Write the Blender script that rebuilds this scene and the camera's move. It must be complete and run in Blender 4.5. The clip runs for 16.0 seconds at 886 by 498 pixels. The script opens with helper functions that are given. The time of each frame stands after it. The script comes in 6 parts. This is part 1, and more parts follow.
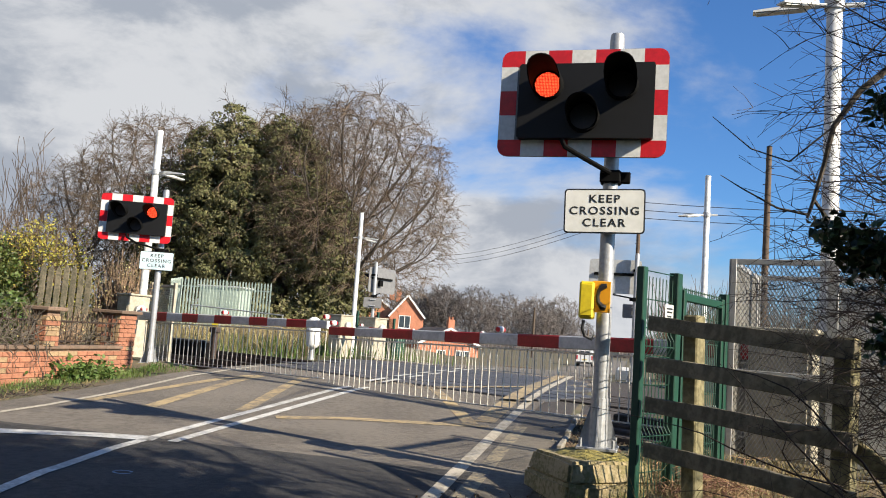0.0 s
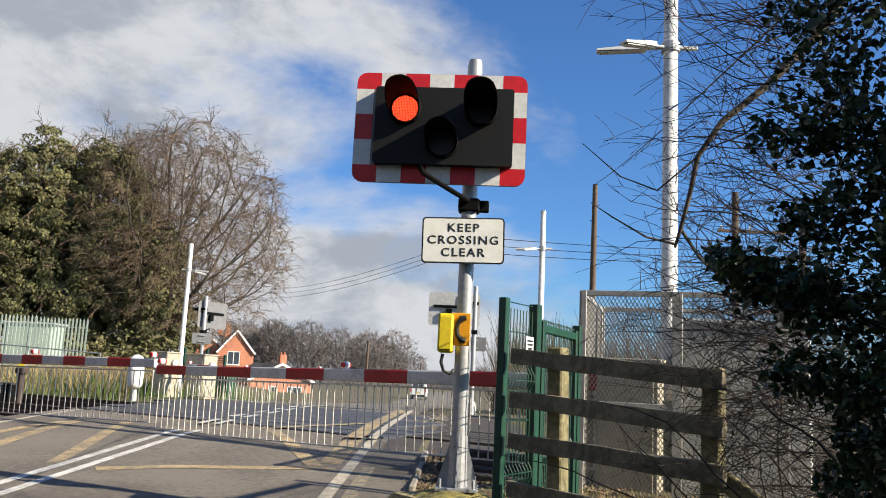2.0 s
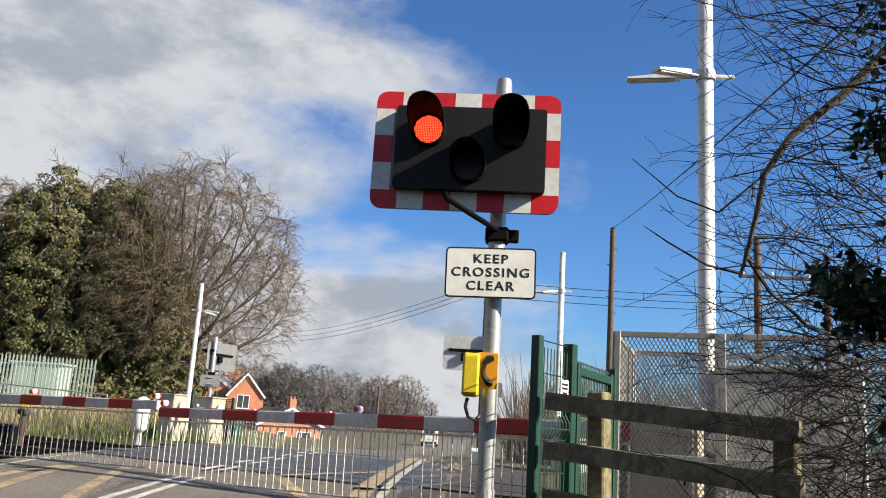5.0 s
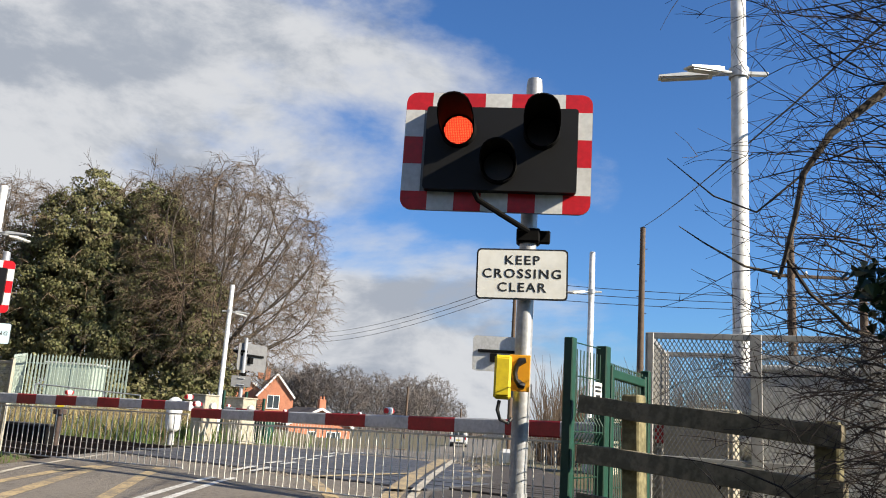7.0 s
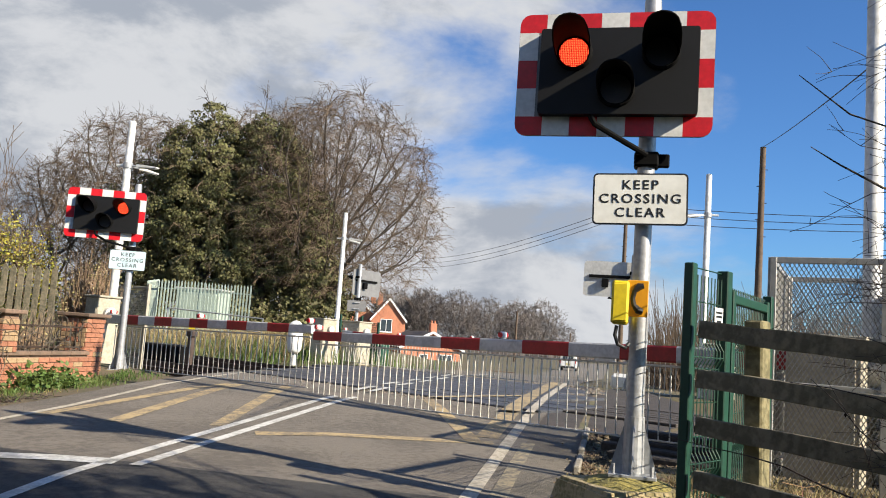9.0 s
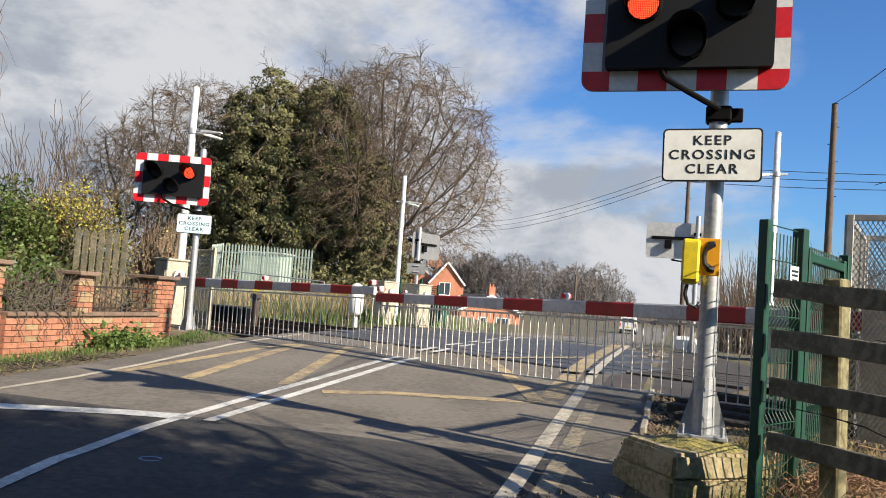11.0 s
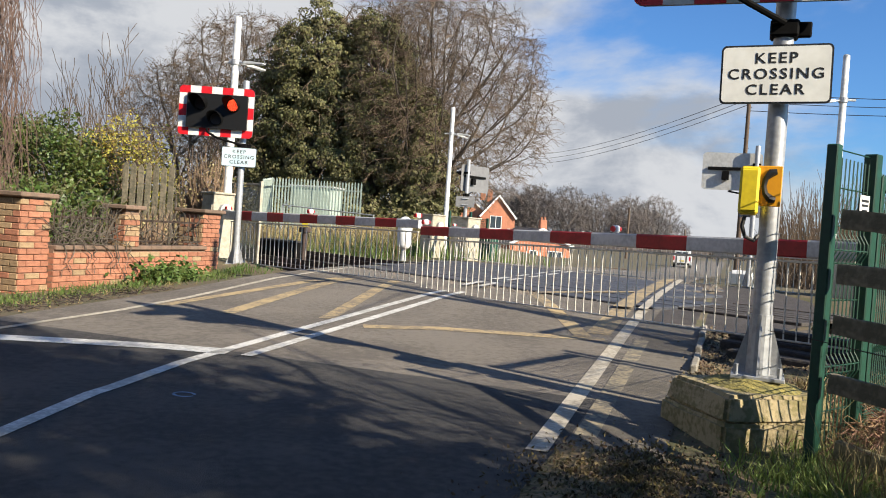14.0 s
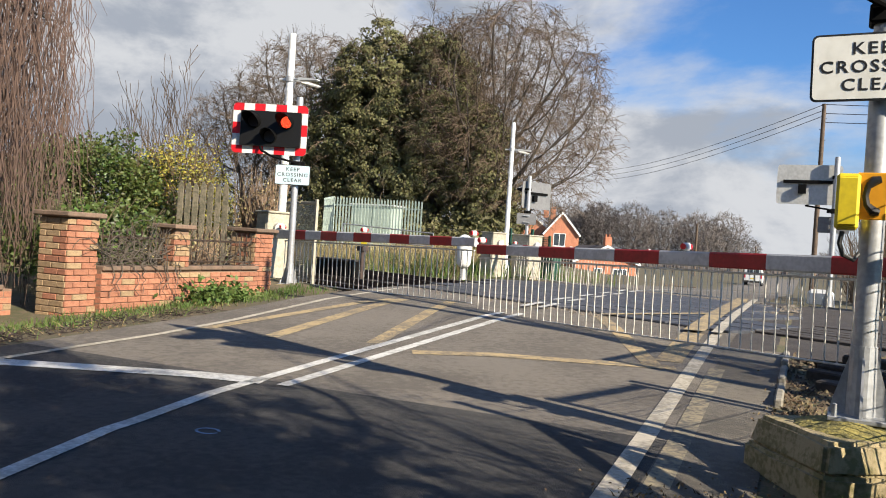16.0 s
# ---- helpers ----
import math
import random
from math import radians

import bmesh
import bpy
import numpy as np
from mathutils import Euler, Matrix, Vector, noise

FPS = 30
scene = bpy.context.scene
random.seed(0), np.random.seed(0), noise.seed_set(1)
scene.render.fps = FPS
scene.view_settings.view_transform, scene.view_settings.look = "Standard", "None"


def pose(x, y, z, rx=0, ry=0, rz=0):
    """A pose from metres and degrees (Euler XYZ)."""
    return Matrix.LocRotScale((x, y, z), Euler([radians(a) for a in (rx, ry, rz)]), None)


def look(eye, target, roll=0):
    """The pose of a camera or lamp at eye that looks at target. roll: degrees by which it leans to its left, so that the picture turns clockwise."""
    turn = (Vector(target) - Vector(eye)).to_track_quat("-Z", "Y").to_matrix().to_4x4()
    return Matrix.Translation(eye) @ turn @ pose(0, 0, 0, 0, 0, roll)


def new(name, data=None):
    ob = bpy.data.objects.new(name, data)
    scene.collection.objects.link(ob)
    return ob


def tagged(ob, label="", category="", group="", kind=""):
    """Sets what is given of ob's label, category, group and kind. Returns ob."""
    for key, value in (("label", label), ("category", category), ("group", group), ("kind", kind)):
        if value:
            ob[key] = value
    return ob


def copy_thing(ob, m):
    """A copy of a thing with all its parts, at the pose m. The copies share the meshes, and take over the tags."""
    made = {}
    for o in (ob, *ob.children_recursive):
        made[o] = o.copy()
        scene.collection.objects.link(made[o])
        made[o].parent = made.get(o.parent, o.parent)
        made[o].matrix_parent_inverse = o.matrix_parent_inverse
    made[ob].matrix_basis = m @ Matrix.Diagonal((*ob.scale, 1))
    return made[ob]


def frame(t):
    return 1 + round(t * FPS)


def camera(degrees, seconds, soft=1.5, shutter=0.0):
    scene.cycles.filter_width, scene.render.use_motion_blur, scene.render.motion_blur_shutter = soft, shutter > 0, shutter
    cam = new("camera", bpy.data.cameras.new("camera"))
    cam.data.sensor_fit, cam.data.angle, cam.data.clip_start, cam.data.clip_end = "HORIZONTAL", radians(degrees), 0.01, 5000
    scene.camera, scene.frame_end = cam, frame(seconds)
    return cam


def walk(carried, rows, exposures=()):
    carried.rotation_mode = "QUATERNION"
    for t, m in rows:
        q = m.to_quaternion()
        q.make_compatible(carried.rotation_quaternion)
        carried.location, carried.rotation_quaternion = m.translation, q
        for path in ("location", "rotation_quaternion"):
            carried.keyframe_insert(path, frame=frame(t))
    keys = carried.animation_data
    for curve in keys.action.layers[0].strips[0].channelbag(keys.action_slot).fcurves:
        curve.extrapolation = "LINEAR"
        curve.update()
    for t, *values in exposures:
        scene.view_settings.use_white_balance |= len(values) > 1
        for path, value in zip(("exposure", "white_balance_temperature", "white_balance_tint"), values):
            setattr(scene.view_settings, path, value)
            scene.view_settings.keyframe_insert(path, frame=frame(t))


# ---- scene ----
import collections

cam = camera(56.3, 16.0, 1.0)
PATH = [
    (0, (0.267, -6.375, 1.152), (-0.193, -4.44, 1.357), 4.0),
    (0.5, (0.193, -6.296, 1.156), (-0.184, -4.343, 1.368), 4.5),
    (1, (0.096, -6.214, 1.163), (-0.144, -4.243, 1.404), 4.0),
    (1.5, (0.047, -6.153, 1.17), (-0.069, -4.176, 1.447), 3.2),
    (2, (0.053, -6.043, 1.159), (-0.013, -4.068, 1.468), 2.8),
    (2.5, (0.083, -5.91, 1.164), (0.023, -3.937, 1.488), 3.1),
    (3, (0.07, -5.81, 1.175), (0.023, -3.839, 1.51), 2.9),
    (3.5, (-0.016, -5.711, 1.196), (-0.045, -3.746, 1.568), 2.0),
    (4, (-0.067, -5.669, 1.174), (-0.097, -3.71, 1.576), 2.1),
    (4.5, (-0.053, -5.561, 1.161), (-0.12, -3.605, 1.576), 2.7),
    (4.7, (-0.049, -5.535, 1.153), (-0.133, -3.581, 1.568), 3.2),
    (6.8, (-0.07, -5.456, 1.173), (-0.233, -3.505, 1.585), 3.4),
    (7, (-0.071, -5.478, 1.168), (-0.239, -3.528, 1.579), 3.7),
    (7.5, (-0.078, -5.477, 1.171), (-0.275, -3.518, 1.525), 3.9),
    (8, (-0.085, -5.504, 1.164), (-0.352, -3.541, 1.438), 4.2),
    (8.5, (-0.104, -5.518, 1.165), (-0.459, -3.563, 1.395), 4.2),
    (9, (-0.12, -5.526, 1.165), (-0.536, -3.582, 1.382), 4.1),
    (9.2, (-0.119, -5.517, 1.168), (-0.556, -3.577, 1.384), 4.1),
    (11.3, (-0.179, -5.511, 1.133), (-0.739, -3.593, 1.223), 4.0),
    (11.5, (-0.179, -5.535, 1.145), (-0.748, -3.619, 1.214), 3.9),
    (12, (-0.186, -5.546, 1.138), (-0.77, -3.634, 1.17), 3.8),
    (12.5, (-0.189, -5.528, 1.137), (-0.783, -3.618, 1.156), 4.3),
    (13, (-0.18, -5.408, 1.125), (-0.766, -3.496, 1.108), 4.2),
    (13.5, (-0.15, -5.285, 1.136), (-0.736, -3.373, 1.097), 3.7),
    (14, (-0.174, -5.223, 1.137), (-0.829, -3.334, 1.088), 4.0),
    (14.5, (-0.259, -5.102, 1.135), (-0.967, -3.232, 1.081), 3.8),
    (15, (-0.27, -4.998, 1.149), (-1.006, -3.139, 1.129), 2.7),
    (15.5, (-0.242, -4.833, 1.158), (-1.021, -2.991, 1.145), 2.8),
    (16, (-0.278, -4.679, 1.149), (-1.078, -2.846, 1.133), 3.7),
]
walk(cam, [(t, look(e, g, r)) for t, e, g, r in PATH])

# ---- world, sun, exposure ----
SUN_DIR = Vector((0.815, -0.30, 0.50)).normalized()
world = bpy.data.worlds.new("sky_world")
scene.world = world
world.use_nodes = True
wn, wl = world.node_tree.nodes, world.node_tree.links
wn.clear()
w_out = wn.new("ShaderNodeOutputWorld")
w_bg = wn.new("ShaderNodeBackground")
w_bg.inputs["Strength"].default_value = 0.05
sky = wn.new("ShaderNodeTexSky")
sky.sky_type = "NISHITA"
sky.sun_disc = False
sky.sun_elevation = math.asin(SUN_DIR.z)
sky.sun_rotation = math.atan2(SUN_DIR.x, SUN_DIR.y)
sky.air_density, sky.dust_density, sky.ozone_density = 1.0, 0.6, 1.6
w_geo = wn.new("ShaderNodeTexCoord")
w_sep = wn.new("ShaderNodeSeparateXYZ")
wl.new(w_geo.outputs["Generated"], w_sep.inputs[0])


def w_math(op, a, b=None, c=None):
    n = wn.new("ShaderNodeMath")
    n.operation = op
    for i, v in enumerate((a, b, c)):
        if v is None:
            continue
        if isinstance(v, (int, float)):
            n.inputs[i].default_value = v
        else:
            wl.new(v, n.inputs[i])
    return n.outputs[0]



def w_noise(scale, detail, rough, off, distortion=0.0):
    m = wn.new("ShaderNodeMapping")
    m.inputs["Location"].default_value = off
    m.inputs["Scale"].default_value = (1.0, 1.0, 2.0)
    wl.new(w_geo.outputs["Generated"], m.inputs[0])
    n = wn.new("ShaderNodeTexNoise")
    n.inputs["Scale"].default_value = scale
    n.inputs["Detail"].default_value = detail
    n.inputs["Roughness"].default_value = rough
    n.inputs["Distortion"].default_value = distortion
    wl.new(m.outputs[0], n.inputs["Vector"])
    return n.outputs["Fac"]


def w_range(v, a, b, c, d):
    n = wn.new("ShaderNodeMapRange")
    n.interpolation_type = "SMOOTHSTEP"
    wl.new(v, n.inputs[0])
    for i, x in enumerate((a, b, c, d)):
        n.inputs[i + 1].default_value = x
    return n.outputs[0]


# more cloud towards the west (-x), open blue to the east and overhead
w_side = w_math("ADD", w_math("MULTIPLY", w_sep.outputs[0], -0.62), w_math("MULTIPLY", w_sep.outputs[2], -0.12))
w_low = w_range(w_sep.outputs[2], 0.02, 0.33, 0.145, 0.0)
w_high = w_range(w_sep.outputs[2], 0.44, 0.72, 0.0, -0.45)
w_shape = w_math("ADD", w_math("ADD", w_math("ADD", w_noise(2.3, 10, 0.56, (3.1, 1.7, 0.3), 0.15), w_side), w_low), w_high)
w_cover = w_range(w_shape, 0.50, 0.68, 0.0, 1.0)
w_puff = w_noise(4.4, 12, 0.6, (8.2, 4.1, 2.0), 0.25)
w_shade = w_range(w_math("SUBTRACT", w_math("MULTIPLY", w_puff, 1.25), w_math("MULTIPLY", w_shape, 0.32)), 0.24, 0.47, 0.0, 1.0)
w_ramp = wn.new("ShaderNodeMix")
w_ramp.data_type = "RGBA"
w_ramp.inputs["A"].default_value = (4.0, 4.4, 5.1, 1)
w_ramp.inputs["B"].default_value = (6.9, 7.05, 7.35, 1)
wl.new(w_shade, w_ramp.inputs["Factor"])
w_blue = wn.new("ShaderNodeMix")
w_blue.data_type, w_blue.blend_type = "RGBA", "MULTIPLY"
w_blue.inputs["Factor"].default_value = 1.0
w_blue.inputs["B"].default_value = (0.62, 1.06, 1.62, 1)
wl.new(sky.outputs[0], w_blue.inputs["A"])
w_mix = wn.new("ShaderNodeMix")
w_mix.data_type = "RGBA"
wl.new(w_cover, w_mix.inputs["Factor"])
wl.new(w_blue.outputs["Result"], w_mix.inputs["A"])
wl.new(w_ramp.outputs["Result"], w_mix.inputs["B"])
wl.new(w_mix.outputs["Result"], w_bg.inputs["Color"])
wl.new(w_bg.outputs[0], w_out.inputs["Surface"])

sun_data = bpy.data.lights.new("sun", "SUN")
sun_data.energy = 5.0
sun_data.angle = radians(0.53)
sun_data.color = (1.0, 0.89, 0.72)
sun = new("sun", sun_data)
sun.matrix_world = look(SUN_DIR * 50, (0, 0, 0))
scene.view_settings.exposure = 1.0

# ---- materials ----


def mat(name, color, color2=None, rough=0.7, metal=0.0, fine=60.0, coarse=4.0, amount=0.5, bump=0.0, rand=0.0, spec=0.5, trans=0.0):
    """A surface of two tones at two sizes of mottling, fine relief and a piece-to-piece change of tone."""
    m = bpy.data.materials.new(name)
    m.use_nodes = True
    nt = m.node_tree
    n, l = nt.nodes, nt.links
    b = n["Principled BSDF"]
    b.inputs["Roughness"].default_value = rough
    b.inputs["Metallic"].default_value = metal
    b.inputs["Specular IOR Level"].default_value = spec
    tc = n.new("ShaderNodeTexCoord")
    if color2 is None:
        color2 = tuple(c * 0.72 for c in color)
    n1 = n.new("ShaderNodeTexNoise")
    n1.inputs["Scale"].default_value = coarse
    n1.inputs["Detail"].default_value = 6
    n2 = n.new("ShaderNodeTexNoise")
    n2.inputs["Scale"].default_value = fine
    n2.inputs["Detail"].default_value = 4
    l.new(tc.outputs["Object"], n1.inputs["Vector"])
    l.new(tc.outputs["Object"], n2.inputs["Vector"])
    add = n.new("ShaderNodeMath")
    add.operation = "ADD"
    l.new(n1.outputs["Fac"], add.inputs[0])
    l.new(n2.outputs["Fac"], add.inputs[1])
    n3 = n.new("ShaderNodeTexNoise")
    n3.inputs["Scale"].default_value = math.sqrt(fine * coarse) * 1.3
    n3.inputs["Detail"].default_value = 5
    l.new(tc.outputs["Object"], n3.inputs["Vector"])
    mul = n.new("ShaderNodeMath")
    mul.operation = "MULTIPLY_ADD"
    mul.inputs[1].default_value = 0.9
    l.new(n3.outputs["Fac"], mul.inputs[0])
    l.new(add.outputs[0], mul.inputs[2])
    mr = n.new("ShaderNodeMapRange")
    mr.inputs[1].default_value, mr.inputs[2].default_value = 1.45 - 0.26, 1.45 + 0.26
    mr.inputs[3].default_value, mr.inputs[4].default_value = 0.5 - amount, 0.5 + amount
    l.new(mul.outputs[0], mr.inputs[0])
    mix = n.new("ShaderNodeMix")
    mix.data_type = "RGBA"
    mix.inputs["A"].default_value = (*color, 1)
    mix.inputs["B"].default_value = (*color2, 1)
    l.new(mr.outputs[0], mix.inputs["Factor"])
    out = mix.outputs["Result"]
    if rand:
        oi = n.new("ShaderNodeObjectInfo")
        hs = n.new("ShaderNodeHueSaturation")
        r1 = n.new("ShaderNodeMapRange")
        r1.inputs[3].default_value, r1.inputs[4].default_value = 1 - rand, 1 + rand
        l.new(oi.outputs["Random"], r1.inputs[0])
        l.new(r1.outputs[0], hs.inputs["Value"])
        l.new(out, hs.inputs["Color"])
        out = hs.outputs["Color"]
    l.new(out, b.inputs["Base Color"])
    if bump:
        bp = n.new("ShaderNodeBump")
        bp.inputs["Strength"].default_value = bump
        bp.inputs["Distance"].default_value = 0.01
        l.new(n2.outputs["Fac"], bp.inputs["Height"])
        l.new(bp.outputs[0], b.inputs["Normal"])
    if trans:
        b.inputs["Transmission Weight"].default_value = 0.0
        tr = n.new("ShaderNodeBsdfTranslucent")
        l.new(out, tr.inputs["Color"])
        ms = n.new("ShaderNodeMixShader")
        ms.inputs[0].default_value = trans
        l.new(b.outputs[0], ms.inputs[1])
        l.new(tr.outputs[0], ms.inputs[2])
        l.new(ms.outputs[0], n["Material Output"].inputs["Surface"])
    return m


def island(m, low=0.7, high=1.3, hue=0.03):
    """Gives each loose leaf or blade of a joined mesh a tone of its own."""
    n, l = m.node_tree.nodes, m.node_tree.links
    b = n["Principled BSDF"]
    src = b.inputs["Base Color"].links[0].from_socket
    g = n.new("ShaderNodeNewGeometry")
    hs = n.new("ShaderNodeHueSaturation")
    r1 = n.new("ShaderNodeMapRange")
    r1.inputs[3].default_value, r1.inputs[4].default_value = low, high
    l.new(g.outputs["Random Per Island"], r1.inputs[0])
    r2 = n.new("ShaderNodeMapRange")
    r2.inputs[3].default_value, r2.inputs[4].default_value = 0.5 - hue, 0.5 + hue
    l.new(g.outputs["Random Per Island"], r2.inputs[0])
    l.new(r1.outputs[0], hs.inputs["Value"])
    l.new(r2.outputs[0], hs.inputs["Hue"])
    l.new(src, hs.inputs["Color"])
    l.new(hs.outputs[0], b.inputs["Base Color"])
    for k in n:
        if k.type == "BSDF_TRANSLUCENT":
            l.new(hs.outputs[0], k.inputs["Color"])
    return m


def emit(name, color, strength):
    m = bpy.data.materials.new(name)
    m.use_nodes = True
    n, l = m.node_tree.nodes, m.node_tree.links
    b = n["Principled BSDF"]
    b.inputs["Base Color"].default_value = (*color, 1)
    b.inputs["Emission Color"].default_value = (*color, 1)
    b.inputs["Emission Strength"].default_value = strength
    return m


# newer asphalt; shade lying on the near road is also in this dark tone
M_NEWSHADEASPHALT = mat("newer_asphalt_with_shade", (0.031, 0.03, 0.029), (0.064, 0.06, 0.055), 0.88, fine=190, coarse=1.1, amount=1.2, bump=0.9)
M_ASPHALT = mat("asphalt", (0.115, 0.1, 0.082), (0.185, 0.162, 0.132), 0.9, fine=170, coarse=0.9, amount=1.2, bump=0.8)
M_APRON = mat("worn_asphalt", (0.1, 0.088, 0.07), (0.16, 0.14, 0.11), 0.92, fine=110, coarse=1.6, amount=1.2, bump=0.8)
M_DECK = mat("rubber_deck", (0.038, 0.04, 0.047), (0.075, 0.076, 0.08), 0.55, fine=90, coarse=2, amount=0.6, bump=0.4, rand=0.15)
M_BOARD = mat("dark_brown_crossing_boards", (0.034, 0.028, 0.023), (0.058, 0.048, 0.039), 0.8, fine=60, coarse=3, amount=0.8, bump=0.5, rand=0.25)
M_KERB = mat("pale_kerb_concrete", (0.3, 0.275, 0.225), (0.2, 0.18, 0.145), 0.9, fine=40, coarse=4, amount=0.8, bump=0.4)
M_WHITE = mat("road_paint_white", (0.62, 0.61, 0.57), (0.36, 0.35, 0.32), 0.75, fine=45, coarse=3, amount=0.7, bump=0.3)
M_YELLOW = mat("road_paint_yellow", (0.42, 0.315, 0.165), (0.19, 0.155, 0.105), 0.8, fine=38, coarse=2.2, amount=0.85, bump=0.3)
M_DIRTYWHITE = mat("dirty_road_paint", (0.5, 0.45, 0.36), (0.3, 0.27, 0.21), 0.8, fine=35, coarse=2.5, amount=0.8, bump=0.3)
M_OLDPAINT = mat("faded_road_paint", (0.3, 0.25, 0.16), (0.12, 0.11, 0.09), 0.85, fine=30, coarse=2.0, amount=0.9, bump=0.3)
M_DIRT = mat("brown_mossy_dirt", (0.25, 0.17, 0.09), (0.1, 0.085, 0.035), 0.95, fine=45, coarse=2.5, amount=0.9, bump=1.0)
M_SOIL = mat("soil_and_grass", (0.135, 0.1, 0.06), (0.075, 0.075, 0.032), 0.95, fine=30, coarse=0.8, amount=0.8, bump=0.8)
M_CONC = mat("weathered_concrete", (0.36, 0.29, 0.165), (0.2, 0.17, 0.075), 0.9, fine=40, coarse=4, amount=0.9, bump=0.6)
M_MOSS = mat("mossy_mortar", (0.3, 0.25, 0.07), (0.14, 0.125, 0.045), 0.95, fine=50, coarse=9, amount=0.9, bump=1.0)
M_CABINET = mat("cream_grp_cabinet", (0.44, 0.4, 0.31), (0.32, 0.29, 0.22), 0.6, fine=25, coarse=2.0, amount=0.6)
M_GALV = mat("galvanised_steel", (0.42, 0.43, 0.44), (0.32, 0.33, 0.34), 0.5, 0.45, fine=35, coarse=6, amount=0.7)
M_GREYPAINT = mat("grey_steel_paint", (0.56, 0.56, 0.54), (0.42, 0.42, 0.4), 0.5, 0.2, fine=30, coarse=4, amount=0.6)
M_PICKET = mat("white_picket_paint", (0.66, 0.63, 0.56), (0.46, 0.43, 0.36), 0.5, fine=30, coarse=2.5, amount=0.7)
M_BACKPALE = mat("pale_grey_sign_back", (0.5, 0.5, 0.48), (0.4, 0.4, 0.38), 0.5, 0.1, fine=20, coarse=3, amount=0.6)
M_WPOLE = mat("white_pole_paint", (0.72, 0.72, 0.7), (0.5, 0.5, 0.47), 0.45, fine=20, coarse=3, amount=0.6)
M_BLACK = mat("black_grp", (0.0022, 0.0024, 0.0028), (0.003, 0.0033, 0.0039), 0.6, fine=40, coarse=5, amount=0.5, spec=0.35)
M_HOOD = mat("black_hood", (0.003, 0.003, 0.003), (0.005, 0.005, 0.005), 0.8, fine=40, coarse=5, amount=0.5, spec=0.1)
M_LENS = mat("dark_red_lens", (0.022, 0.007, 0.006), (0.012, 0.004, 0.004), 0.5, fine=90, coarse=20, amount=0.4)
M_AMBER = mat("dark_amber_lens", (0.03, 0.02, 0.016), (0.018, 0.013, 0.012), 0.5, fine=90, coarse=20, amount=0.4)
M_LED = emit("lit_red_led", (1.0, 0.13, 0.045), 1.2)
M_LEDBACK = emit("red_led_glow", (0.5, 0.012, 0.005), 0.16)
M_RED = mat("red_sheeting", (0.62, 0.012, 0.02), (0.46, 0.01, 0.015), 0.4, fine=30, coarse=5, amount=0.5)
M_REDB = mat("red_boom_sheeting", (0.36, 0.015, 0.018), (0.25, 0.012, 0.014), 0.5, fine=30, coarse=4, amount=0.6)
M_SHEETW = mat("white_sheeting", (0.72, 0.72, 0.69), (0.58, 0.58, 0.55), 0.4, fine=30, coarse=4, amount=0.5)
M_BOOMW = mat("white_boom", (0.55, 0.55, 0.55), (0.4, 0.4, 0.4), 0.5, fine=30, coarse=3, amount=0.6)
M_SIGN = mat("white_sign_face", (0.86, 0.86, 0.8), (0.74, 0.74, 0.68), 0.4, fine=12, coarse=3, amount=0.5)
# pale blue holds the sheeting's reflective sheen as well as its fading
M_SIGNPALE = mat("faded_sign_face_with_blue_sheen", (0.6, 0.74, 0.78), (0.5, 0.65, 0.7), 0.4, fine=12, coarse=3, amount=0.5)
M_SIGNBACK = mat("grey_sign_back", (0.2, 0.2, 0.2), (0.15, 0.15, 0.15), 0.55, 0.1, fine=20, coarse=4, amount=0.5)
M_INK = mat("black_sign_ink", (0.012, 0.012, 0.012), (0.02, 0.02, 0.02), 0.45, fine=50, coarse=8, amount=0.4)
M_PHONEY = mat("yellow_phone_case", (0.72, 0.56, 0.02), (0.6, 0.45, 0.02), 0.45, fine=30, coarse=8, amount=0.5)
M_PHONEO = mat("orange_phone_plate", (0.75, 0.34, 0.01), (0.65, 0.28, 0.01), 0.45, fine=30, coarse=8, amount=0.4)
M_GREEN = mat("green_powder_coat", (0.008, 0.058, 0.034), (0.006, 0.042, 0.025), 0.5, fine=40, coarse=6, amount=0.5)
M_PALE = mat("pale_green_palisade", (0.42, 0.5, 0.42), (0.32, 0.39, 0.33), 0.55, fine=20, coarse=2, amount=0.6, rand=0.12)
M_WOOD = mat("weathered_fence_wood", (0.2, 0.17, 0.115), (0.11, 0.1, 0.065), 0.9, fine=28, coarse=5, amount=0.8, bump=0.7, rand=0.12)
M_WOODP = mat("mossy_fence_post_wood", (0.23, 0.2, 0.105), (0.125, 0.11, 0.055), 0.9, fine=28, coarse=5, amount=0.8, bump=0.7)
M_BRICK = mat("red_brick", (0.37, 0.16, 0.092), (0.275, 0.115, 0.068), 0.9, fine=60, coarse=7, amount=0.7, bump=0.6, rand=0.2)
M_BRICKY = mat("buff_brick", (0.34, 0.235, 0.13), (0.25, 0.17, 0.095), 0.9, fine=60, coarse=7, amount=0.7, bump=0.6, rand=0.2)
M_MORTAR = mat("mortar", (0.25, 0.16, 0.105), (0.18, 0.115, 0.078), 0.95, fine=80, coarse=5, amount=0.6, bump=0.5)
M_COPE = mat("brown_coping", (0.2, 0.13, 0.09), (0.14, 0.1, 0.07), 0.85, fine=50, coarse=5, amount=0.7, bump=0.4, rand=0.12)
M_IRON = mat("rusty_railing_iron", (0.035, 0.025, 0.02), (0.06, 0.035, 0.02), 0.8, 0.3, fine=50, coarse=9, amount=0.7)
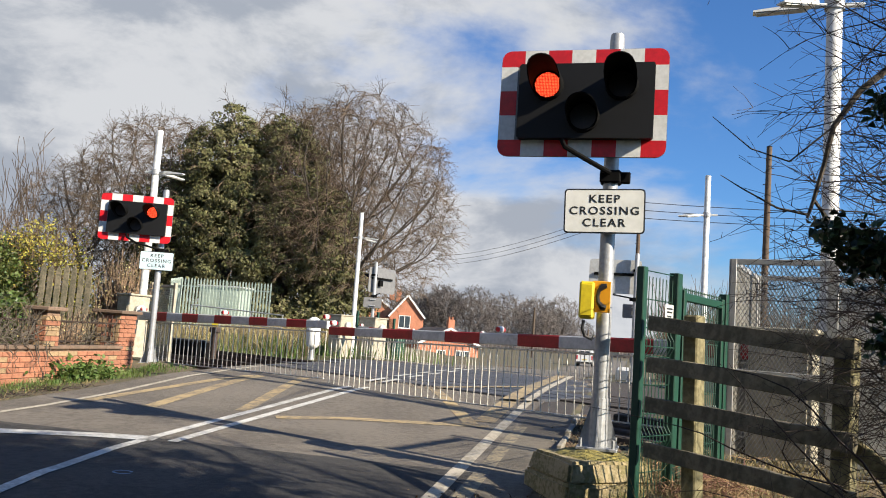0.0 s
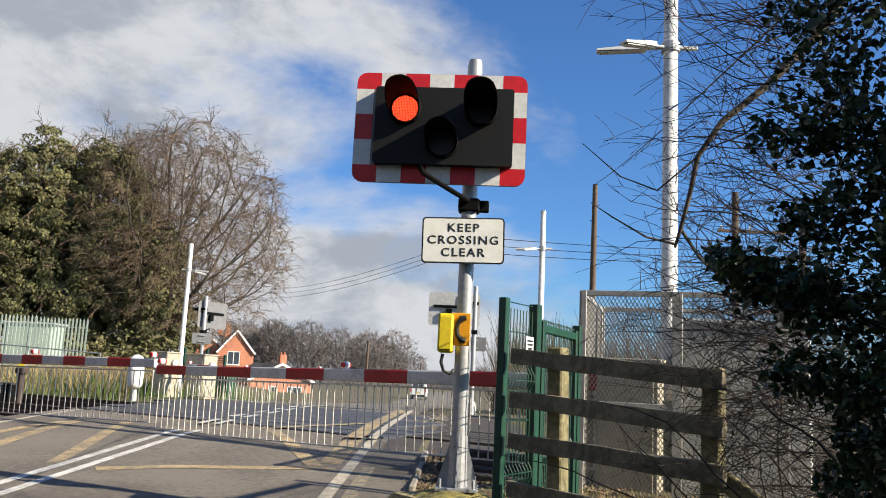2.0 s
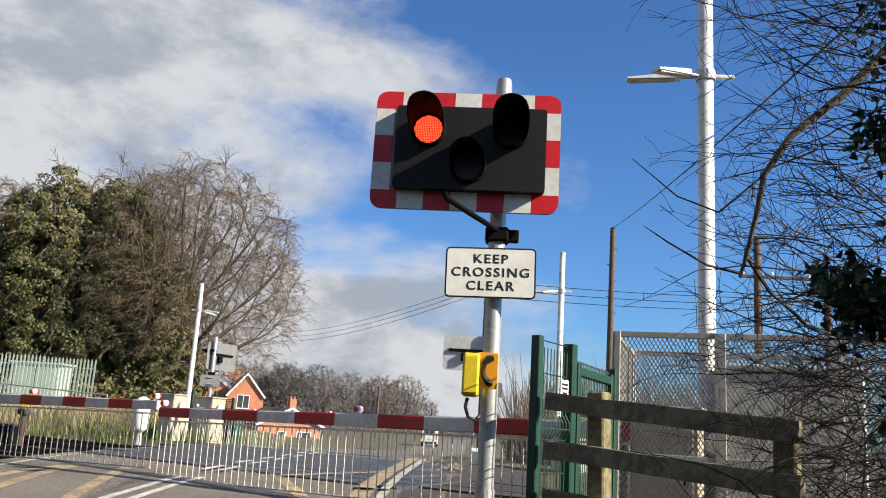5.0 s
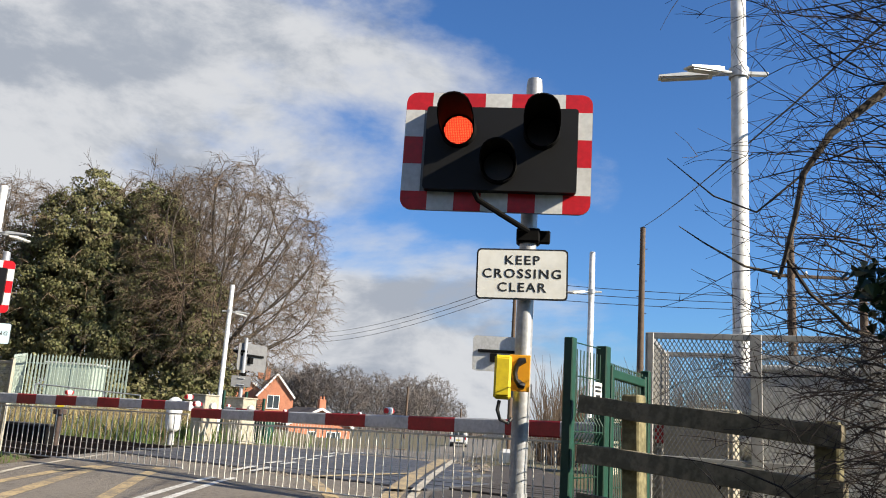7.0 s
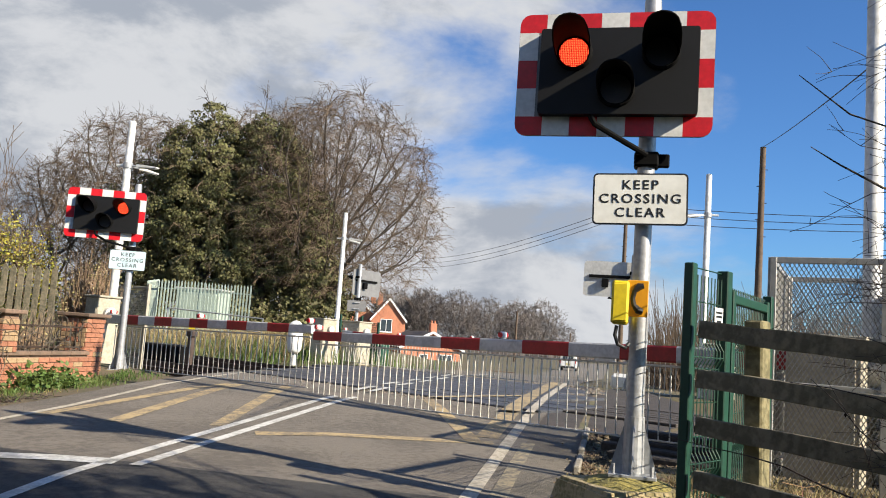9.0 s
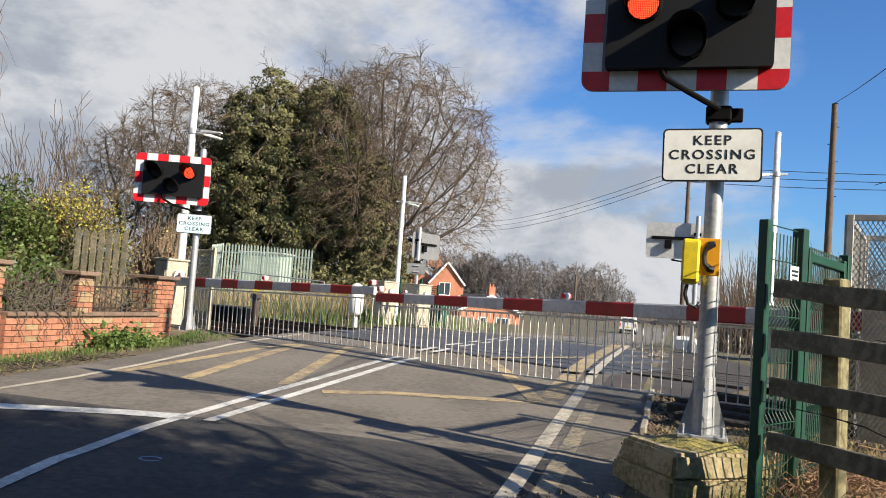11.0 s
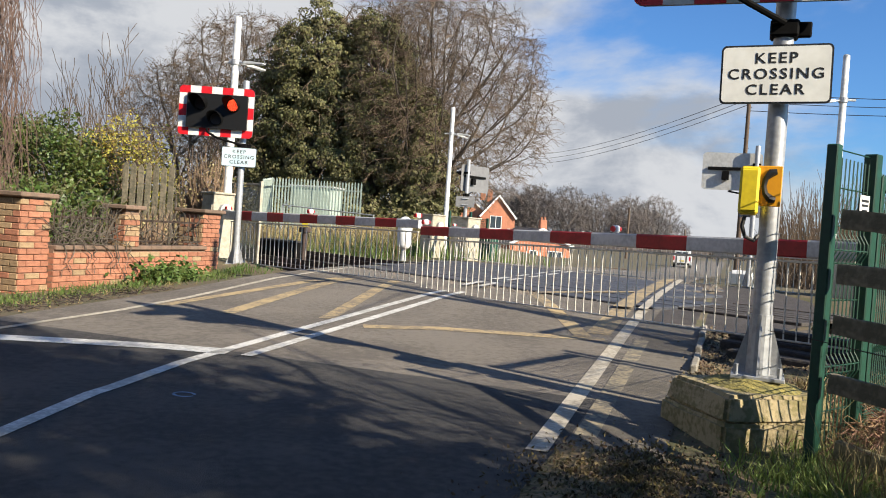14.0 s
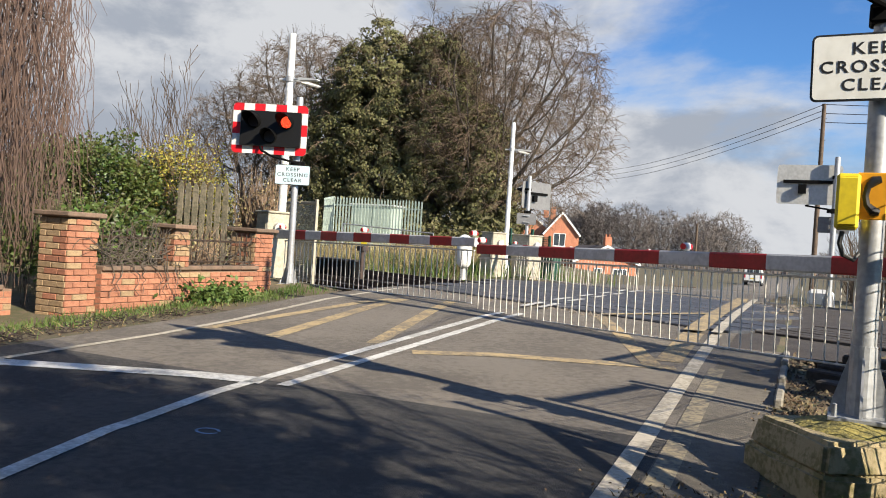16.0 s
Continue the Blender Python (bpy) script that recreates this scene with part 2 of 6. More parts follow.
M_RAIL = mat("rail_steel", (0.09, 0.06, 0.045), (0.05, 0.035, 0.03), 0.7, 0.4, fine=60, coarse=6, amount=0.7)
M_SLEEPER = mat("dark_sleeper", (0.05, 0.042, 0.036), (0.03, 0.026, 0.022), 0.9, fine=40, coarse=4, amount=0.7, bump=0.5, rand=0.2)
M_BALLAST = mat("ballast", (0.17, 0.145, 0.12), (0.08, 0.068, 0.056), 0.95, fine=24, coarse=3, amount=0.9, bump=1.0)
M_BARK = mat("grey_bark", (0.105, 0.086, 0.066), (0.062, 0.051, 0.039), 0.9, fine=30, coarse=4, amount=0.7, bump=0.6)
M_TWIG = mat("brown_twigs", (0.15, 0.104, 0.066), (0.092, 0.064, 0.042), 0.9, fine=20, coarse=3, amount=0.7)
M_STEM = mat("pale_brown_stems", (0.26, 0.175, 0.11), (0.17, 0.115, 0.072), 0.9, fine=20, coarse=3, amount=0.7)
M_WEEP = mat("reddish_hanging_twigs", (0.11, 0.068, 0.05), (0.065, 0.041, 0.032), 0.9, fine=20, coarse=3, amount=0.7)
M_DTWIG = mat("dark_bramble", (0.05, 0.034, 0.028), (0.026, 0.018, 0.015), 0.8, fine=20, coarse=3, amount=0.7)
# distance haze is put into this greyer, paler twig colour
M_FARTWIG = mat("far_twigs_haze_tint", (0.17, 0.145, 0.13), (0.125, 0.107, 0.097), 0.95, fine=4, coarse=0.5, amount=0.6)
M_IVY = island(mat("ivy_leaf", (0.1, 0.1, 0.032), (0.145, 0.13, 0.052), 0.7, fine=8, coarse=0.5, amount=0.9, trans=0.15), 0.6, 1.35, 0.02)
M_HOLLY = island(mat("dark_ivy_leaf", (0.022, 0.042, 0.014), (0.035, 0.055, 0.018), 0.35, fine=8, coarse=1.5, amount=0.8, trans=0.15), 0.5, 1.7)
M_HEDGE = island(mat("laurel_leaf", (0.065, 0.098, 0.022), (0.105, 0.125, 0.03), 0.45, fine=8, coarse=1.2, amount=0.8, trans=0.25), 0.5, 1.5)
M_FORSY = island(mat("forsythia_flower", (0.4, 0.32, 0.05), (0.28, 0.25, 0.06), 0.7, fine=8, coarse=1.2, amount=0.8, trans=0.3), 0.6, 1.3)
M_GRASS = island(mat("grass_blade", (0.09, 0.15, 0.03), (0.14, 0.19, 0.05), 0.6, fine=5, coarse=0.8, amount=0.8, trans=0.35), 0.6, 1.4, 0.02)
# brighter copy of the grass, with sunlight put into its colour
M_LITGRASS = island(mat("grass_blade_sunlit_tone", (0.17, 0.26, 0.05), (0.24, 0.3, 0.08), 0.6, fine=5, coarse=0.8, amount=0.8, trans=0.35), 0.6, 1.4, 0.02)
M_DRYGRASS = island(mat("dry_grass", (0.36, 0.28, 0.14), (0.24, 0.19, 0.09), 0.8, fine=5, coarse=0.6, amount=0.8, trans=0.25), 0.6, 1.4, 0.02)
M_ROOF = mat("dark_roof_tiles", (0.085, 0.065, 0.058), (0.055, 0.045, 0.042), 0.85, fine=3, coarse=0.6, amount=0.7)
M_HOUSE = mat("orange_house_brick", (0.48, 0.2, 0.115), (0.38, 0.15, 0.085), 0.9, fine=6, coarse=0.7, amount=0.7)
M_UPVC = mat("white_window_frame", (0.78, 0.78, 0.76), (0.7, 0.7, 0.68), 0.4, fine=20, coarse=2, amount=0.4)
M_GLASS = mat("dark_window_glass", (0.03, 0.04, 0.05), (0.05, 0.06, 0.07), 0.06, fine=2, coarse=0.5, amount=0.5)
M_VAN = mat("white_van_paint", (0.75, 0.75, 0.72), (0.66, 0.66, 0.63), 0.3, fine=5, coarse=1, amount=0.4)
M_TYRE = mat("tyre_rubber", (0.02, 0.02, 0.02), (0.03, 0.03, 0.03), 0.9, fine=30, coarse=5, amount=0.5)
M_MESHSTEEL = mat("galvanised_mesh", (0.46, 0.45, 0.42), (0.34, 0.33, 0.31), 0.5, 0.5, fine=20, coarse=3, amount=0.6)
M_TANK = mat("white_tank", (0.78, 0.78, 0.75), (0.68, 0.68, 0.64), 0.5, fine=12, coarse=3, amount=0.5)
M_CABLE = mat("black_cable", (0.015, 0.015, 0.016), (0.025, 0.025, 0.025), 0.6, fine=20, coarse=5, amount=0.4)
M_TELPOLE = mat("creosoted_pole_wood", (0.13, 0.09, 0.06), (0.085, 0.06, 0.042), 0.9, fine=22, coarse=3, amount=0.7, bump=0.4)

# ---- mesh tools ----


class Geo:
    """Collects plain polygons for one mesh."""

    def __init__(self):
        self.v, self.f = [], []

    def add(self, vs, fs, m=None):
        o = len(self.v)
        self.v += [tuple(m @ Vector(p)) if m else tuple(p) for p in vs]
        self.f += [tuple(i + o for i in f) for f in fs]
        return self

    def box(self, c, s, m=None, b=0.0):
        """A box with centre c and size s; b: chamfer on its edges."""
        x, y, z = s[0] / 2, s[1] / 2, s[2] / 2
        if b <= 0:
            vs = [(c[0] + i * x, c[1] + j * y, c[2] + k * z) for i in (-1, 1) for j in (-1, 1) for k in (-1, 1)]
            return self.add(vs, [(0, 1, 3, 2), (4, 6, 7, 5), (0, 4, 5, 1), (2, 3, 7, 6), (0, 2, 6, 4), (1, 5, 7, 3)], m)
        bm = bmesh.new()
        bmesh.ops.create_cube(bm, size=1)
        bmesh.ops.scale(bm, vec=s, verts=bm.verts)
        bmesh.ops.bevel(bm, geom=bm.edges[:], offset=min(b, min(s) * 0.45), segments=1, affect="EDGES")
        bm.verts.index_update()
        vs = [(q.co.x + c[0], q.co.y + c[1], q.co.z + c[2]) for q in bm.verts]
        fs = [tuple(q.index for q in f.verts) for f in bm.faces]
        bm.free()
        return self.add(vs, fs, m)

    def tube(self, pts, rads, n=8, caps=True, m=None):
        """A tapered tube through pts."""
        pts = [Vector(p) for p in pts]
        if isinstance(rads, (int, float)):
            rads = [rads] * len(pts)
        vs, fs = [], []
        up = None
        for i, p in enumerate(pts):
            d = (pts[min(i + 1, len(pts) - 1)] - pts[max(i - 1, 0)])
            d = d.normalized() if d.length > 1e-9 else Vector((0, 0, 1))
            if up is None:
                up = Vector((1, 0, 0)) if abs(d.x) < 0.8 else Vector((0, 1, 0))
            a = d.cross(up).normalized()
            up = a.cross(d).normalized()
            for k in range(n):
                t = 2 * math.pi * k / n
                vs.append(tuple(p + (a * math.cos(t) + up * math.sin(t)) * rads[i]))
        for i in range(len(pts) - 1):
            for k in range(n):
                fs.append((i * n + k, i * n + (k + 1) % n, (i + 1) * n + (k + 1) % n, (i + 1) * n + k))
        if caps:
            fs.append(tuple(range(n))[::-1])
            fs.append(tuple(range((len(pts) - 1) * n, len(pts) * n)))
        return self.add(vs, fs, m)

    def prism(self, poly, d0, d1, m=None):
        """A polygon in x,z drawn out along y from d0 to d1."""
        n = len(poly)
        vs = [(p[0], d0, p[1]) for p in poly] + [(p[0], d1, p[1]) for p in poly]
        fs = [tuple(range(n)), tuple(range(2 * n - 1, n - 1, -1))]
        fs += [(i, i + n, (i + 1) % n + n, (i + 1) % n) for i in range(n)]
        return self.add(vs, fs, m)

    def mesh(self, name, smooth=False):
        me = bpy.data.meshes.new(name)
        me.from_pydata(self.v, [], self.f)
        if smooth:
            me.polygons.foreach_set("use_smooth", [True] * len(me.polygons))
            me.set_sharp_from_angle(angle=radians(38))
        me.update()
        return me


def rounded(w, h, r, n=4):
    """A rounded rectangle round the origin, anticlockwise in x,z."""
    pts = []
    for cx, cz, a in ((w / 2 - r, h / 2 - r, 0), (-w / 2 + r, h / 2 - r, 90), (-w / 2 + r, -h / 2 + r, 180), (w / 2 - r, -h / 2 + r, 270)):
        for i in range(n + 1):
            t = radians(a + 90 * i / n)
            pts.append((cx + r * math.cos(t), cz + r * math.sin(t)))
    return pts


def part(name, g, material, parent, label="", smooth=False, kind=""):
    me = g if isinstance(g, bpy.types.Mesh) else g.mesh(name, smooth)
    if not me.materials:
        me.materials.append(material)
    ob = new(name, me)
    ob.parent = parent
    return tagged(ob, label, "", "", kind)


def thing(name, label, category, m=None, group="", kind=""):
    ob = new(name)
    ob.empty_display_size = 0.1
    if m is not None:
        ob.matrix_basis = m
    return tagged(ob, label, category, group, kind)


def solid(name, g, material, label, category, m=None, group="", kind="", smooth=False):
    me = g.mesh(name, smooth)
    me.materials.append(material)
    ob = new(name, me)
    if m is not None:
        ob.matrix_basis = m
    return tagged(ob, label, category, group, kind)


def interp(x, xs, ys):
    return float(np.interp(x, xs, ys))


def road_z(y):
    """Height of the road along its length: it climbs to the tracks and falls away beyond."""
    return interp(y, (-60, -8, -1, 0, 2.5, 5, 8, 14, 19, 30, 65, 150, 4000), (-0.8, -0.14, 0, 0.05, 0.165, 0.28, 0.33, 0.33, 0.22, -0.1, -1.2, -1.5, -1.5))


def smooth01(a, b, x):
    t = min(1, max(0, (x - a) / (b - a)))
    return t * t * (3 - 2 * t)


def track_n(x, y):
    """Distance across the skewed tracks."""
    return 0.447 * x + 0.894 * y


def ground_z(x, y):
    z = road_z(y) - (0.03 if -7.2 < x < -0.6 else 0.004)
    n = track_n(x, y)
    off = max(0, -6.3 - x, x + 0.45)
    left = smooth01(-6.2, -7.6, x)
    z -= 0.16 * left * (1 - smooth01(5.5, 8, y))
    dip = smooth01(3.0, 4.4, n) * (1 - smooth01(11.0, 12.6, n)) * smooth01(0.0, 0.9, off)
    z -= 0.42 * dip
    z += 0.75 * smooth01(13, 20, n) * smooth01(-9.5, -14, x) * (1 - smooth01(45, 70, y))
    if x > 0 and n < 4:
        z += 0.06 * smooth01(0, 1, x)
    return z

# ---- ground and road ----


def grid_axis(lo, hi, fine_lo, fine_hi, step):
    a = list(np.arange(fine_lo, fine_hi + 1e-6, step))
    d, x = step, fine_hi
    while x < hi:
        d *= 1.35
        x += d
        a.append(min(x, hi))
    d, x = step, fine_lo
    while x > lo:
        d *= 1.35
        x -= d
        a.insert(0, max(x, lo))
    return a


def make_ground():
    xs = grid_axis(-2500, 2500, -22, 8, 0.4)
    ys = grid_axis(-400, 4000, -9, 34, 0.4)
    g = Geo()
    g.v = [(x, y, ground_z(x, y) + 0.025 * noise.noise((x * 1.3, y * 1.3, 0)) * (1 if x < -6.6 or x > 0 else 0)) for y in ys for x in xs]
    w = len(xs)
    g.f = [(j * w + i, j * w + i + 1, (j + 1) * w + i + 1, (j + 1) * w + i) for j in range(len(ys) - 1) for i in range(w - 1)]
    return solid("ground", g, M_SOIL, "rough earth and winter grass verge ground", "ground", kind="structure", smooth=True)


make_ground()


def strip(x0, x1, ya, yb, lift, step=0.25, nx=1):
    """A sheet that lies on the road's profile; x0 and x1 may be functions of y."""
    g = Geo()
    n = max(1, int((yb - ya) / step))
    for j in range(n + 1):
        y = ya + (yb - ya) * j / n
        a = x0(y) if callable(x0) else x0
        b = x1(y) if callable(x1) else x1
        for i in range(nx + 1):
            g.v.append((a + (b - a) * i / nx, y, road_z(y) + lift))
    w = nx + 1
    g.f = [(j * w + i, j * w + i + 1, (j + 1) * w + i + 1, (j + 1) * w + i) for j in range(n) for i in range(nx)]
    return g


def left_edge(y):
    return interp(y, (-40, -2, 3, 7, 14, 40), (-6.3, -6.25, -6.35, -6.75, -6.9, -6.6))


solid("road", strip(left_edge, -0.95, -60, 0.35, 0.0, 0.25, 4), M_NEWSHADEASPHALT, "newer asphalt road surface, darkened further for tree shade", "road", kind="structure")
solid("road", strip(left_edge, -0.95, 0.35, 160, 0.0, 0.25, 4), M_ASPHALT, "worn tan grey asphalt road with faded markings", "road", kind="structure")
solid("crossing_apron", strip(-0.955, lambda y: interp(y, (4.2, 6, 10, 14), (0.25, 0.9, 1.2, 0.6)), 4.3, 14.2, -0.012, 0.25, 1), M_BOARD, "dark asphalt apron beside the running lane", "pavement", kind="structure")
solid("pavement", strip(-0.95, -0.42, -0.9, 4.4, 0.004, 0.25, 1), M_APRON, "gritty worn tarmac strip beside the road edge line", "pavement", kind="structure")
dirt = Geo()
for j in range(25):
    y = -6.0 + j * 0.22
    for i in range(13):
        x = -1.0 + 0.1 * noise.noise((y * 2.5, 0, 5)) + i * 0.12 if i else -0.97 + 0.06 * noise.noise((y * 3, 1, 5))
        yy = min(y, -0.78 + 0.1 * noise.noise((x * 5, 0, 9)))
        dirt.v.append((x, yy, road_z(yy) + 0.006 + (0.02 + 0.035 * noise.noise((x * 4, yy * 4, 2)) if 0 < i < 12 and j < 24 else 0)))
dirt.f = [(j * 13 + i, j * 13 + i + 1, (j + 1) * 13 + i + 1, (j + 1) * 13 + i) for j in range(24) for i in range(12)]
solid("dirt_verge", dirt, M_DIRT, "brown mossy dirt at the edge of the road", "verge", kind="structure", smooth=True)
kerb = Geo()
for k in range(3):
    y0 = 1.7 + k * 0.92
    kerb.box((-0.385, y0 + 0.45, road_z(y0 + 0.45) - 0.06), (0.06, 0.9, 0.2), None, 0.012)
solid("kerb_edging", kerb, M_KERB, "thin grey concrete edging strip along the tarmac", "kerb", kind="structure")


def ribbon(pts, width, lift=0.006):
    """A painted line along pts on the road."""
    g = Geo()
    out = []
    for (ax, ay), (bx, by) in zip(pts, pts[1:]):
        n = max(1, int(math.hypot(bx - ax, by - ay) / 0.2))
        out += [(ax + (bx - ax) * i / n, ay + (by - ay) * i / n) for i in range(n)]
    out.append(pts[-1])
    for i, p in enumerate(out):
        a, b = out[max(0, i - 1)], out[min(len(out) - 1, i + 1)]
        d = Vector((b[0] - a[0], b[1] - a[1])).normalized()
        nx, ny = -d.y * width / 2, d.x * width / 2
        for s in (1, -1):
            x, y = p[0] + s * nx, p[1] + s * ny
            g.v.append((x, y, road_z(y) + lift))
    g.f = [(2 * i, 2 * i + 1, 2 * i + 3, 2 * i + 2) for i in range(len(out) - 1)]
    return g


def marking(pts, width, material, label, lift=0.006):
    solid("road_marking", ribbon(pts, width, lift), material, label, "road marking", kind="structure")


marking([(-1.15, 5.3), (-1.18, 14.5)], 0.12, M_DIRTYWHITE, "white edge line across the deck", 0.036)
marking([(-1.06, -0.95), (-1.12, 3.0), (-1.15, 5.4)], 0.12, M_DIRTYWHITE, "solid white edge line painted on asphalt")
marking([(-0.87, -0.55), (-0.92, 3.0)], 0.13, M_OLDPAINT, "faint old edge line ghost on tarmac", 0.0045)
marking([(-2.9, -6), (-3.15, -3.6), (-3.5, -2.1), (-3.74, -1.2), (-3.85, -0.2), (-3.85, 1.2), (-3.83, 5.5)], 0.1, M_WHITE, "solid white centre line curving along the road")
marking([(-3.6, 0.25), (-3.58, 5.6)], 0.1, M_WHITE, "second solid white centre line of the double line")
marking([(-3.78, 0.3), (-4.3, 0.2), (-5.2, -0.1), (-6.2, -0.45)], 0.2, M_WHITE, "white give way line across the other lane")
marking([(-6.0, -1.6), (-5.85, 0.0), (-5.78, 1.4), (-5.85, 2.6), (-6.35, 6.4), (-6.6, 9)], 0.08, M_DIRTYWHITE, "worn white edge line by the verge")
for k in range(5):
    y = 6.4 + 1.6 * k
    for dx in (0, 0.24):
        marking([(-3.84 + dx, y), (-3.83 + dx, y + 0.9)], 0.1, M_WHITE, "short white centre dash on the crossing deck", 0.036)
marking([(-3.85, 15), (-3.8, 60)], 0.1, M_WHITE, "white centre line beyond the crossing")
for pts, wd in (([(-3.45, 2.05), (-2.79, 2.4), (-1.25, 2.8)], 0.19), ([(-1.45, 2.8), (-2.7, 6.2), (-3.4, 9.0)], 0.17), ([(-4.9, 1.9), (-5.27, 4.3), (-5.5, 6.0)], 0.17),
                ([(-5.7, 1.85), (-5.62, 5.9)], 0.15), ([(-3.95, 2.25), (-4.88, 6.3)], 0.16), ([(-2.7, 6.3), (-1.4, 8.2)], 0.15)):
    marking(pts, wd, M_YELLOW, "worn yellow box hatching line", 0.0045 if pts[0][1] < 6 else 0.034)
marking([(-1.36, 3.1), (-1.4, 5.3)], 0.24, M_YELLOW, "broad yellow box border along the edge line", 0.005)
marking([(-1.4, 5.3), (-1.42, 14.0)], 0.24, M_YELLOW, "broad yellow box border across the deck", 0.036)

ring = [(-3.28 + 0.07 * math.cos(a), -0.93 + 0.05 * math.sin(a)) for a in np.linspace(0.4, 6.2, 14)]
M_CHALK = mat("blue_spray_paint", (0.2, 0.33, 0.5), (0.12, 0.2, 0.3), 0.8, fine=60, coarse=8, amount=0.7)
marking(ring, 0.018, M_CHALK, "small pale blue spray mark on the asphalt")

# crossing deck: rows of dark rubber panels laid along the skewed tracks
UX, UY = 0.894, -0.447
deck = thing("crossing_deck", "dark rubber panel deck between the rails", "crossing deck", kind="structure")
panel_me = Geo().box((0, 0, 0), (0.88, 0.58, 0.06), None, 0.012).mesh("panel")
panel_me.materials.append(M_DECK)
for n in np.arange(4.9, 10.6, 0.6):
    for s in np.arange(-12, 8, 0.9):
        x, y = 0.447 * n + UX * s, 0.894 * n + UY * s
        if left_edge(y) + 0.2 < x < -0.6:
            p = part("panel", panel_me, M_DECK, deck)
            p.matrix_basis = pose(x, y, road_z(y) - 0.004, 0, 0, -26.6)

board_me = Geo().box((0, 0, 0), (1.75, 0.27, 0.05), None, 0.008).mesh("board")
board_me.materials.append(M_BOARD)
rbd = random.Random(15)
for n in np.arange(4.75, 10.9, 0.29):
    for s in np.arange(-2.7, 4.5, 1.78):
        x, y = 0.447 * n + UX * s, 0.894 * n + UY * s
        if -0.1 < x < 0.75:
            p = part("board", board_me, M_BOARD, deck)
            p.matrix_basis = pose(x, y, road_z(y) - 0.012 + rbd.uniform(-0.008, 0.008), 0, 0, -26.6 + rbd.uniform(-0.6, 0.6))

# rails and sleepers
for tn in (5.7, 9.1):
    for side in (-0.75, 0.75):
        n = tn + side
        rail = Geo()
        for s0, s1 in ((-60, -5.4), (1.5, 60)):
            pts = [(-0.035, 0), (0.035, 0), (0.035, 0.012), (0.01, 0.03), (0.01, 0.11), (0.034, 0.12), (0.034, 0.155), (-0.034, 0.155), (-0.034, 0.12), (-0.01, 0.11), (-0.01, 0.03), (-0.035, 0.012)]
            rail.prism(pts, s0, s1)
        m = pose(0.447 * n, 0.894 * n, 0.03, 0, 0, 0) @ Matrix(((0.447, 0.894, 0, 0), (0.894, -0.447, 0, 0), (0, 0, 1, 0), (0, 0, 0, 1)))
        solid("rail", rail, M_RAIL, "rusty steel running rail on dark sleepers", "rail", m, "rails")
sleepers = Geo()
for tn in (5.7, 9.1):
    for s in np.arange(-60, 40, 0.7):
        if -5.6 < s < 1.6:
            continue
        m = pose(0.447 * tn + UX * s, 0.894 * tn + UY * s, -0.02, 0, 0, -26.6)
        sleepers.box((0, 0, 0), (0.25, 2.5, 0.14), m)
solid("track_sleepers", sleepers, M_SLEEPER, "row of dark railway sleepers under the rails", "sleepers", kind="stuff")
ballast = Geo()
rng = random.Random(5)
for s0, s1 in ((-40, -5.2), (1.6, 14)):
    for _ in range(3800):
        s, n = rng.uniform(s0, s1), rng.uniform(4.2, 11.2)
        if s0 < 0:
            s = s1 - (s1 - s0) * rng.random() ** 1.8
        x, y = 0.447 * n + UX * s, 0.894 * n + UY * s
        r = rng.uniform(0.025, 0.05)
        a = [Vector((rng.uniform(-1, 1), rng.uniform(-1, 1), rng.uniform(-.7, .7))).normalized() * r for _ in range(4)]
        z = ground_z(x, y) + 0.02
        ballast.add([(x + r, y, z), (x - r * .6, y + r * .8, z), (x - r * .6, y - r * .8, z), (x + a[0].x * .5, y + a[0].y * .5, z + r)], [(0, 1, 3), (1, 2, 3), (2, 0, 3)])
solid("ballast_stones", ballast, M_BALLAST, "brown grey track ballast stones", "ballast", kind="stuff")

# ---- road signals ----


def disc(g, c, r, n=20, y=0.0):
    pts = [(c[0] + r * math.cos(2 * math.pi * i / n), y, c[1] + r * math.sin(2 * math.pi * i / n)) for i in range(n)]
    g.add(pts, [tuple(range(n))])
    return g


def hood(g, c, r, length, y, n=20, keep=0.90):
    """A signal hood: an open tube cut away below, longer on top."""
    a0 = -math.pi / 2 + (1 - keep) * math.pi
    vs, fs = [], []
    for i in range(n + 1):
        t = a0 + (2 * math.pi * keep) * i / n
        l = length * (0.16 + 0.84 * smooth01(-0.75, 0.8, math.sin(t)))
        for rr in (r, r - 0.008):
            vs.append((c[0] + rr * math.cos(t), y, c[1] + rr * math.sin(t)))
            vs.append((c[0] + rr * math.cos(t), y - l, c[1] + rr * math.sin(t) - 0.02 * l))
    for i in range(n):
        o, p = 4 * i, 4 * i + 4
        fs += [(o, p, p + 1, o + 1), (o + 2, o + 3, p + 3, p + 2), (o + 1, p + 1, p + 3, o + 3)]
    g.add(vs, fs)
    return g


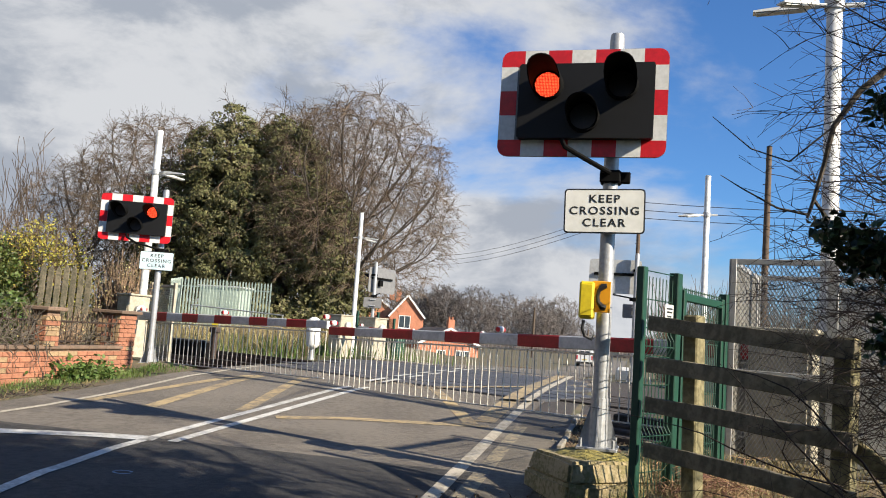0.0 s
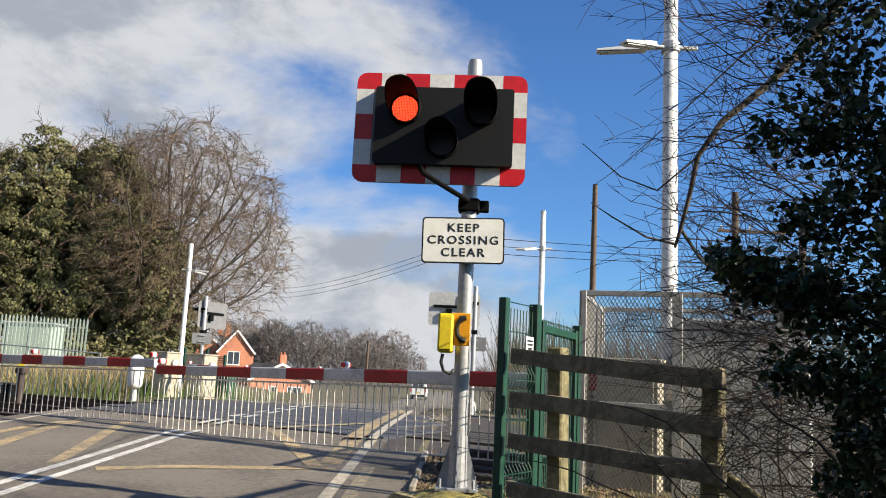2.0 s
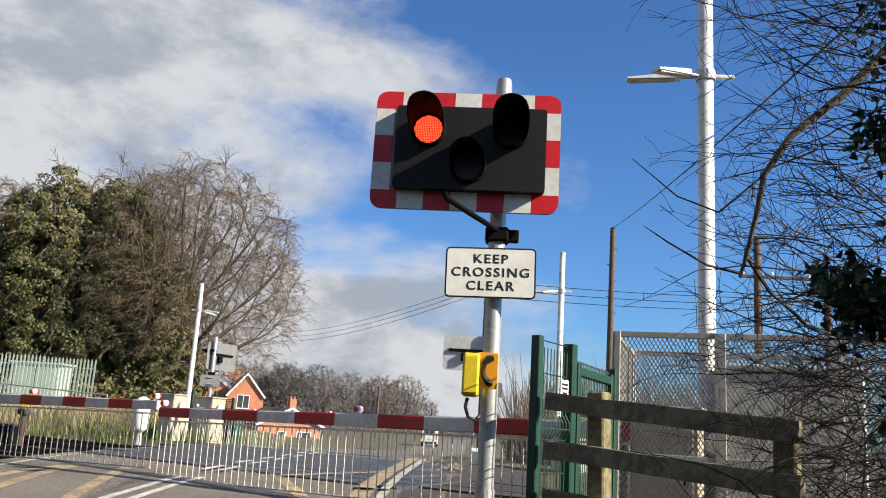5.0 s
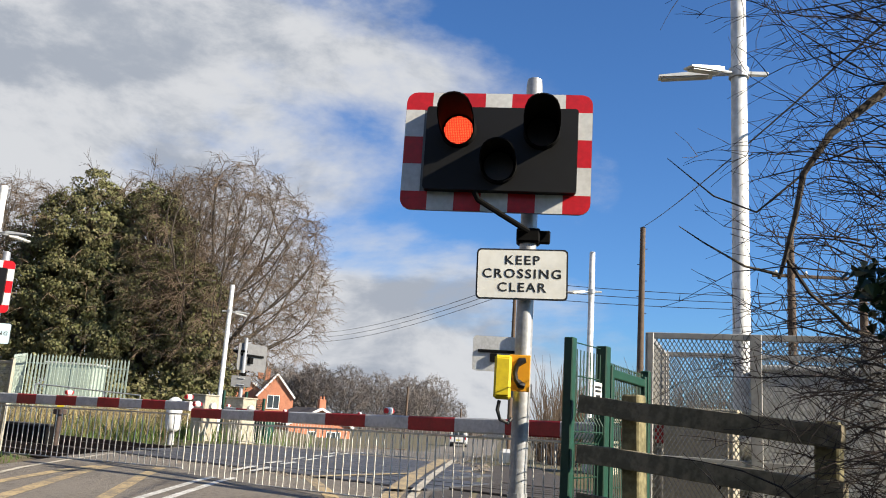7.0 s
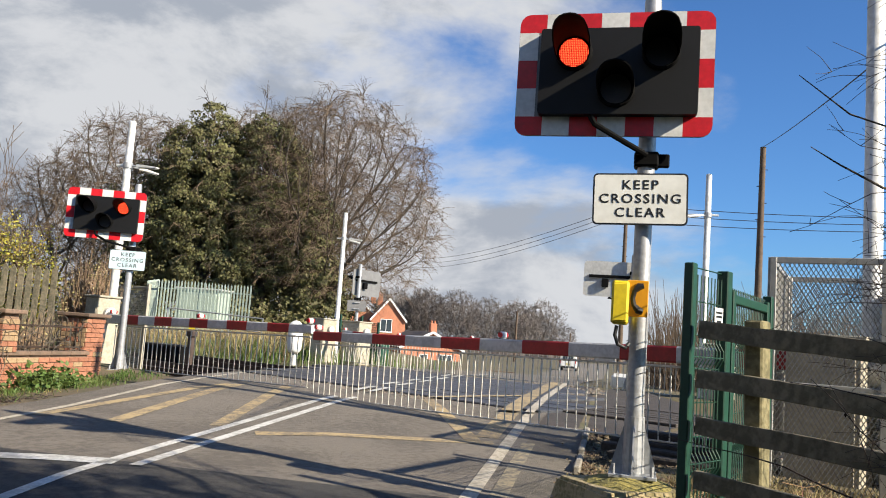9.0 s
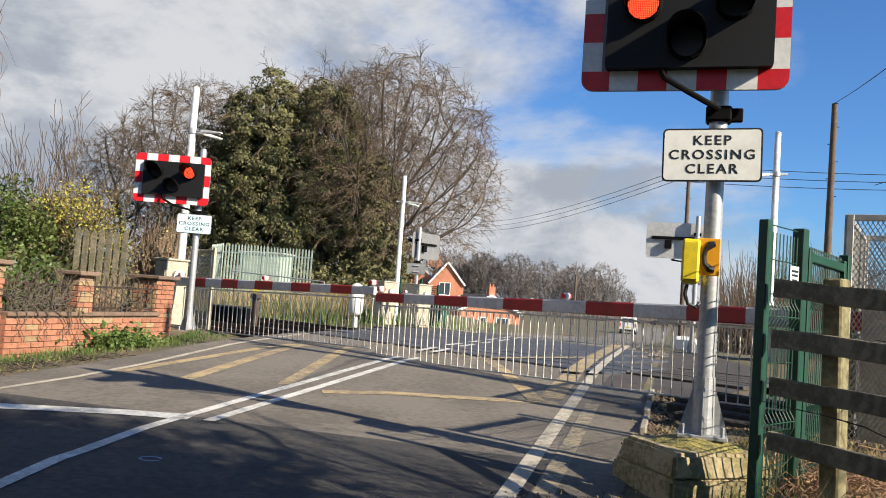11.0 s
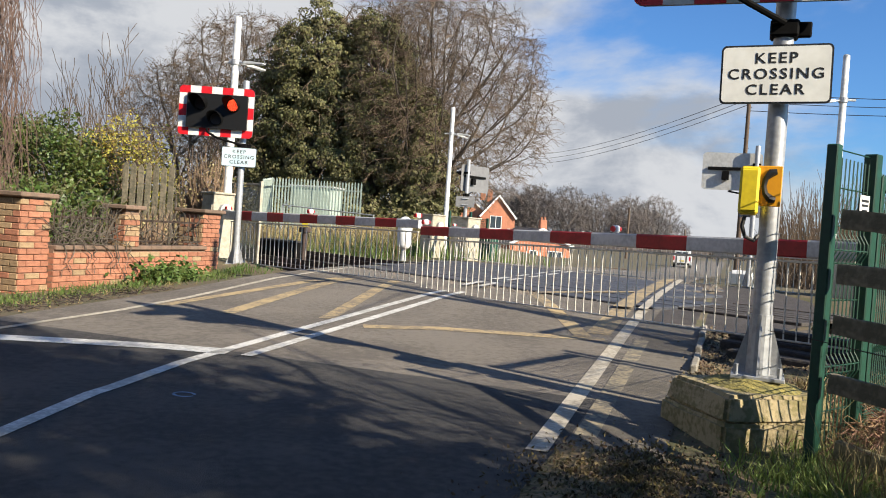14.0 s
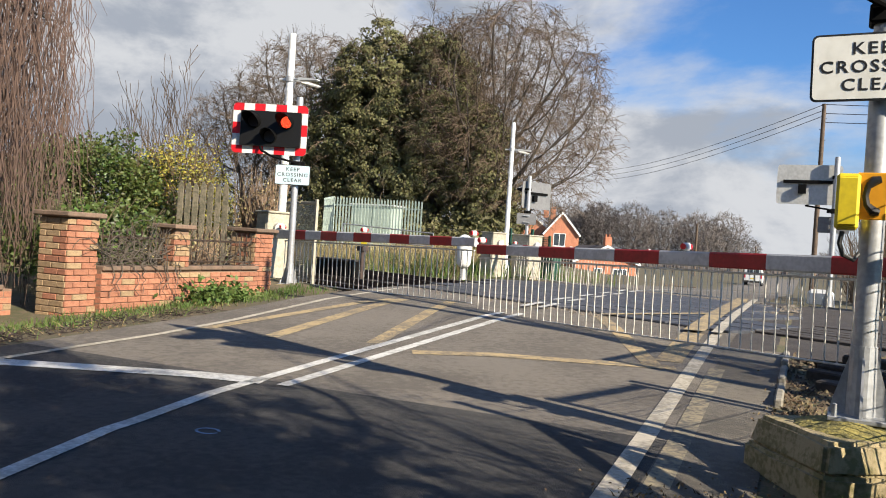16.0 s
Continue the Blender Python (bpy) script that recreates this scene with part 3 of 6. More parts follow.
def make_signal(name, label, lit, foot=0.0, off=-0.21, group="road signals at the crossing", back=M_SIGNBACK):
    """Three-lamp road signal on a post; its board faces -y and hangs to one side of the post. z is measured from the post's foot."""
    t = thing(name, label, "signal", group=group)
    top = 3.22
    part("post", Geo().tube([(0, 0, foot), (0, 0, 0.55), (0, 0, top - 0.05), (0, 0, top)], [0.06, 0.057, 0.057, 0.05], 20), M_GALV, t, "galvanised round steel post", True)
    gus = Geo()
    for k in range(4):
        m = pose(0, 0, foot, 0, 0, 90 * k)
        gus.prism([(0.05, 0), (0.15, 0), (0.135, 0.08), (0.062, 0.33), (0.05, 0.33)], -0.006, 0.006, m)
    gus.box((0, 0, foot + 0.012), (0.3, 0.3, 0.024), None, 0.004)
    gus.tube([(0, 0, foot + 0.02), (0, 0, foot + 0.38)], [0.072, 0.064], 16)
    part("base_flange", gus, M_GALV, t, "galvanised ribbed base flange")
    for sx in (-0.12, 0.12):
        for sy in (-0.12, 0.12):
            part("bolt", Geo().tube([(sx, sy, foot + 0.02), (sx, sy, foot + 0.085)], 0.014, 6), M_GALV, t)
    cz, yb = 2.63, -0.13
    board = part("backboard", Geo().prism([(x + off - 0.03, z + cz) for x, z in rounded(1.294, 0.854, 0.08)], yb, yb + 0.018), back, t, "chequered red and white backing board")
    # chequers round the edge of the board
    w, h, e = 1.29, 0.85, 0.13
    nx, nz = 7, 5
    ring = rounded(w, h, 0.073, 5)
    for i in range(nx):
        xa, xb = -w / 2 + w * i / nx, -w / 2 + w * (i + 1) / nx
        for za, zb in ((h / 2 - e, h / 2), (-h / 2, -h / 2 + e)):
            poly = [(xa, za), (xb, za), (xb, zb), (xa, zb)]
            if i in (0, nx - 1):
                sx, sz = (-1 if i == 0 else 1), (1 if zb > 0 else -1)
                poly = corner_poly(w, h, 0.073, e, w / nx, sx, sz)
            part("chequer", Geo().prism([(x + off - 0.03, z + cz) for x, z in poly], yb - 0.003, yb), M_RED if i % 2 == 0 else M_SHEETW, board)
    for j in range(1, nz - 1):
        zz = (h - 2 * e) / (nz - 2)
        za = -h / 2 + e + zz * (j - 1)
        for sx in (-1, 1):
            xa, xb = sorted((sx * w / 2, sx * (w / 2 - e)))
            part("chequer", Geo().prism([(x + off - 0.03, z + cz) for x, z in ((xa, za), (xb, za), (xb, za + zz), (xa, za + zz))], yb - 0.003, yb), M_SHEETW if j % 2 == 1 else M_RED, board)
    part("black_panel", Geo().prism([(x + off, z + cz) for x, z in rounded(1.035, 0.59, 0.02)], yb - 0.075, yb - 0.004), M_BLACK, t, "black lamp housing panel")
    # lamps
    for k, (lx, lz, r, ln) in enumerate(((-0.29, 0.12, 0.122, 0.42), (0.275, 0.12, 0.122, 0.42), (-0.005, -0.13, 0.122, 0.27))):
        c = (lx + off, lz + cz)
        hd = part("hood", hood(Geo(), c, r, ln, yb - 0.075), M_HOOD, t, "black lamp hood", True)
        on = k == lit
        ring = Geo().tube([(c[0], yb - 0.07, c[1]), (c[0], yb - 0.088, c[1])], [r + 0.004, r], 20)
        part("bezel", ring, M_HOOD, hd)
        part("lens", disc(Geo(), c, 0.1, 24, yb - 0.092), M_LEDBACK if on else (M_AMBER if k == 2 else M_LENS), hd, "lit red lens" if on else "unlit dark lens")
        if on:
            dots = Geo()
            for i in range(-8, 9):
                for j in range(-8, 9):
                    if math.hypot(i, j) < 8.1:
                        dots.box((c[0] + i * 0.0118, yb - 0.094, c[1] + j * 0.0118), (0.006, 0.004, 0.006))
            part("led_dots", dots, M_LED, hd, "grid of glowing red diodes", kind="stuff")
    # brackets
    arm = Geo().tube([(off - 0.16, yb - 0.06, cz - 0.31), (off - 0.13, yb - 0.1, cz - 0.37), (off + 0.02, yb - 0.05, cz - 0.45), (0.0, -0.09, cz - 0.54)], 0.02, 8)
    part("support_arm", arm, M_HOOD, t, "black diagonal support arm", True)
    clamp = Geo().box((0, 0, cz - 0.56), (0.16, 0.15, 0.1), None, 0.012).box((0.11, 0, cz - 0.56), (0.08, 0.04, 0.09), None, 0.008)
    part("clamp", clamp, M_HOOD, t, "black post clamp")
    part("clamp", Geo().box((0.0, -0.04, cz + 0.16), (0.17, 0.16, 0.07), None, 0.01), M_HOOD, t)
    part("cross_bracket", Geo().box((off, yb + 0.05, cz + 0.06), (0.98, 0.05, 0.07), None, 0.006), M_HOOD, t, "black horizontal rear bracket")
    part("terminal_box", Geo().box((off + 0.1, yb + 0.08, cz - 0.1), (0.16, 0.1, 0.2), None, 0.01), M_HOOD, t, "black cable box on the back")
    return t


def corner_poly(w, h, r, e, pw, sx, sz):
    """A chequer at a corner of the board, with the board's rounded corner."""
    pts = [(w / 2 - pw, h / 2 - e), (w / 2, h / 2 - e)]
    for i in range(6):
        a = radians(90 * i / 5)
        pts.append((w / 2 - r + r * math.cos(a), h / 2 - r + r * math.sin(a)))
    pts.append((w / 2 - pw, h / 2))
    pts = [(x * sx, z * sz) for x, z in pts]
    return pts if sx * sz > 0 else pts[::-1]


def letters(body, size, x, z, y, bold=0.01):
    cu = bpy.data.curves.new("lettering", "FONT")
    cu.body, cu.size, cu.align_x, cu.align_y = body, size, "CENTER", "CENTER"
    cu.extrude, cu.offset, cu.space_character, cu.resolution_u = 0.0012, bold * size, 1.22, 3
    ob = bpy.data.objects.new("lettering", cu)
    scene.collection.objects.link(ob)
    bpy.context.view_layer.update()
    me = bpy.data.meshes.new_from_object(ob.evaluated_get(bpy.context.evaluated_depsgraph_get()))
    bpy.data.objects.remove(ob)
    me.transform(pose(x, y, z, 90) @ Matrix.Diagonal((1.1, 1, 1, 1)))
    return me


def make_sign(m, label, face=M_SIGN):
    """KEEP CROSSING CLEAR plate, centred on its middle, facing -y."""
    t = thing("crossing_sign", label, "sign", m, "keep crossing clear signs")
    part("plate", Geo().prism(rounded(0.61, 0.345, 0.03), -0.002, 0.004), M_INK, t, "black bordered sign plate")
    part("face", Geo().prism(rounded(0.588, 0.323, 0.022), -0.005, -0.0022), face, t, "plain sign face")
    part("back", Geo().prism(rounded(0.606, 0.341, 0.03), 0.0045, 0.008), M_SIGNBACK, t, "grey sign back")
    for body, z in (("KEEP", 0.092), ("CROSSING", 0.0), ("CLEAR", -0.092)):
        me = letters(body, 0.086, 0, z, -0.006)
        me.materials.append(M_INK)
        part("lettering", me, M_INK, t, "black capital lettering")
    part("clip", Geo().box((0.0, 0.03, 0.1), (0.2, 0.05, 0.03), None, 0.004), M_GALV, t)
    part("clip", Geo().box((0.0, 0.03, -0.1), (0.2, 0.05, 0.03), None, 0.004), M_GALV, t)
    return t


SIG = (0.03, 0.075, 0.38)
near_signal = make_signal("crossing_signal", "level crossing signal with red and white chequered board, one lamp lit", 0)
near_signal.matrix_basis = pose(*SIG, 0, 0, -2)
make_sign(pose(-0.004, -0.016, 2.172, 0, -1, -2), "white keep crossing clear sign with black border on a signal post")
left_signal = make_signal("crossing_signal", "three-lamp crossing signal beside the brick pier, one red lamp lit", 1, 0.0, -0.43)
left_signal.matrix_basis = pose(-8.35, 7.3, 0.25, 0, 0, 20)
make_sign(pose(-8.35, 7.21, 2.13, 0, 0, 20), "faded keep crossing clear sign beneath a signal, pale blue sheen put into its colour", M_SIGNPALE)
far_signal = copy_thing(left_signal, pose(-8.35, 20.3, 0.2, 0, 0, 243))
far_signal["label"] = "grey-backed crossing signal on a post beyond the tracks"
fr_signal = make_signal("crossing_signal", "grey back of a crossing signal across the road", 0, 0.0, 0.56, back=M_BACKPALE)
fr_signal.matrix_basis = pose(0.24, 14.7, 0.27, 0, 0, 178)
make_sign(pose(-8.35, 20.2, 2.05, 0, 0, 200), "grey back of a small sign on a far signal post")
make_sign(pose(0.24, 14.8, 2.05, 0, 0, 178), "grey back of a small sign on a signal post")

# concrete block under the near signal
def rough_block(size, bevel, seed, slope=0.0):
    """A cast block with worn edges; slope draws its top in."""
    bm = bmesh.new()
    bmesh.ops.create_cube(bm, size=1)
    bmesh.ops.scale(bm, vec=size, verts=bm.verts)
    for v in bm.verts:
        if v.co.z > 0:
            v.co.x *= 1 - slope
            v.co.y *= 1 - slope
    bmesh.ops.bevel(bm, geom=bm.edges[:], offset=bevel, segments=2, affect="EDGES")
    bmesh.ops.subdivide_edges(bm, edges=bm.edges[:], cuts=3, use_grid_fill=True)
    for v in bm.verts:
        q = v.co + Vector((seed, 0, 0))
        k = noise.noise(q * 9) * 0.007 + noise.noise(q * 2.5) * 0.012
        v.co += Vector((k, k, k * 0.6))
    me = bpy.data.meshes.new("block")
    bm.to_mesh(me)
    bm.free()
    return me


base = thing("concrete_base", "rough mossy two-tier concrete base under the signal post", "base", pose(-0.02, 0.03, 0.0, 0, 0, 32))
part("lower_block", rough_block((0.74, 0.72, 0.36), 0.02, 0), M_CONC, base).matrix_basis = pose(0, 0, 0.0)
part("upper_block", rough_block((0.71, 0.69, 0.16), 0.022, 5, 0.1), M_CONC, base).matrix_basis = pose(0, 0, 0.255)
mound = Geo()
for j in range(6):
    for i in range(24):
        a = 2 * math.pi * i / 24
        k = 0.30 * (1 - 0.13 * j) * (1 + 0.16 * noise.noise((math.cos(a) * 1.7, math.sin(a) * 1.7, 4)))
        mound.v.append((k * math.cos(a) + 0.02, k * math.sin(a), 0.325 + 0.062 * (j / 5) ** 0.7 + 0.012 * noise.noise((math.cos(a) * 5, math.sin(a) * 5, j * 0.7))))
mound.f = [(j * 24 + i, j * 24 + (i + 1) % 24, (j + 1) * 24 + (i + 1) % 24, (j + 1) * 24 + i) for j in range(5) for i in range(24)] + [tuple(range(120, 144))]
part("mortar_collar", mound, M_MOSS, base, "mossy mortar heaped round the flange", True)
blk2 = Geo().box((0, 0, 0), (0.6, 0.6, 0.3), None, 0.04)
solid("concrete_base", blk2, M_CONC, "small pale concrete footing beside the brick pier", "base", pose(-8.35, 7.3, 0.11))

# telephone
ph = thing("crossing_telephone", "yellow emergency telephone box on the signal post", "telephone", pose(0.0, 0.03, 1.485, 0, 0, -2))
part("case", Geo().box((-0.095, -0.04, 0.0), (0.11, 0.17, 0.28), None, 0.014), M_PHONEY, ph, "yellow plastic case")
part("door", Geo().box((-0.095, -0.131, 0.0), (0.09, 0.014, 0.24), None, 0.005), M_PHONEY, ph)
part("sign_plate", Geo().box((0.012, -0.085, 0.03), (0.135, 0.012, 0.235), None, 0.004), M_PHONEO, ph, "orange plate with a handset symbol")
hs = Geo().tube([(0.05, -0.094, 0.115), (0.02, -0.094, 0.108), (-0.008, -0.094, 0.075), (-0.016, -0.094, 0.03), (-0.008, -0.094, -0.013), (0.02, -0.094, -0.045), (0.05, -0.094, -0.052)], [0.017, 0.025, 0.016, 0.015, 0.016, 0.025, 0.017], 8)
part("handset_symbol", hs, M_INK, ph, "black handset symbol", True)
part("cable", Geo().tube([(-0.11, -0.08, -0.15), (-0.12, -0.08, -0.21), (-0.1, -0.07, -0.27), (-0.05, -0.05, -0.29), (-0.03, -0.02, -0.26)], 0.012, 8), M_CABLE, ph, "black looped cable", True)

# ---- barriers ----


def make_barrier(name, label, m, length, nseg, skirt=0.70, first=0):
    """A lowered barrier: pivot at the origin, the boom runs along +x, z measured at the boom's middle."""
    t = thing(name, label, "barrier", m, "level crossing barriers")
    for i in range(nseg):
        a, b = i / nseg, (i + 1) / nseg
        h0, h1 = 0.17 - 0.045 * a, 0.17 - 0.045 * b
        g = Geo()
        x0, x1 = a * length + (0.002 if i else 0), b * length
        vs = []
        for x, h in ((x0, h0), (x1, h1)):
            for y, z in ((-0.03, -0.5), (0.03, -0.5), (0.042, -0.4), (0.042, 0.4), (0.03, 0.5), (-0.03, 0.5), (-0.042, 0.4), (-0.042, -0.4)):
                vs.append((x, y, z * h))
        g.add(vs, [(k, (k + 1) % 8, (k + 1) % 8 + 8, k + 8) for k in range(8)] + [tuple(range(8))[::-1], tuple(range(8, 16))])
        part("boom_section", g, M_REDB if (i + first) % 2 == 0 else M_BOOMW, t, "red boom section" if (i + first) % 2 == 0 else "white boom section")
    zt, zb = -0.115, -0.1 - skirt
    part("skirt_top_rail", Geo().box((length / 2 + 0.1, 0, zt), (length - 0.25, 0.03, 0.022), None, 0.004), M_PICKET, t, "thin pale top rail")
    part("skirt_bottom_rail", Geo().box((length / 2 + 0.1, 0, zb), (length - 0.25, 0.02, 0.018), None, 0.004), M_PICKET, t, "thin pale bottom rail")
    pk = Geo().box((0, 0, (zt + zb) / 2), (0.012, 0.012, zt - zb - 0.01), None, 0.002).mesh("picket")
    pk.materials.append(M_PICKET)
    n = int((length - 0.3) / 0.118)
    for i in range(n + 1):
        p = part("picket", pk, M_PICKET, t)
        p.matrix_basis = pose(0.24 + (length - 0.28) * i / n, 0, 0, 0, 0.0)
    for x in (0.12, length * 0.5, length - 0.06):
        z = 0.09 if x < 1 else 0.085
        lamp = part("boom_lamp", Geo().box((x, 0, z + 0.035), (0.075, 0.09, 0.08), None, 0.02), M_SHEETW, t, "small white lamp unit")
        part("lens", Geo().tube([(x, -0.046, z + 0.035), (x, -0.06, z + 0.035)], [0.033, 0.03], 12), M_RED, lamp, "red lens")
        part("lens", Geo().tube([(x, 0.046, z + 0.035), (x, 0.06, z + 0.035)], [0.033, 0.03], 12), M_RED, lamp, "red lens")
    return t


NB_R, NB_L, NB_T = (1.55, 2.2), (-9.0, 7.85), (-4.3, 5.75)


def bar_pose(a, b, z0, z1):
    ang = math.degrees(math.atan2(b[1] - a[1], b[0] - a[0]))
    d = math.hypot(b[0] - a[0], b[1] - a[1])
    return pose(a[0], a[1], z0, 0, math.degrees(math.atan2(z0 - z1, d)), ang), math.hypot(d, z1 - z0)


m, ln = bar_pose(NB_R, NB_T, 1.2, 1.09)
near_barrier = make_barrier("barrier", "lowered red and white barrier with picket skirt across the lane", m, ln, 11, 0.74)
m, ln = bar_pose(NB_L, (-4.4, 5.9), 1.11, 1.18)
left_barrier = make_barrier("barrier", "lowered red and white barrier by the brick pier with picket skirt", m, ln, 11, 0.74, 1)
m, ln = bar_pose((1.9, 13.3), (-3.75, 15.5), 1.15, 1.15)
far_barrier = make_barrier("barrier", "lowered barrier on the far side of the tracks with picket skirt", m, ln, 11, 0.74)
m, ln = bar_pose((-8.2, 18.6), (-3.95, 15.9), 1.15, 1.05)
fl_barrier = make_barrier("barrier", "lowered far barrier closing the other lane with picket skirt", m, ln, 10, 0.72, 1)
part("notice_plate", Geo().box((2.4, -0.06, -0.17), (0.5, 0.012, 0.1), None, 0.003), M_SHEETW, far_barrier, "small white notice plate")


def make_machine(m, label, w=0.5, d=0.55, h=1.25):
    """Barrier machine cabinet with a door, a lid and a pivot boss."""
    t = thing("barrier_machine", label, "machine", m, "barrier machines")
    part("cabinet", Geo().box((0, 0, h / 2), (w, d, h), None, 0.02), M_CABINET, t, "cream weathered cabinet body")
    part("door", Geo().box((0, -d / 2 - 0.006, h * 0.48), (w * 0.82, 0.012, h * 0.8), None, 0.004), M_CABINET, t)
    part("lid", Geo().box((0, 0, h + 0.02), (w + 0.05, d + 0.05, 0.04), None, 0.01), M_CABINET, t)
    part("handle", Geo().box((w * 0.3, -d / 2 - 0.02, h * 0.55), (0.02, 0.02, 0.12), None, 0.004), M_HOOD, t)
    part("pivot_boss", Geo().tube([(w / 2, 0, h * 0.8), (w / 2 + 0.09, 0, h * 0.8)], 0.11, 16), M_GREYPAINT, t, "grey pivot boss", True)
    return t


make_machine(pose(-8.95, 19.0, 0.1, 0, 0, -28), "tall cream barrier machine cabinet beyond the tracks", 0.55, 0.55, 1.42)
make_machine(pose(-7.95, 19.2, 0.12, 0, 0, -28), "cream cabinet beside a far barrier pivot", 0.75, 0.55, 1.38)
make_machine(pose(-9.25, 8.0, 0.1, 0, 0, -26), "white barrier machine cabinet behind the brick pier", 0.42, 0.45, 1.38)
make_machine(pose(1.75, 2.35, 0.1, 0, 0, -26), "large grey barrier machine inside the mesh cage", 0.62, 0.6, 1.3)
make_machine(pose(2.1, 13.2, 0.2, 0, 0, -26), "pale barrier machine by the far road edge")


def make_column(m, label, h, r, bz, scale=1.0):
    """Camera and lighting column: a stepped white tube with a cross bracket and two slim lamps."""
    t = thing("lighting_column", label, "lamp post", m, "white lighting columns")
    part("pole", Geo().tube([(0, 0, 0), (0, 0, 1.3 * scale), (0, 0, 1.34 * scale), (0, 0, h - 0.02), (0, 0, h)], [r * 1.25, r * 1.25, r, r * 0.85, r * 0.7], 16), M_WPOLE, t, "white tapered pole", True)
    part("collar", Geo().tube([(0, 0, bz - 0.05), (0, 0, bz + 0.05)], r * 1.18, 16), M_GALV, t)
    part("crossarm", Geo().box((0.12 * scale, 0, bz), (0.34 * scale, 0.05, 0.04), None, 0.006), M_WPOLE, t, "short white stub arm")
    for ang, tilt, ln in ((176, 3, 0.8), (212, 9, 0.7)):
        m = pose(0, 0, bz, 0, 0, ang) @ pose(0, 0, 0, 0, tilt)
        hd = part("lamp_head", Geo().prism([(0.26 * scale, -0.022), (ln * scale, -0.012), (ln * scale, 0.006), (0.5 * ln * scale, 0.03), (0.26 * scale, 0.03)], -0.06 * scale, 0.06 * scale), M_SHEETW, t, "slim white lamp head")
        hd.matrix_basis = m
        part("diffuser", Geo().box(((0.28 + ln) / 2 * scale, 0, -0.026), ((ln - 0.34) * scale, 0.09 * scale, 0.012), None, 0.003), M_GREYPAINT, hd, "clear grey diffuser")
        part("arm", Geo().tube([(0, 0, 0), (0.3 * scale, 0, 0)], 0.018, 8), M_GALV, hd, "grey tube arm")
    return t


make_column(pose(-9.1, 8.05, 0.1, 0, 0, 180), "white lighting column behind the brick pier", 4.69, 0.075, 3.85, 0.8)
make_column(pose(-8.9, 20.0, 0.15, 0, 0, 180), "white lighting column on the far side of the tracks", 4.9, 0.075, 4.05, 0.8)
make_column(pose(1.75, 13.3, 0.2), "white lighting column beyond the green fence", 5.02, 0.075, 4.1, 0.8)
make_column(pose(2.14, 2.6, 0.1), "tall thick white lighting column in the mesh cage", 6.9, 0.085, 4.74, 1.0)

# timbers and anti-trespass ribs on the right of the crossing
for k, (x, y, z, a, l) in enumerate(((0.15, 2.75, 0.06, -27, 1.5), (0.2, 2.95, 0.1, -25, 1.4), (0.3, 3.2, 0.06, -30, 1.6), (0.1, 2.45, 0.03, -20, 1.2), (0.45, 3.45, 0.1, -28, 1.5), (0.35, 3.05, 0.19, -24, 1.3))):
    solid("old_timber", Geo().box((0, 0, 0), (l, 0.2, 0.11), None, 0.015), M_SLEEPER, "dark rotting railway timber lying by the kerb", "timber", pose(x + 0.35, y, z + 0.15, 0, 1, a), "old timbers")
for row, (x, y) in enumerate(((0.55, 4.75), (1.15, 7.3))):
    t = thing("trespass_guard", "row of dark pointed timber ribs beside the crossing", "guard", pose(x, y, 0.16, 0, 0, -27), "anti-trespass guards")
    for k in range(9):
        part("rib", Geo().prism([(-0.07, 0), (0.07, 0), (0.0, 0.13)], -0.35, 0.35, pose(0.08 + k * 0.16, 0, 0)), M_SLEEPER, t)
    part("bearer", Geo().box((0.75, 0, -0.05), (1.6, 0.8, 0.1), None, 0.01), M_SLEEPER, t)
rd = random.Random(66)
deb = Geo()
for _ in range(2600):
    x, y = rd.uniform(-0.35, 1.6), rd.uniform(0.5, 4.6)
    r = rd.uniform(0.012, 0.035)
    z = ground_z(x, y)
    deb.add([(x + r, y, z), (x - r * .6, y + r * .8, z), (x - r * .6, y - r * .8, z), (x + rd.gauss(0, .4) * r, y + rd.gauss(0, .4) * r, z + r)], [(0, 1, 3), (1, 2, 3), (2, 0, 3)])
solid("stony_debris", deb, island(mat("stony_debris", (0.13, 0.095, 0.062), (0.06, 0.046, 0.033), 0.95, fine=30, coarse=5, amount=0.8), 0.5, 1.4), "brown stones and woody debris beside the kerb", "debris", kind="stuff")

# ---- brick wall and piers ----
BR = (0.215, 0.1025, 0.065)
brick_mesh = {}
for key, mt in (("r", M_BRICK), ("y", M_BRICKY)):
    for shape, s in (("s", (0.216, 0.1, 0.067)), ("h", (0.106, 0.1, 0.067))):
        me = Geo().box((0, 0, 0), s, None, 0.006).mesh("brick")
        me.materials.append(mt)
        brick_mesh[key + shape] = me


def brick_face(parent, origin, along, out, length, rows, rnd, buff=0.25):
    """Lays bricks in stretcher bond over one face of a wall."""
    a, o = Vector(along), Vector(out)
    rot = Matrix((a, o, Vector((0, 0, 1)))).transposed().to_4x4()
    for r in range(rows):
        s = 0.0
        if r % 2:
            s = -0.1125
        while s < length - 0.02:
            a0, a1 = max(s, 0), min(s + 0.215, length)
            if a1 - a0 > 0.05:
                half = a1 - a0 < 0.15
                key = ("y" if rnd.random() < buff else "r") + ("h" if half else "s")
                p = part("brick", brick_mesh[key], None, parent)
                c = Vector(origin) + a * ((a0 + a1) / 2) + o * (0.003 + rnd.uniform(-0.003, 0.003) - 0.045) + Vector((0, 0, r * 0.075 + 0.038))
                sx = (a1 - a0) / (0.105 if half else 0.215)
                p.matrix_basis = Matrix.Translation(c) @ rot @ Matrix.Diagonal((sx, 1, 1, 1))
            s += 0.225
    return parent


rb = random.Random(11)


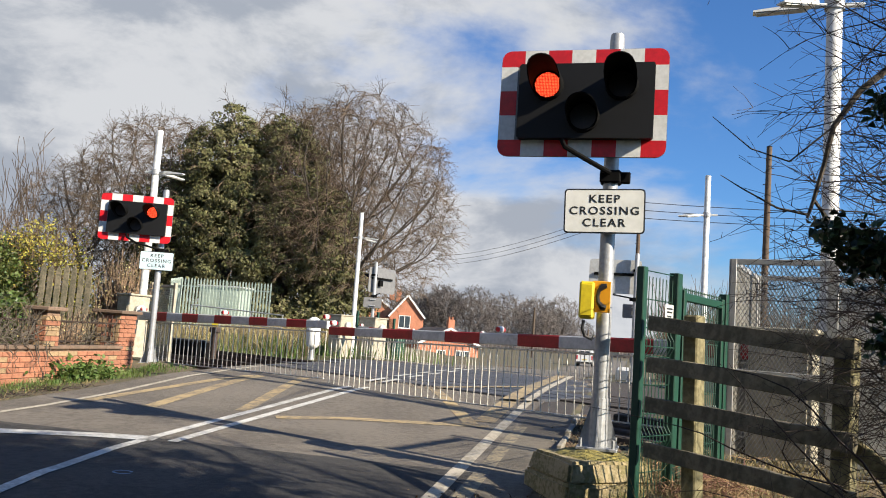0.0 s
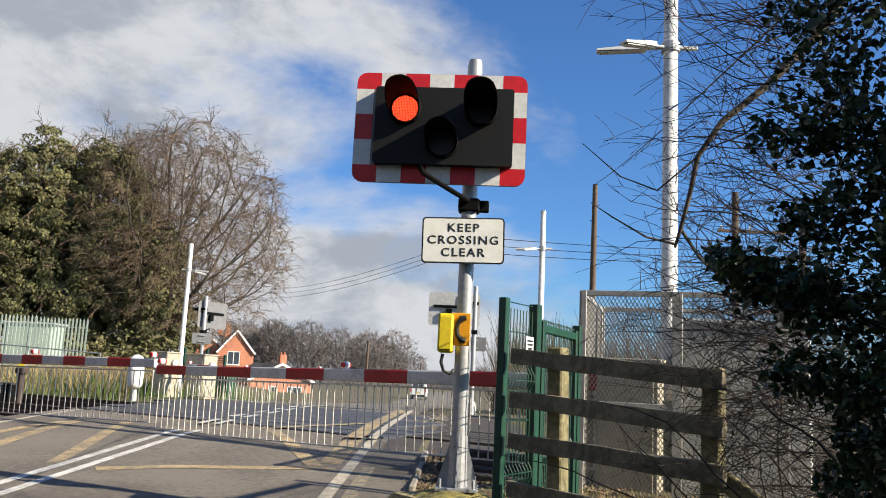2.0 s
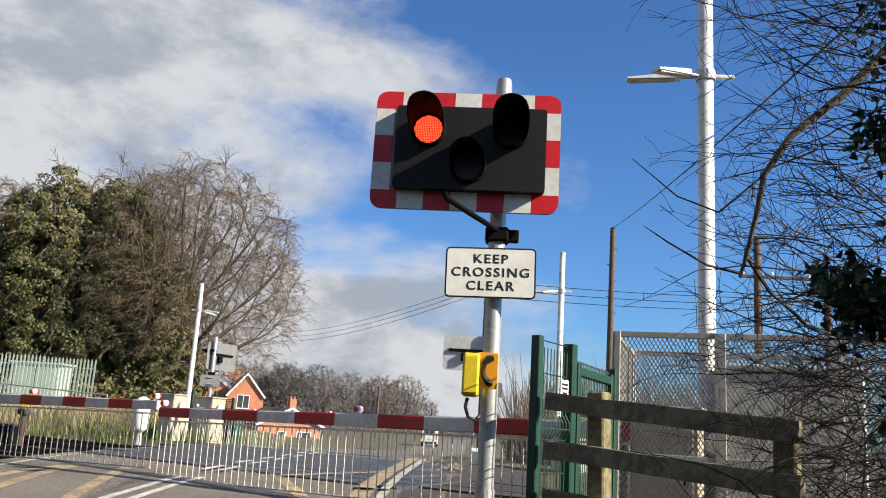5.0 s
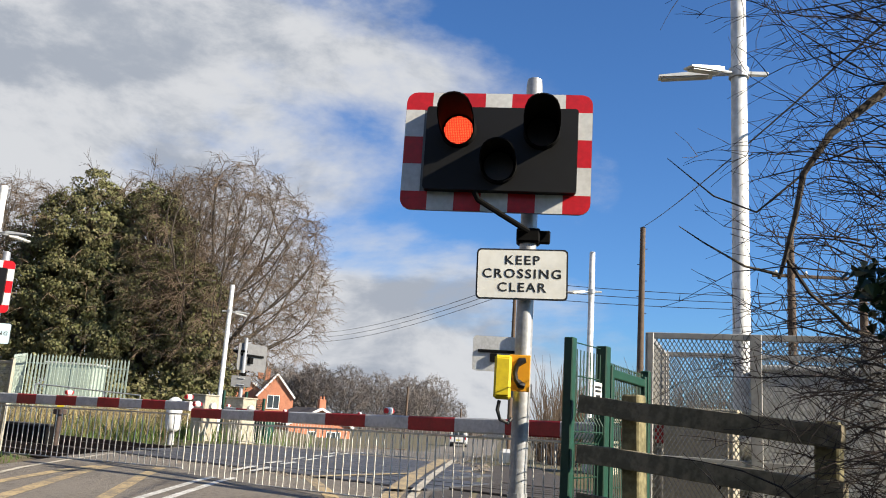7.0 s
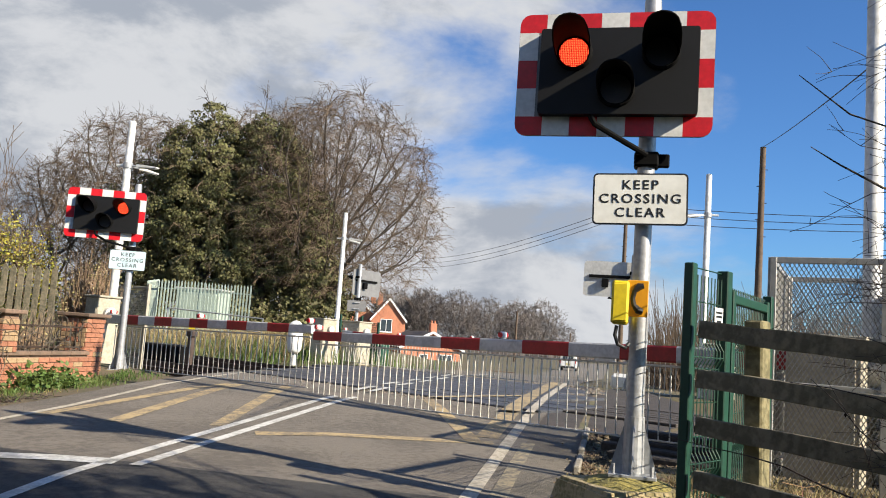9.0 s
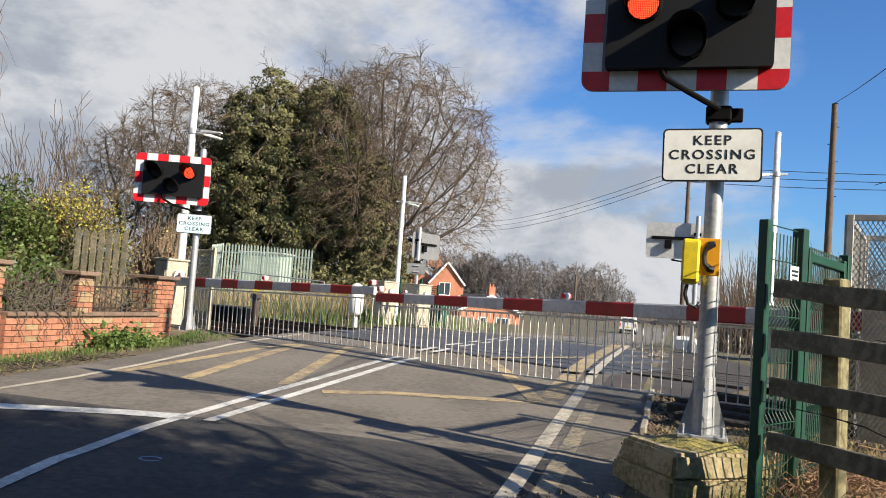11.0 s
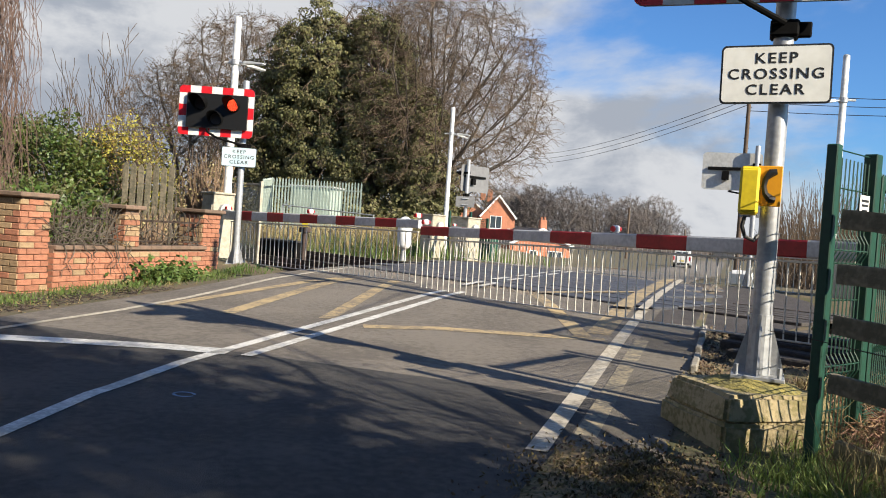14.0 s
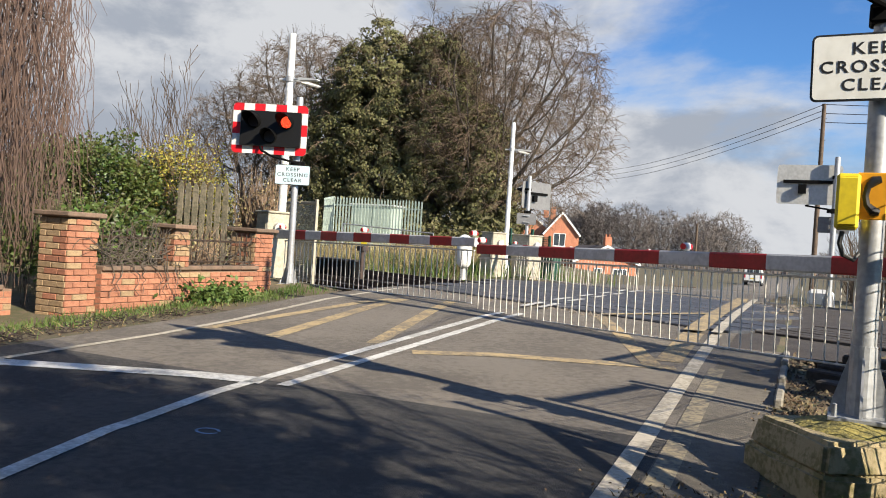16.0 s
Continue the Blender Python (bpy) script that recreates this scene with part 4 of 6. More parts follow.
def make_pier(x0, x1, y0, y1, z0, z1, label, buff_front, buff_side):
    t = thing("brick_pier", label, "pier", None, "brick garden piers")
    part("core", Geo().box(((x0 + x1) / 2, (y0 + y1) / 2, (z0 + z1) / 2), (x1 - x0 - 0.02, y1 - y0 - 0.02, z1 - z0)), M_MORTAR, t, "sandy mortar core")
    rows = int((z1 - z0) / 0.075)
    brick_face(t, (x0, y0, z0), (1, 0, 0), (0, -1, 0), x1 - x0, rows, rb, buff_front)
    brick_face(t, (x1, y0, z0), (0, 1, 0), (1, 0, 0), y1 - y0, rows, rb, buff_side)
    cap = part("capstone", Geo().box(((x0 + x1) / 2, (y0 + y1) / 2, z1 + 0.03), (x1 - x0 + 0.13, y1 - y0 + 0.13, 0.06), None, 0.012), M_COPE, t, "brown projecting cap slab")
    return t


make_pier(-8.63, -8.17, 2.44, 2.90, -0.05, 1.17, "tall weathered brick gate pier with slab cap", 0.75, 0.15)
make_pier(-8.34, -8.05, 4.1, 4.39, 0.58, 1.1, "slender buff brick pier on the garden wall", 0.7, 0.6)
make_pier(-8.62, -8.16, 6.04, 6.5, 0.05, 1.12, "brick pier at the end of the garden wall", 0.65, 0.1)
wall = thing("garden_wall", "low red brick garden wall with brown coping", "wall", None)
part("core", Geo().box((-8.2, 4.47, 0.27), (0.2, 3.14, 0.56)), M_MORTAR, wall, "mortar core")
brick_face(wall, (-8.09, 2.9, -0.02), (0, 1, 0), (1, 0, 0), 3.14, 7, rb, 0.18)
cope_me = Geo().box((0, 0, 0), (0.27, 0.44, 0.06), None, 0.012).mesh("coping_stone")
cope_me.materials.append(M_COPE)
for i in range(7):
    p = part("coping_stone", cope_me, M_COPE, wall)
    p.matrix_basis = pose(-8.19, 3.12 + i * 0.45, 0.565)
for ya, yb in ((2.93, 4.08), (4.42, 6.02)):
    t = thing("iron_railing", "rusty dark iron railing with white spear tips on the garden wall", "railing", pose(-8.2, ya, 0.59), "garden railings")
    for z in (0.06, 0.36):
        part("rail", Geo().box((0, (yb - ya) / 2, z), (0.012, yb - ya, 0.03), None, 0.003), M_IRON, t)
    n = int((yb - ya) / 0.12)
    for i in range(n):
        y = 0.06 + i * (yb - ya - 0.1) / max(1, n - 1)
        part("bar", Geo().tube([(0, y, 0), (0, y, 0.4), (0, y, 0.43), (0, y, 0.5)], [0.007, 0.007, 0.014, 0.001], 6), M_IRON, t)
# continuation of the wall past the gate pier, towards the camera
wall2 = thing("garden_wall", "low brick wall under the weeping tree", "wall", None)
part("core", Geo().box((-8.85, 0.8, 0.08), (0.2, 2.8, 0.4)), M_MORTAR, wall2, "mortar core")
brick_face(wall2, (-8.75, -0.6, -0.12), (0, 1, 0), (1, 0, 0), 2.8, 5, rb, 0.3)
for i in range(6):
    p = part("coping_stone", cope_me, M_COPE, wall2)
    p.matrix_basis = pose(-8.85, -0.37 + i * 0.445, 0.3)

# ---- green gate and fence by the signal ----


def make_green_panel(a, b, z0, z1, label, gate=False):
    """Welded wire panel between two posts, with outward cranks at its folds."""
    ax, ay = a
    bx, by = b
    d = math.hypot(bx - ax, by - ay)
    ang = math.degrees(math.atan2(by - ay, bx - ax))
    t = thing("gate" if gate else "mesh_fence", label, "gate" if gate else "fence", pose(ax, ay, 0, 0, 0, ang))
    if not gate:
        part("post", Geo().box((0, 0, (z0 + z1) / 2), (0.06, 0.06, z1 - z0), None, 0.006), M_GREEN, t, "dark green square post")
        part("post", Geo().box((d, 0, (z0 + z1) / 2), (0.075, 0.075, z1 - z0), None, 0.006), M_GREEN, t, "dark green square post")
    else:
        for x in (0.05, d - 0.03):
            part("frame_post", Geo().box((x, 0, (z0 + z1) / 2 - 0.02), (0.06, 0.06, z1 - z0 - 0.06), None, 0.006), M_GREEN, t)
        for z in (z0 + 0.08, z1 - 0.1):
            part("frame_rail", Geo().box((d / 2, 0, z), (d - 0.1, 0.05, 0.06), None, 0.006), M_GREEN, t)
        part("hinge_post", Geo().box((d + 0.07, 0, (z0 + z1) / 2), (0.07, 0.07, z1 - z0), None, 0.006), M_GREEN, t)
    wires = Geo()
    n = int(d / 0.046)
    for i in range(1, n):
        x = d * i / n
        pts = []
        for z in np.arange(z0 + 0.06, z1 - 0.02, 0.05):
            k = (z - z0) % 0.62
            pts.append((x, -0.028 if 0.5 < k < 0.6 else 0.0, z))
        pts = [p for j, p in enumerate(pts) if j in (0, len(pts) - 1) or p[1] != pts[j - 1][1] or p[1] != pts[j + 1][1]]
        wires.tube(pts, 0.004, 4, False)
    for z in np.arange(z0 + 0.1, z1, 0.2):
        wires.tube([(0.02, 0.005, z), (d - 0.02, 0.005, z)], 0.004, 4, False)
    for k in range(3):
        z = z0 + 0.55 + 0.62 * k
        if z < z1:
            wires.tube([(0.02, -0.026, z), (d - 0.02, -0.026, z)], 0.004, 4, False)
    part("wire_mesh", wires, M_GREEN, t, "green welded wire mesh", kind="stuff")
    return t


pan = make_green_panel((0.30, -0.46), (0.545, -0.03), 0.0, 1.72, "dark green welded mesh fence panel with square posts")
gate_t = make_green_panel((0.58, 0.04), (0.97, 1.02), 0.12, 1.66, "green framed mesh gate beside the signal", True)
nt = thing("small_notice", "small white notice on the green fence", "notice", pose(0.5, -0.16, 1.42, 0, 0, 60))
part("plate", Geo().box((0, 0, 0), (0.12, 0.004, 0.12), None, 0.001), M_SHEETW, nt, "white notice plate")
for z, w in ((0.03, 0.09), (0.005, 0.08), (-0.025, 0.06)):
    part("text_bar", Geo().box((0, -0.004, z), (w, 0.002, 0.012)), M_INK, nt, "grey unreadable line of print")

# wooden post and rail fence
wf = thing("post_and_rail_fence", "weathered four-rail wooden post and rail fence", "fence")
for x, y, top, lean in ((0.668, -0.715, 1.39, -1.0), (1.35, -1.58, 1.284, 1.0)):
    p = part("post", Geo().box((0, 0, top / 2 - 0.1), (0.1, 0.12, top + 0.2), None, 0.01), M_WOODP, wf, "pale mossy fence post")
    p.matrix_basis = pose(x, y, 0, 0.5, lean, -32)
FL, FR = (0.366, -0.504), (1.34, -1.685)
rw = random.Random(3)
d = math.hypot(FR[0] - FL[0], FR[1] - FL[1]) + 0.06
for za, zb in ((1.328, 1.217), (1.054, 0.977), (0.783, 0.747), (0.478, 0.459)):
    g = Geo()
    n = 8
    prof = [(-0.018, -0.05), (0.018, -0.05), (0.02, -0.044), (0.02, 0.044), (0.018, 0.05), (-0.018, 0.05), (-0.02, 0.044), (-0.02, -0.044)]
    vs = []
    for i in range(n + 1):
        wob = rw.gauss(0, 0.003)
        vs += [(d * i / n, y, z + wob + rw.gauss(0, 0.0015)) for y, z in prof]
    fs = [(i * 8 + k, i * 8 + (k + 1) % 8, (i + 1) * 8 + (k + 1) % 8, (i + 1) * 8 + k) for i in range(n) for k in range(8)]
    g.add(vs, fs + [tuple(range(8))[::-1], tuple(range(n * 8, n * 8 + 8))])
    p = part("rail", g, M_WOOD, wf, "grey weathered rail board")
    p.matrix_basis = pose(FL[0], FL[1], za, 0, math.degrees(math.atan2(za - zb, d)), math.degrees(math.atan2(FR[1] - FL[1], FR[0] - FL[0])))
p = part("gravel_board", Geo().box((0.45, 0, 0), (0.9, 0.045, 0.16), None, 0.012), M_WOODP, wf, "low mossy board along the ground")
p.matrix_basis = pose(0.40, -0.6, 0.13, 0, 1.5, -50)
p = part("fallen_rail", Geo().box((0.5, 0, 0), (1.0, 0.04, 0.1), None, 0.008), M_WOODP, wf, "pale broken rail slanting down")
p.matrix_basis = pose(1.36, -1.66, 0.737, 0, 30, -40)

# mesh cage round the barrier machine
cage = thing("mesh_cage", "galvanised diamond mesh cage round the barrier machine", "cage")
CAGE_Z0, CAGE_Z1 = 0.1, 2.04


def cage_panel(a, b):
    ax, ay = a
    bx, by = b
    d = math.hypot(bx - ax, by - ay)
    m = pose(ax, ay, 0, 0, 0, math.degrees(math.atan2(by - ay, bx - ax)))
    fr = Geo()
    for x in (0.02, d - 0.02):
        fr.box((x, 0, (CAGE_Z0 + CAGE_Z1) / 2), (0.05, 0.05, CAGE_Z1 - CAGE_Z0), m, 0.004)
    for z in (CAGE_Z0 + 0.05, 1.0, CAGE_Z1 - 0.025):
        fr.box((d / 2, 0, z), (d - 0.05, 0.04, 0.05), m, 0.004)
    part("panel_frame", fr, M_MESHSTEEL, cage, "grey angle frame")
    g = Geo()
    h = CAGE_Z1 - CAGE_Z0
    step = 0.036
    for sgn in (1, -1):
        k = -h * 0.6
        while k < d + h * 0.6:
            # strands lean over at 60 degrees
            pts = []
            xa, xb = k, k + h * 0.6
            za, zb = CAGE_Z0, CAGE_Z1
            if xa < 0:
                za += (0 - xa) / 0.6
                xa = 0
            if xb > d:
                zb -= (xb - d) / 0.6
                xb = d
            if xb > xa:
                if sgn < 0:
                    xa, xb = d - xa, d - xb
                y = 0.003 * sgn
                w = 0.0036
                dx, dz = (xb - xa), (zb - za)
                l = math.hypot(dx, dz)
                px, pz = -dz / l * w, dx / l * w
                g.add([(xa - px, y - 0.004, za - pz), (xa + px, y + 0.004, za + pz), (xb + px, y + 0.004, zb + pz), (xb - px, y - 0.004, zb - pz)], [(0, 1, 2, 3)], m)
            k += step
    part("diamond_mesh", g, M_MESHSTEEL, cage, "expanded diamond mesh sheet", kind="stuff")


C1, C2, C3, C4, C5 = (1.12, 1.72), (1.95, 1.5), (2.8, 1.28), (3.7, 1.05), (1.55, 3.3)
for a, b in ((C1, C2), (C2, C3), (C3, C4), (C1, C5), (C5, (3.9, 2.7))):
    cage_panel(a, b)

ec = thing("equipment_cabinet", "large light grey steel equipment cabinet inside the mesh cage", "cabinet", pose(2.75, 2.15, 0.1, 0, 0, -14))
part("body", Geo().box((0, 0, 0.85), (1.15, 0.5, 1.7), None, 0.02), M_GREYPAINT, ec, "grey steel body")
for sx in (-1, 1):
    part("door", Geo().box((sx * 0.285, -0.256, 0.86), (0.54, 0.012, 1.56), None, 0.004), M_GREYPAINT, ec)
    part("handle", Geo().box((sx * 0.06, -0.275, 0.9), (0.02, 0.03, 0.14), None, 0.005), M_HOOD, ec)
part("lid", Geo().box((0, 0, 1.72), (1.22, 0.58, 0.05), None, 0.012), M_GREYPAINT, ec)

# telegraph poles and wires


def make_telegraph(m, label, h, r, arm=None):
    t = thing("telegraph_pole", label, "pole", m, "telegraph poles")
    part("pole", Geo().tube([(0, 0, 0), (0, 0, h * 0.5), (0, 0, h)], [r, r * 0.85, r * 0.7], 10), M_TELPOLE, t, "dark wooden pole", True)
    if arm:
        for z, w in arm:
            part("crossarm", Geo().box((w * 0.25, 0, z), (w, 0.1, 0.1), None, 0.01), M_TELPOLE, t)
            for x in (-0.2, 0.2, 0.7):
                part("insulator", Geo().tube([(x * w, 0, z + 0.05), (x * w, 0, z + 0.12), (x * w, 0, z + 0.18)], [0.02, 0.05, 0.03], 8), M_SHEETW, t)
    else:
        part("cap", Geo().tube([(0, 0, h), (0, 0, h + 0.03)], [r * 0.8, r * 0.5], 10), M_HOOD, t)
        for k in range(5):
            part("step_bolt", Geo().tube([(0, 0, h - 0.8 - 0.6 * k), (0.18 * (-1) ** k, 0, h - 0.8 - 0.6 * k)], 0.015, 5), M_IRON, t)
    return t


make_telegraph(pose(4.66, 25, 0.0, 0, 0.4), "slender brown telegraph pole with wires", 8.75, 0.14)
make_telegraph(pose(9.05, 22, 0.0), "wooden power pole with cross arm behind the cage", 7.95, 0.16, [(6.6, 2.4)])
make_telegraph(pose(11.3, 22, 0.0), "wooden power pole beside another pole", 6.9, 0.16)
make_telegraph(pose(-14.8, 120, -2.0), "far brown telegraph pole by the road", 8.2, 0.2)
make_telegraph(pose(-8.2, 150, -2.0), "far telegraph pole beyond the crossing", 6.0, 0.2)
make_telegraph(pose(0.2, 46, -0.6), "telegraph pole behind the far signal", 10.8, 0.16)


def wire(a, b, sag, r, label):
    a, b = Vector(a), Vector(b)
    pts = []
    for i in range(17):
        t = i / 16
        p = a.lerp(b, t)
        p.z -= sag * 4 * t * (1 - t)
        pts.append(p)
    solid("overhead_wire", Geo().tube(pts, r, 4, False), M_CABLE, label, "cable", group="overhead wires")


wire((4.66, 25, 8.75), (2.25, -0.6, 3.85), 0.12, 0.012, "thick black overhead cable down to the hedge tree")
for k in range(3):
    wire((0.2, 46, 10.2 - 0.32 * k), (-28.3, 110, 12.5 - 0.65 * k), 0.9, 0.019, "thin dark overhead wire")
    wire((0.2, 46, 10.2 - 0.5 * k), (22, 44, 9.9 - 0.35 * k), 0.3, 0.02, "thin dark overhead wire")

# ---- beyond the tracks ----
tank = thing("white_tank", "white rounded cylindrical tank on a short stand by the tracks", "tank", pose(-9.08, 17.0, 0.33))
pts = [(0, 0, 0.12)]
rad = [0.1]
for i in range(9):
    a = radians(-90 + 180 * i / 8)
    pts.append((0, 0, 0.6 + 0.26 * (1 if a > 0 else -1) * (1 if abs(a) > 0.01 else 0) + 0.22 * math.sin(a)))
    rad.append(max(0.02, 0.22 * math.cos(a)))
part("body", Geo().tube(pts, rad, 18), M_TANK, tank, "white rounded shell", True)
part("stand", Geo().tube([(0, 0, -0.2), (0, 0, 0.16)], [0.09, 0.07], 10), M_GREYPAINT, tank, "grey short stand", True)


def palisade(a, b, z0, h, label):
    ax, ay = a
    bx, by = b
    d = math.hypot(bx - ax, by - ay)
    t = thing("palisade_fence", label, "fence", pose(ax, ay, z0, 0, 0, math.degrees(math.atan2(by - ay, bx - ax))), "palisade fences")
    n = int(d / 0.155)
    me = Geo().prism([(-0.035, 0), (0.035, 0), (0.035, h - 0.1), (0.0, h), (-0.035, h - 0.1)], -0.01, 0.01).mesh("pale")
    me.materials.append(M_PALE)
    for i in range(n + 1):
        p = part("pale", me, M_PALE, t)
        p.matrix_basis = pose(d * i / n, 0, 0)
    for z in (0.35, h - 0.4):
        part("rail", Geo().box((d / 2, 0.035, z), (d, 0.04, 0.05)), M_PALE, t)
    return t


palisade((-20.7, 29.0), (-18.4, 29.0), 0.6, 2.4, "pale green steel palisade fence, gate section")
palisade((-18.35, 29.0), (-16.1, 28.9), 0.55, 2.4, "pale green steel palisade fence")
palisade((-22.5, 31.0), (-20.7, 29.0), 0.6, 2.4, "pale green steel palisade fence, side run")
hut = thing("relay_hut", "pale green steel equipment cabinet inside the palisade", "cabinet", pose(-19.6, 31.3, 0.5))
part("body", Geo().box((0, 0, 1.1), (2.2, 1.2, 2.2), None, 0.03), M_PALE, hut)
part("door", Geo().box((-0.5, -0.61, 1.1), (0.9, 0.02, 1.9), None, 0.006), M_PALE, hut)
part("door", Geo().box((0.5, -0.61, 1.1), (0.9, 0.02, 1.9), None, 0.006), M_PALE, hut)
part("roof", Geo().box((0, 0, 2.24), (2.4, 1.4, 0.08), None, 0.02), M_GREYPAINT, hut)
hr = thing("handrail", "galvanised tube handrail by the tracks", "handrail", pose(-17.5, 24.5, 0.6))
for z in (0.55, 1.05):
    part("rail", Geo().tube([(0, 0, z), (4.6, -1.2, z - 0.2)], 0.024, 8), M_GALV, hr, "", True)
for k in range(4):
    part("post", Geo().tube([(k * 1.53, -0.4 * k, -0.2), (k * 1.53, -0.4 * k, 1.05 - 0.066 * k)], 0.024, 8), M_GALV, hr, "", True)
lc = thing("location_cabinet", "dark low trackside cabinet by the rails", "cabinet", pose(-11.95, 15.0, -0.32, 0, 0, -26))
part("body", Geo().box((0, 0, 0.4), (1.5, 0.5, 0.8), None, 0.02), M_HOOD, lc)
part("lid", Geo().box((0, 0, 0.82), (1.56, 0.56, 0.05), None, 0.01), M_SLEEPER, lc)
pw = thing("point_machine", "rusty brown trackside equipment box", "box", pose(-10.9, 14.4, -0.1, 0, 0, -26))
part("body", Geo().box((0, 0, 0.45), (0.14, 0.14, 0.9), None, 0.02), M_RAIL, pw)
part("head", Geo().box((0, 0, 0.95), (0.28, 0.2, 0.14), None, 0.02), M_RAIL, pw)
sgn = thing("safety_sign", "small blue and yellow safety sign on a post", "sign", pose(-12.6, 17.5, 0.3))
part("post", Geo().tube([(0, 0.02, -0.3), (0, 0.02, 0.85)], 0.025, 8), M_GALV, sgn)
part("upper_plate", Geo().box((0, 0, 0.72), (0.2, 0.01, 0.24), None, 0.002), M_PHONEY, sgn, "yellow plate")
M_BLUE = mat("blue_sign", (0.05, 0.2, 0.5), (0.04, 0.16, 0.42), 0.5, fine=10, coarse=3, amount=0.4)
part("lower_plate", Geo().box((0, -0.003, 0.47), (0.2, 0.01, 0.22), None, 0.002), M_BLUE, sgn, "blue plate")
part("white_band", Geo().box((0, -0.009, 0.5), (0.17, 0.004, 0.08), None, 0.001), M_SHEETW, sgn, "white panel")
wb = thing("white_box", "small white rounded housing by the far barrier", "box", pose(0.1, 15.6, 0.24, 0, 0, -20))
part("body", Geo().box((0, 0, 0.2), (0.5, 0.4, 0.4), None, 0.08), M_TANK, wb)
part("foot", Geo().box((0, 0, 0.0), (0.4, 0.3, 0.06), None, 0.01), M_GREYPAINT, wb)
# green utility enclosure at the far side
ge = thing("green_enclosure", "dark green mesh enclosure beyond the tracks", "enclosure", pose(-8.75, 23.0, 0.0, 0, 0, -20))
for x in (-0.95, 0.0, 0.75):
    part("post", Geo().box((x, -0.4, 0.85), (0.08, 0.08, 1.9 if x < 0.5 else 1.5), None, 0.006), M_GREEN, ge)
gw = Geo()
for i in range(25):
    gw.box((0.03 * i, -0.4, 0.85), (0.008, 0.008, 1.4))
for i in range(19):
    gw.box((0.36, -0.395, 0.2 + 0.075 * i), (0.72, 0.01, 0.02))
part("wire_mesh", gw, M_GREEN, ge, "close green wire mesh", kind="stuff")
part("cabinet", Geo().box((0.4, 0.2, 0.55), (0.6, 0.5, 1.1), None, 0.02), M_GREEN, ge, "dark green cabinet behind the mesh")

# houses


def window(parent, x, y, z, w, h, leaves=2):
    """A framed window facing -y at the wall's face."""
    win = part("window", Geo().box((x, y + 0.02, z), (w, 0.06, h)), M_GLASS, parent, "white framed window with dark panes")
    for sx in (-1, 1):
        part("frame", Geo().box((x + sx * (w / 2 - 0.03), y - 0.03, z), (0.09, 0.07, h + 0.06)), M_UPVC, win)
    for sz in (-1, 1):
        part("frame", Geo().box((x, y - 0.03, z + sz * h / 2), (w, 0.07, 0.09)), M_UPVC, win)
    for k in range(1, leaves):
        part("mullion", Geo().box((x - w / 2 + w * k / leaves, y - 0.03, z), (0.08, 0.06, h)), M_UPVC, win)
    part("sill", Geo().box((x, y - 0.07, z - h / 2 - 0.08), (w + 0.2, 0.16, 0.08)), M_UPVC, win)


def make_house(m, label, w, depth, eave, ridge, wins, chimney=None):
    """A gabled brick house with its gable to -y; z from its foot."""
    t = thing("house", label, "house", m)
    part("wall", Geo().prism([(-w / 2, 0), (w / 2, 0), (w / 2, eave), (0, ridge), (-w / 2, eave)], 0, depth), M_HOUSE, t, "orange brick walls")
    for s in (-1, 1):
        sl = math.degrees(math.atan2(ridge - eave, w / 2))
        l = math.hypot(ridge - eave, w / 2) + 0.35
        mm = pose(0, depth / 2, ridge + 0.08, 0, s * sl, 0)
        part("roof", Geo().box((s * l / 2, 0, 0), (l, depth + 0.7, 0.14), mm), M_ROOF, t, "dark tiled roof slope")
        part("bargeboard", Geo().box((s * l / 2, -depth / 2 - 0.38, -0.02), (l, 0.06, 0.26), mm), M_UPVC, t, "white bargeboard")
    for a in wins:
        window(t, *a)
    if chimney:
        ch = part("chimney", Geo().box((chimney[0], chimney[1], chimney[2]), (0.8, 0.8, 1.8), None, 0.03), M_HOUSE, t, "brick chimney stack")
        for k in (-0.2, 0.2):
            part("pot", Geo().tube([(chimney[0] + k, chimney[1], chimney[2] + 0.9), (chimney[0] + k, chimney[1], chimney[2] + 1.25)], 0.12, 8), M_HOUSE, ch)
    return t


make_house(pose(-34.6, 119, -2.2, 0, 0, 20), "two-storey orange brick house with white bargeboards", 5.3, 9, 5.8, 9.0, [(-0.3, 0, 4.9, 1.8, 1.9, 2)], (-2.2, 6, 9.3))
make_house(pose(-40.5, 124, -2.2, 0, 0, 20), "brick house wing with dark tiled roof", 8.0, 8, 5.2, 8.2, [(0.5, 0, 4.0, 1.6, 1.4, 2)], (3.0, 3, 9.2))
make_house(pose(-21.1, 90, -2.3, 0, 0, 30), "orange brick bungalow with low gable and dark roof", 7.4, 11, 2.3, 4.15, [(-0.9, 0, 1.0, 1.0, 1.2, 1), (1.7, 0, 1.1, 1.7, 1.1, 3)], (0.8, 2.5, 4.4))
fw = thing("front_wall", "low pink brick front garden wall by the bungalow", "wall", pose(-11.9, 60, -1.85))
part("wall", Geo().box((0, 0, 0.3), (8.5, 0.22, 1.0), None, 0.02), M_HOUSE, fw)
part("coping", Geo().box((0, 0, 0.83), (8.6, 0.3, 0.07), None, 0.01), M_COPE, fw)

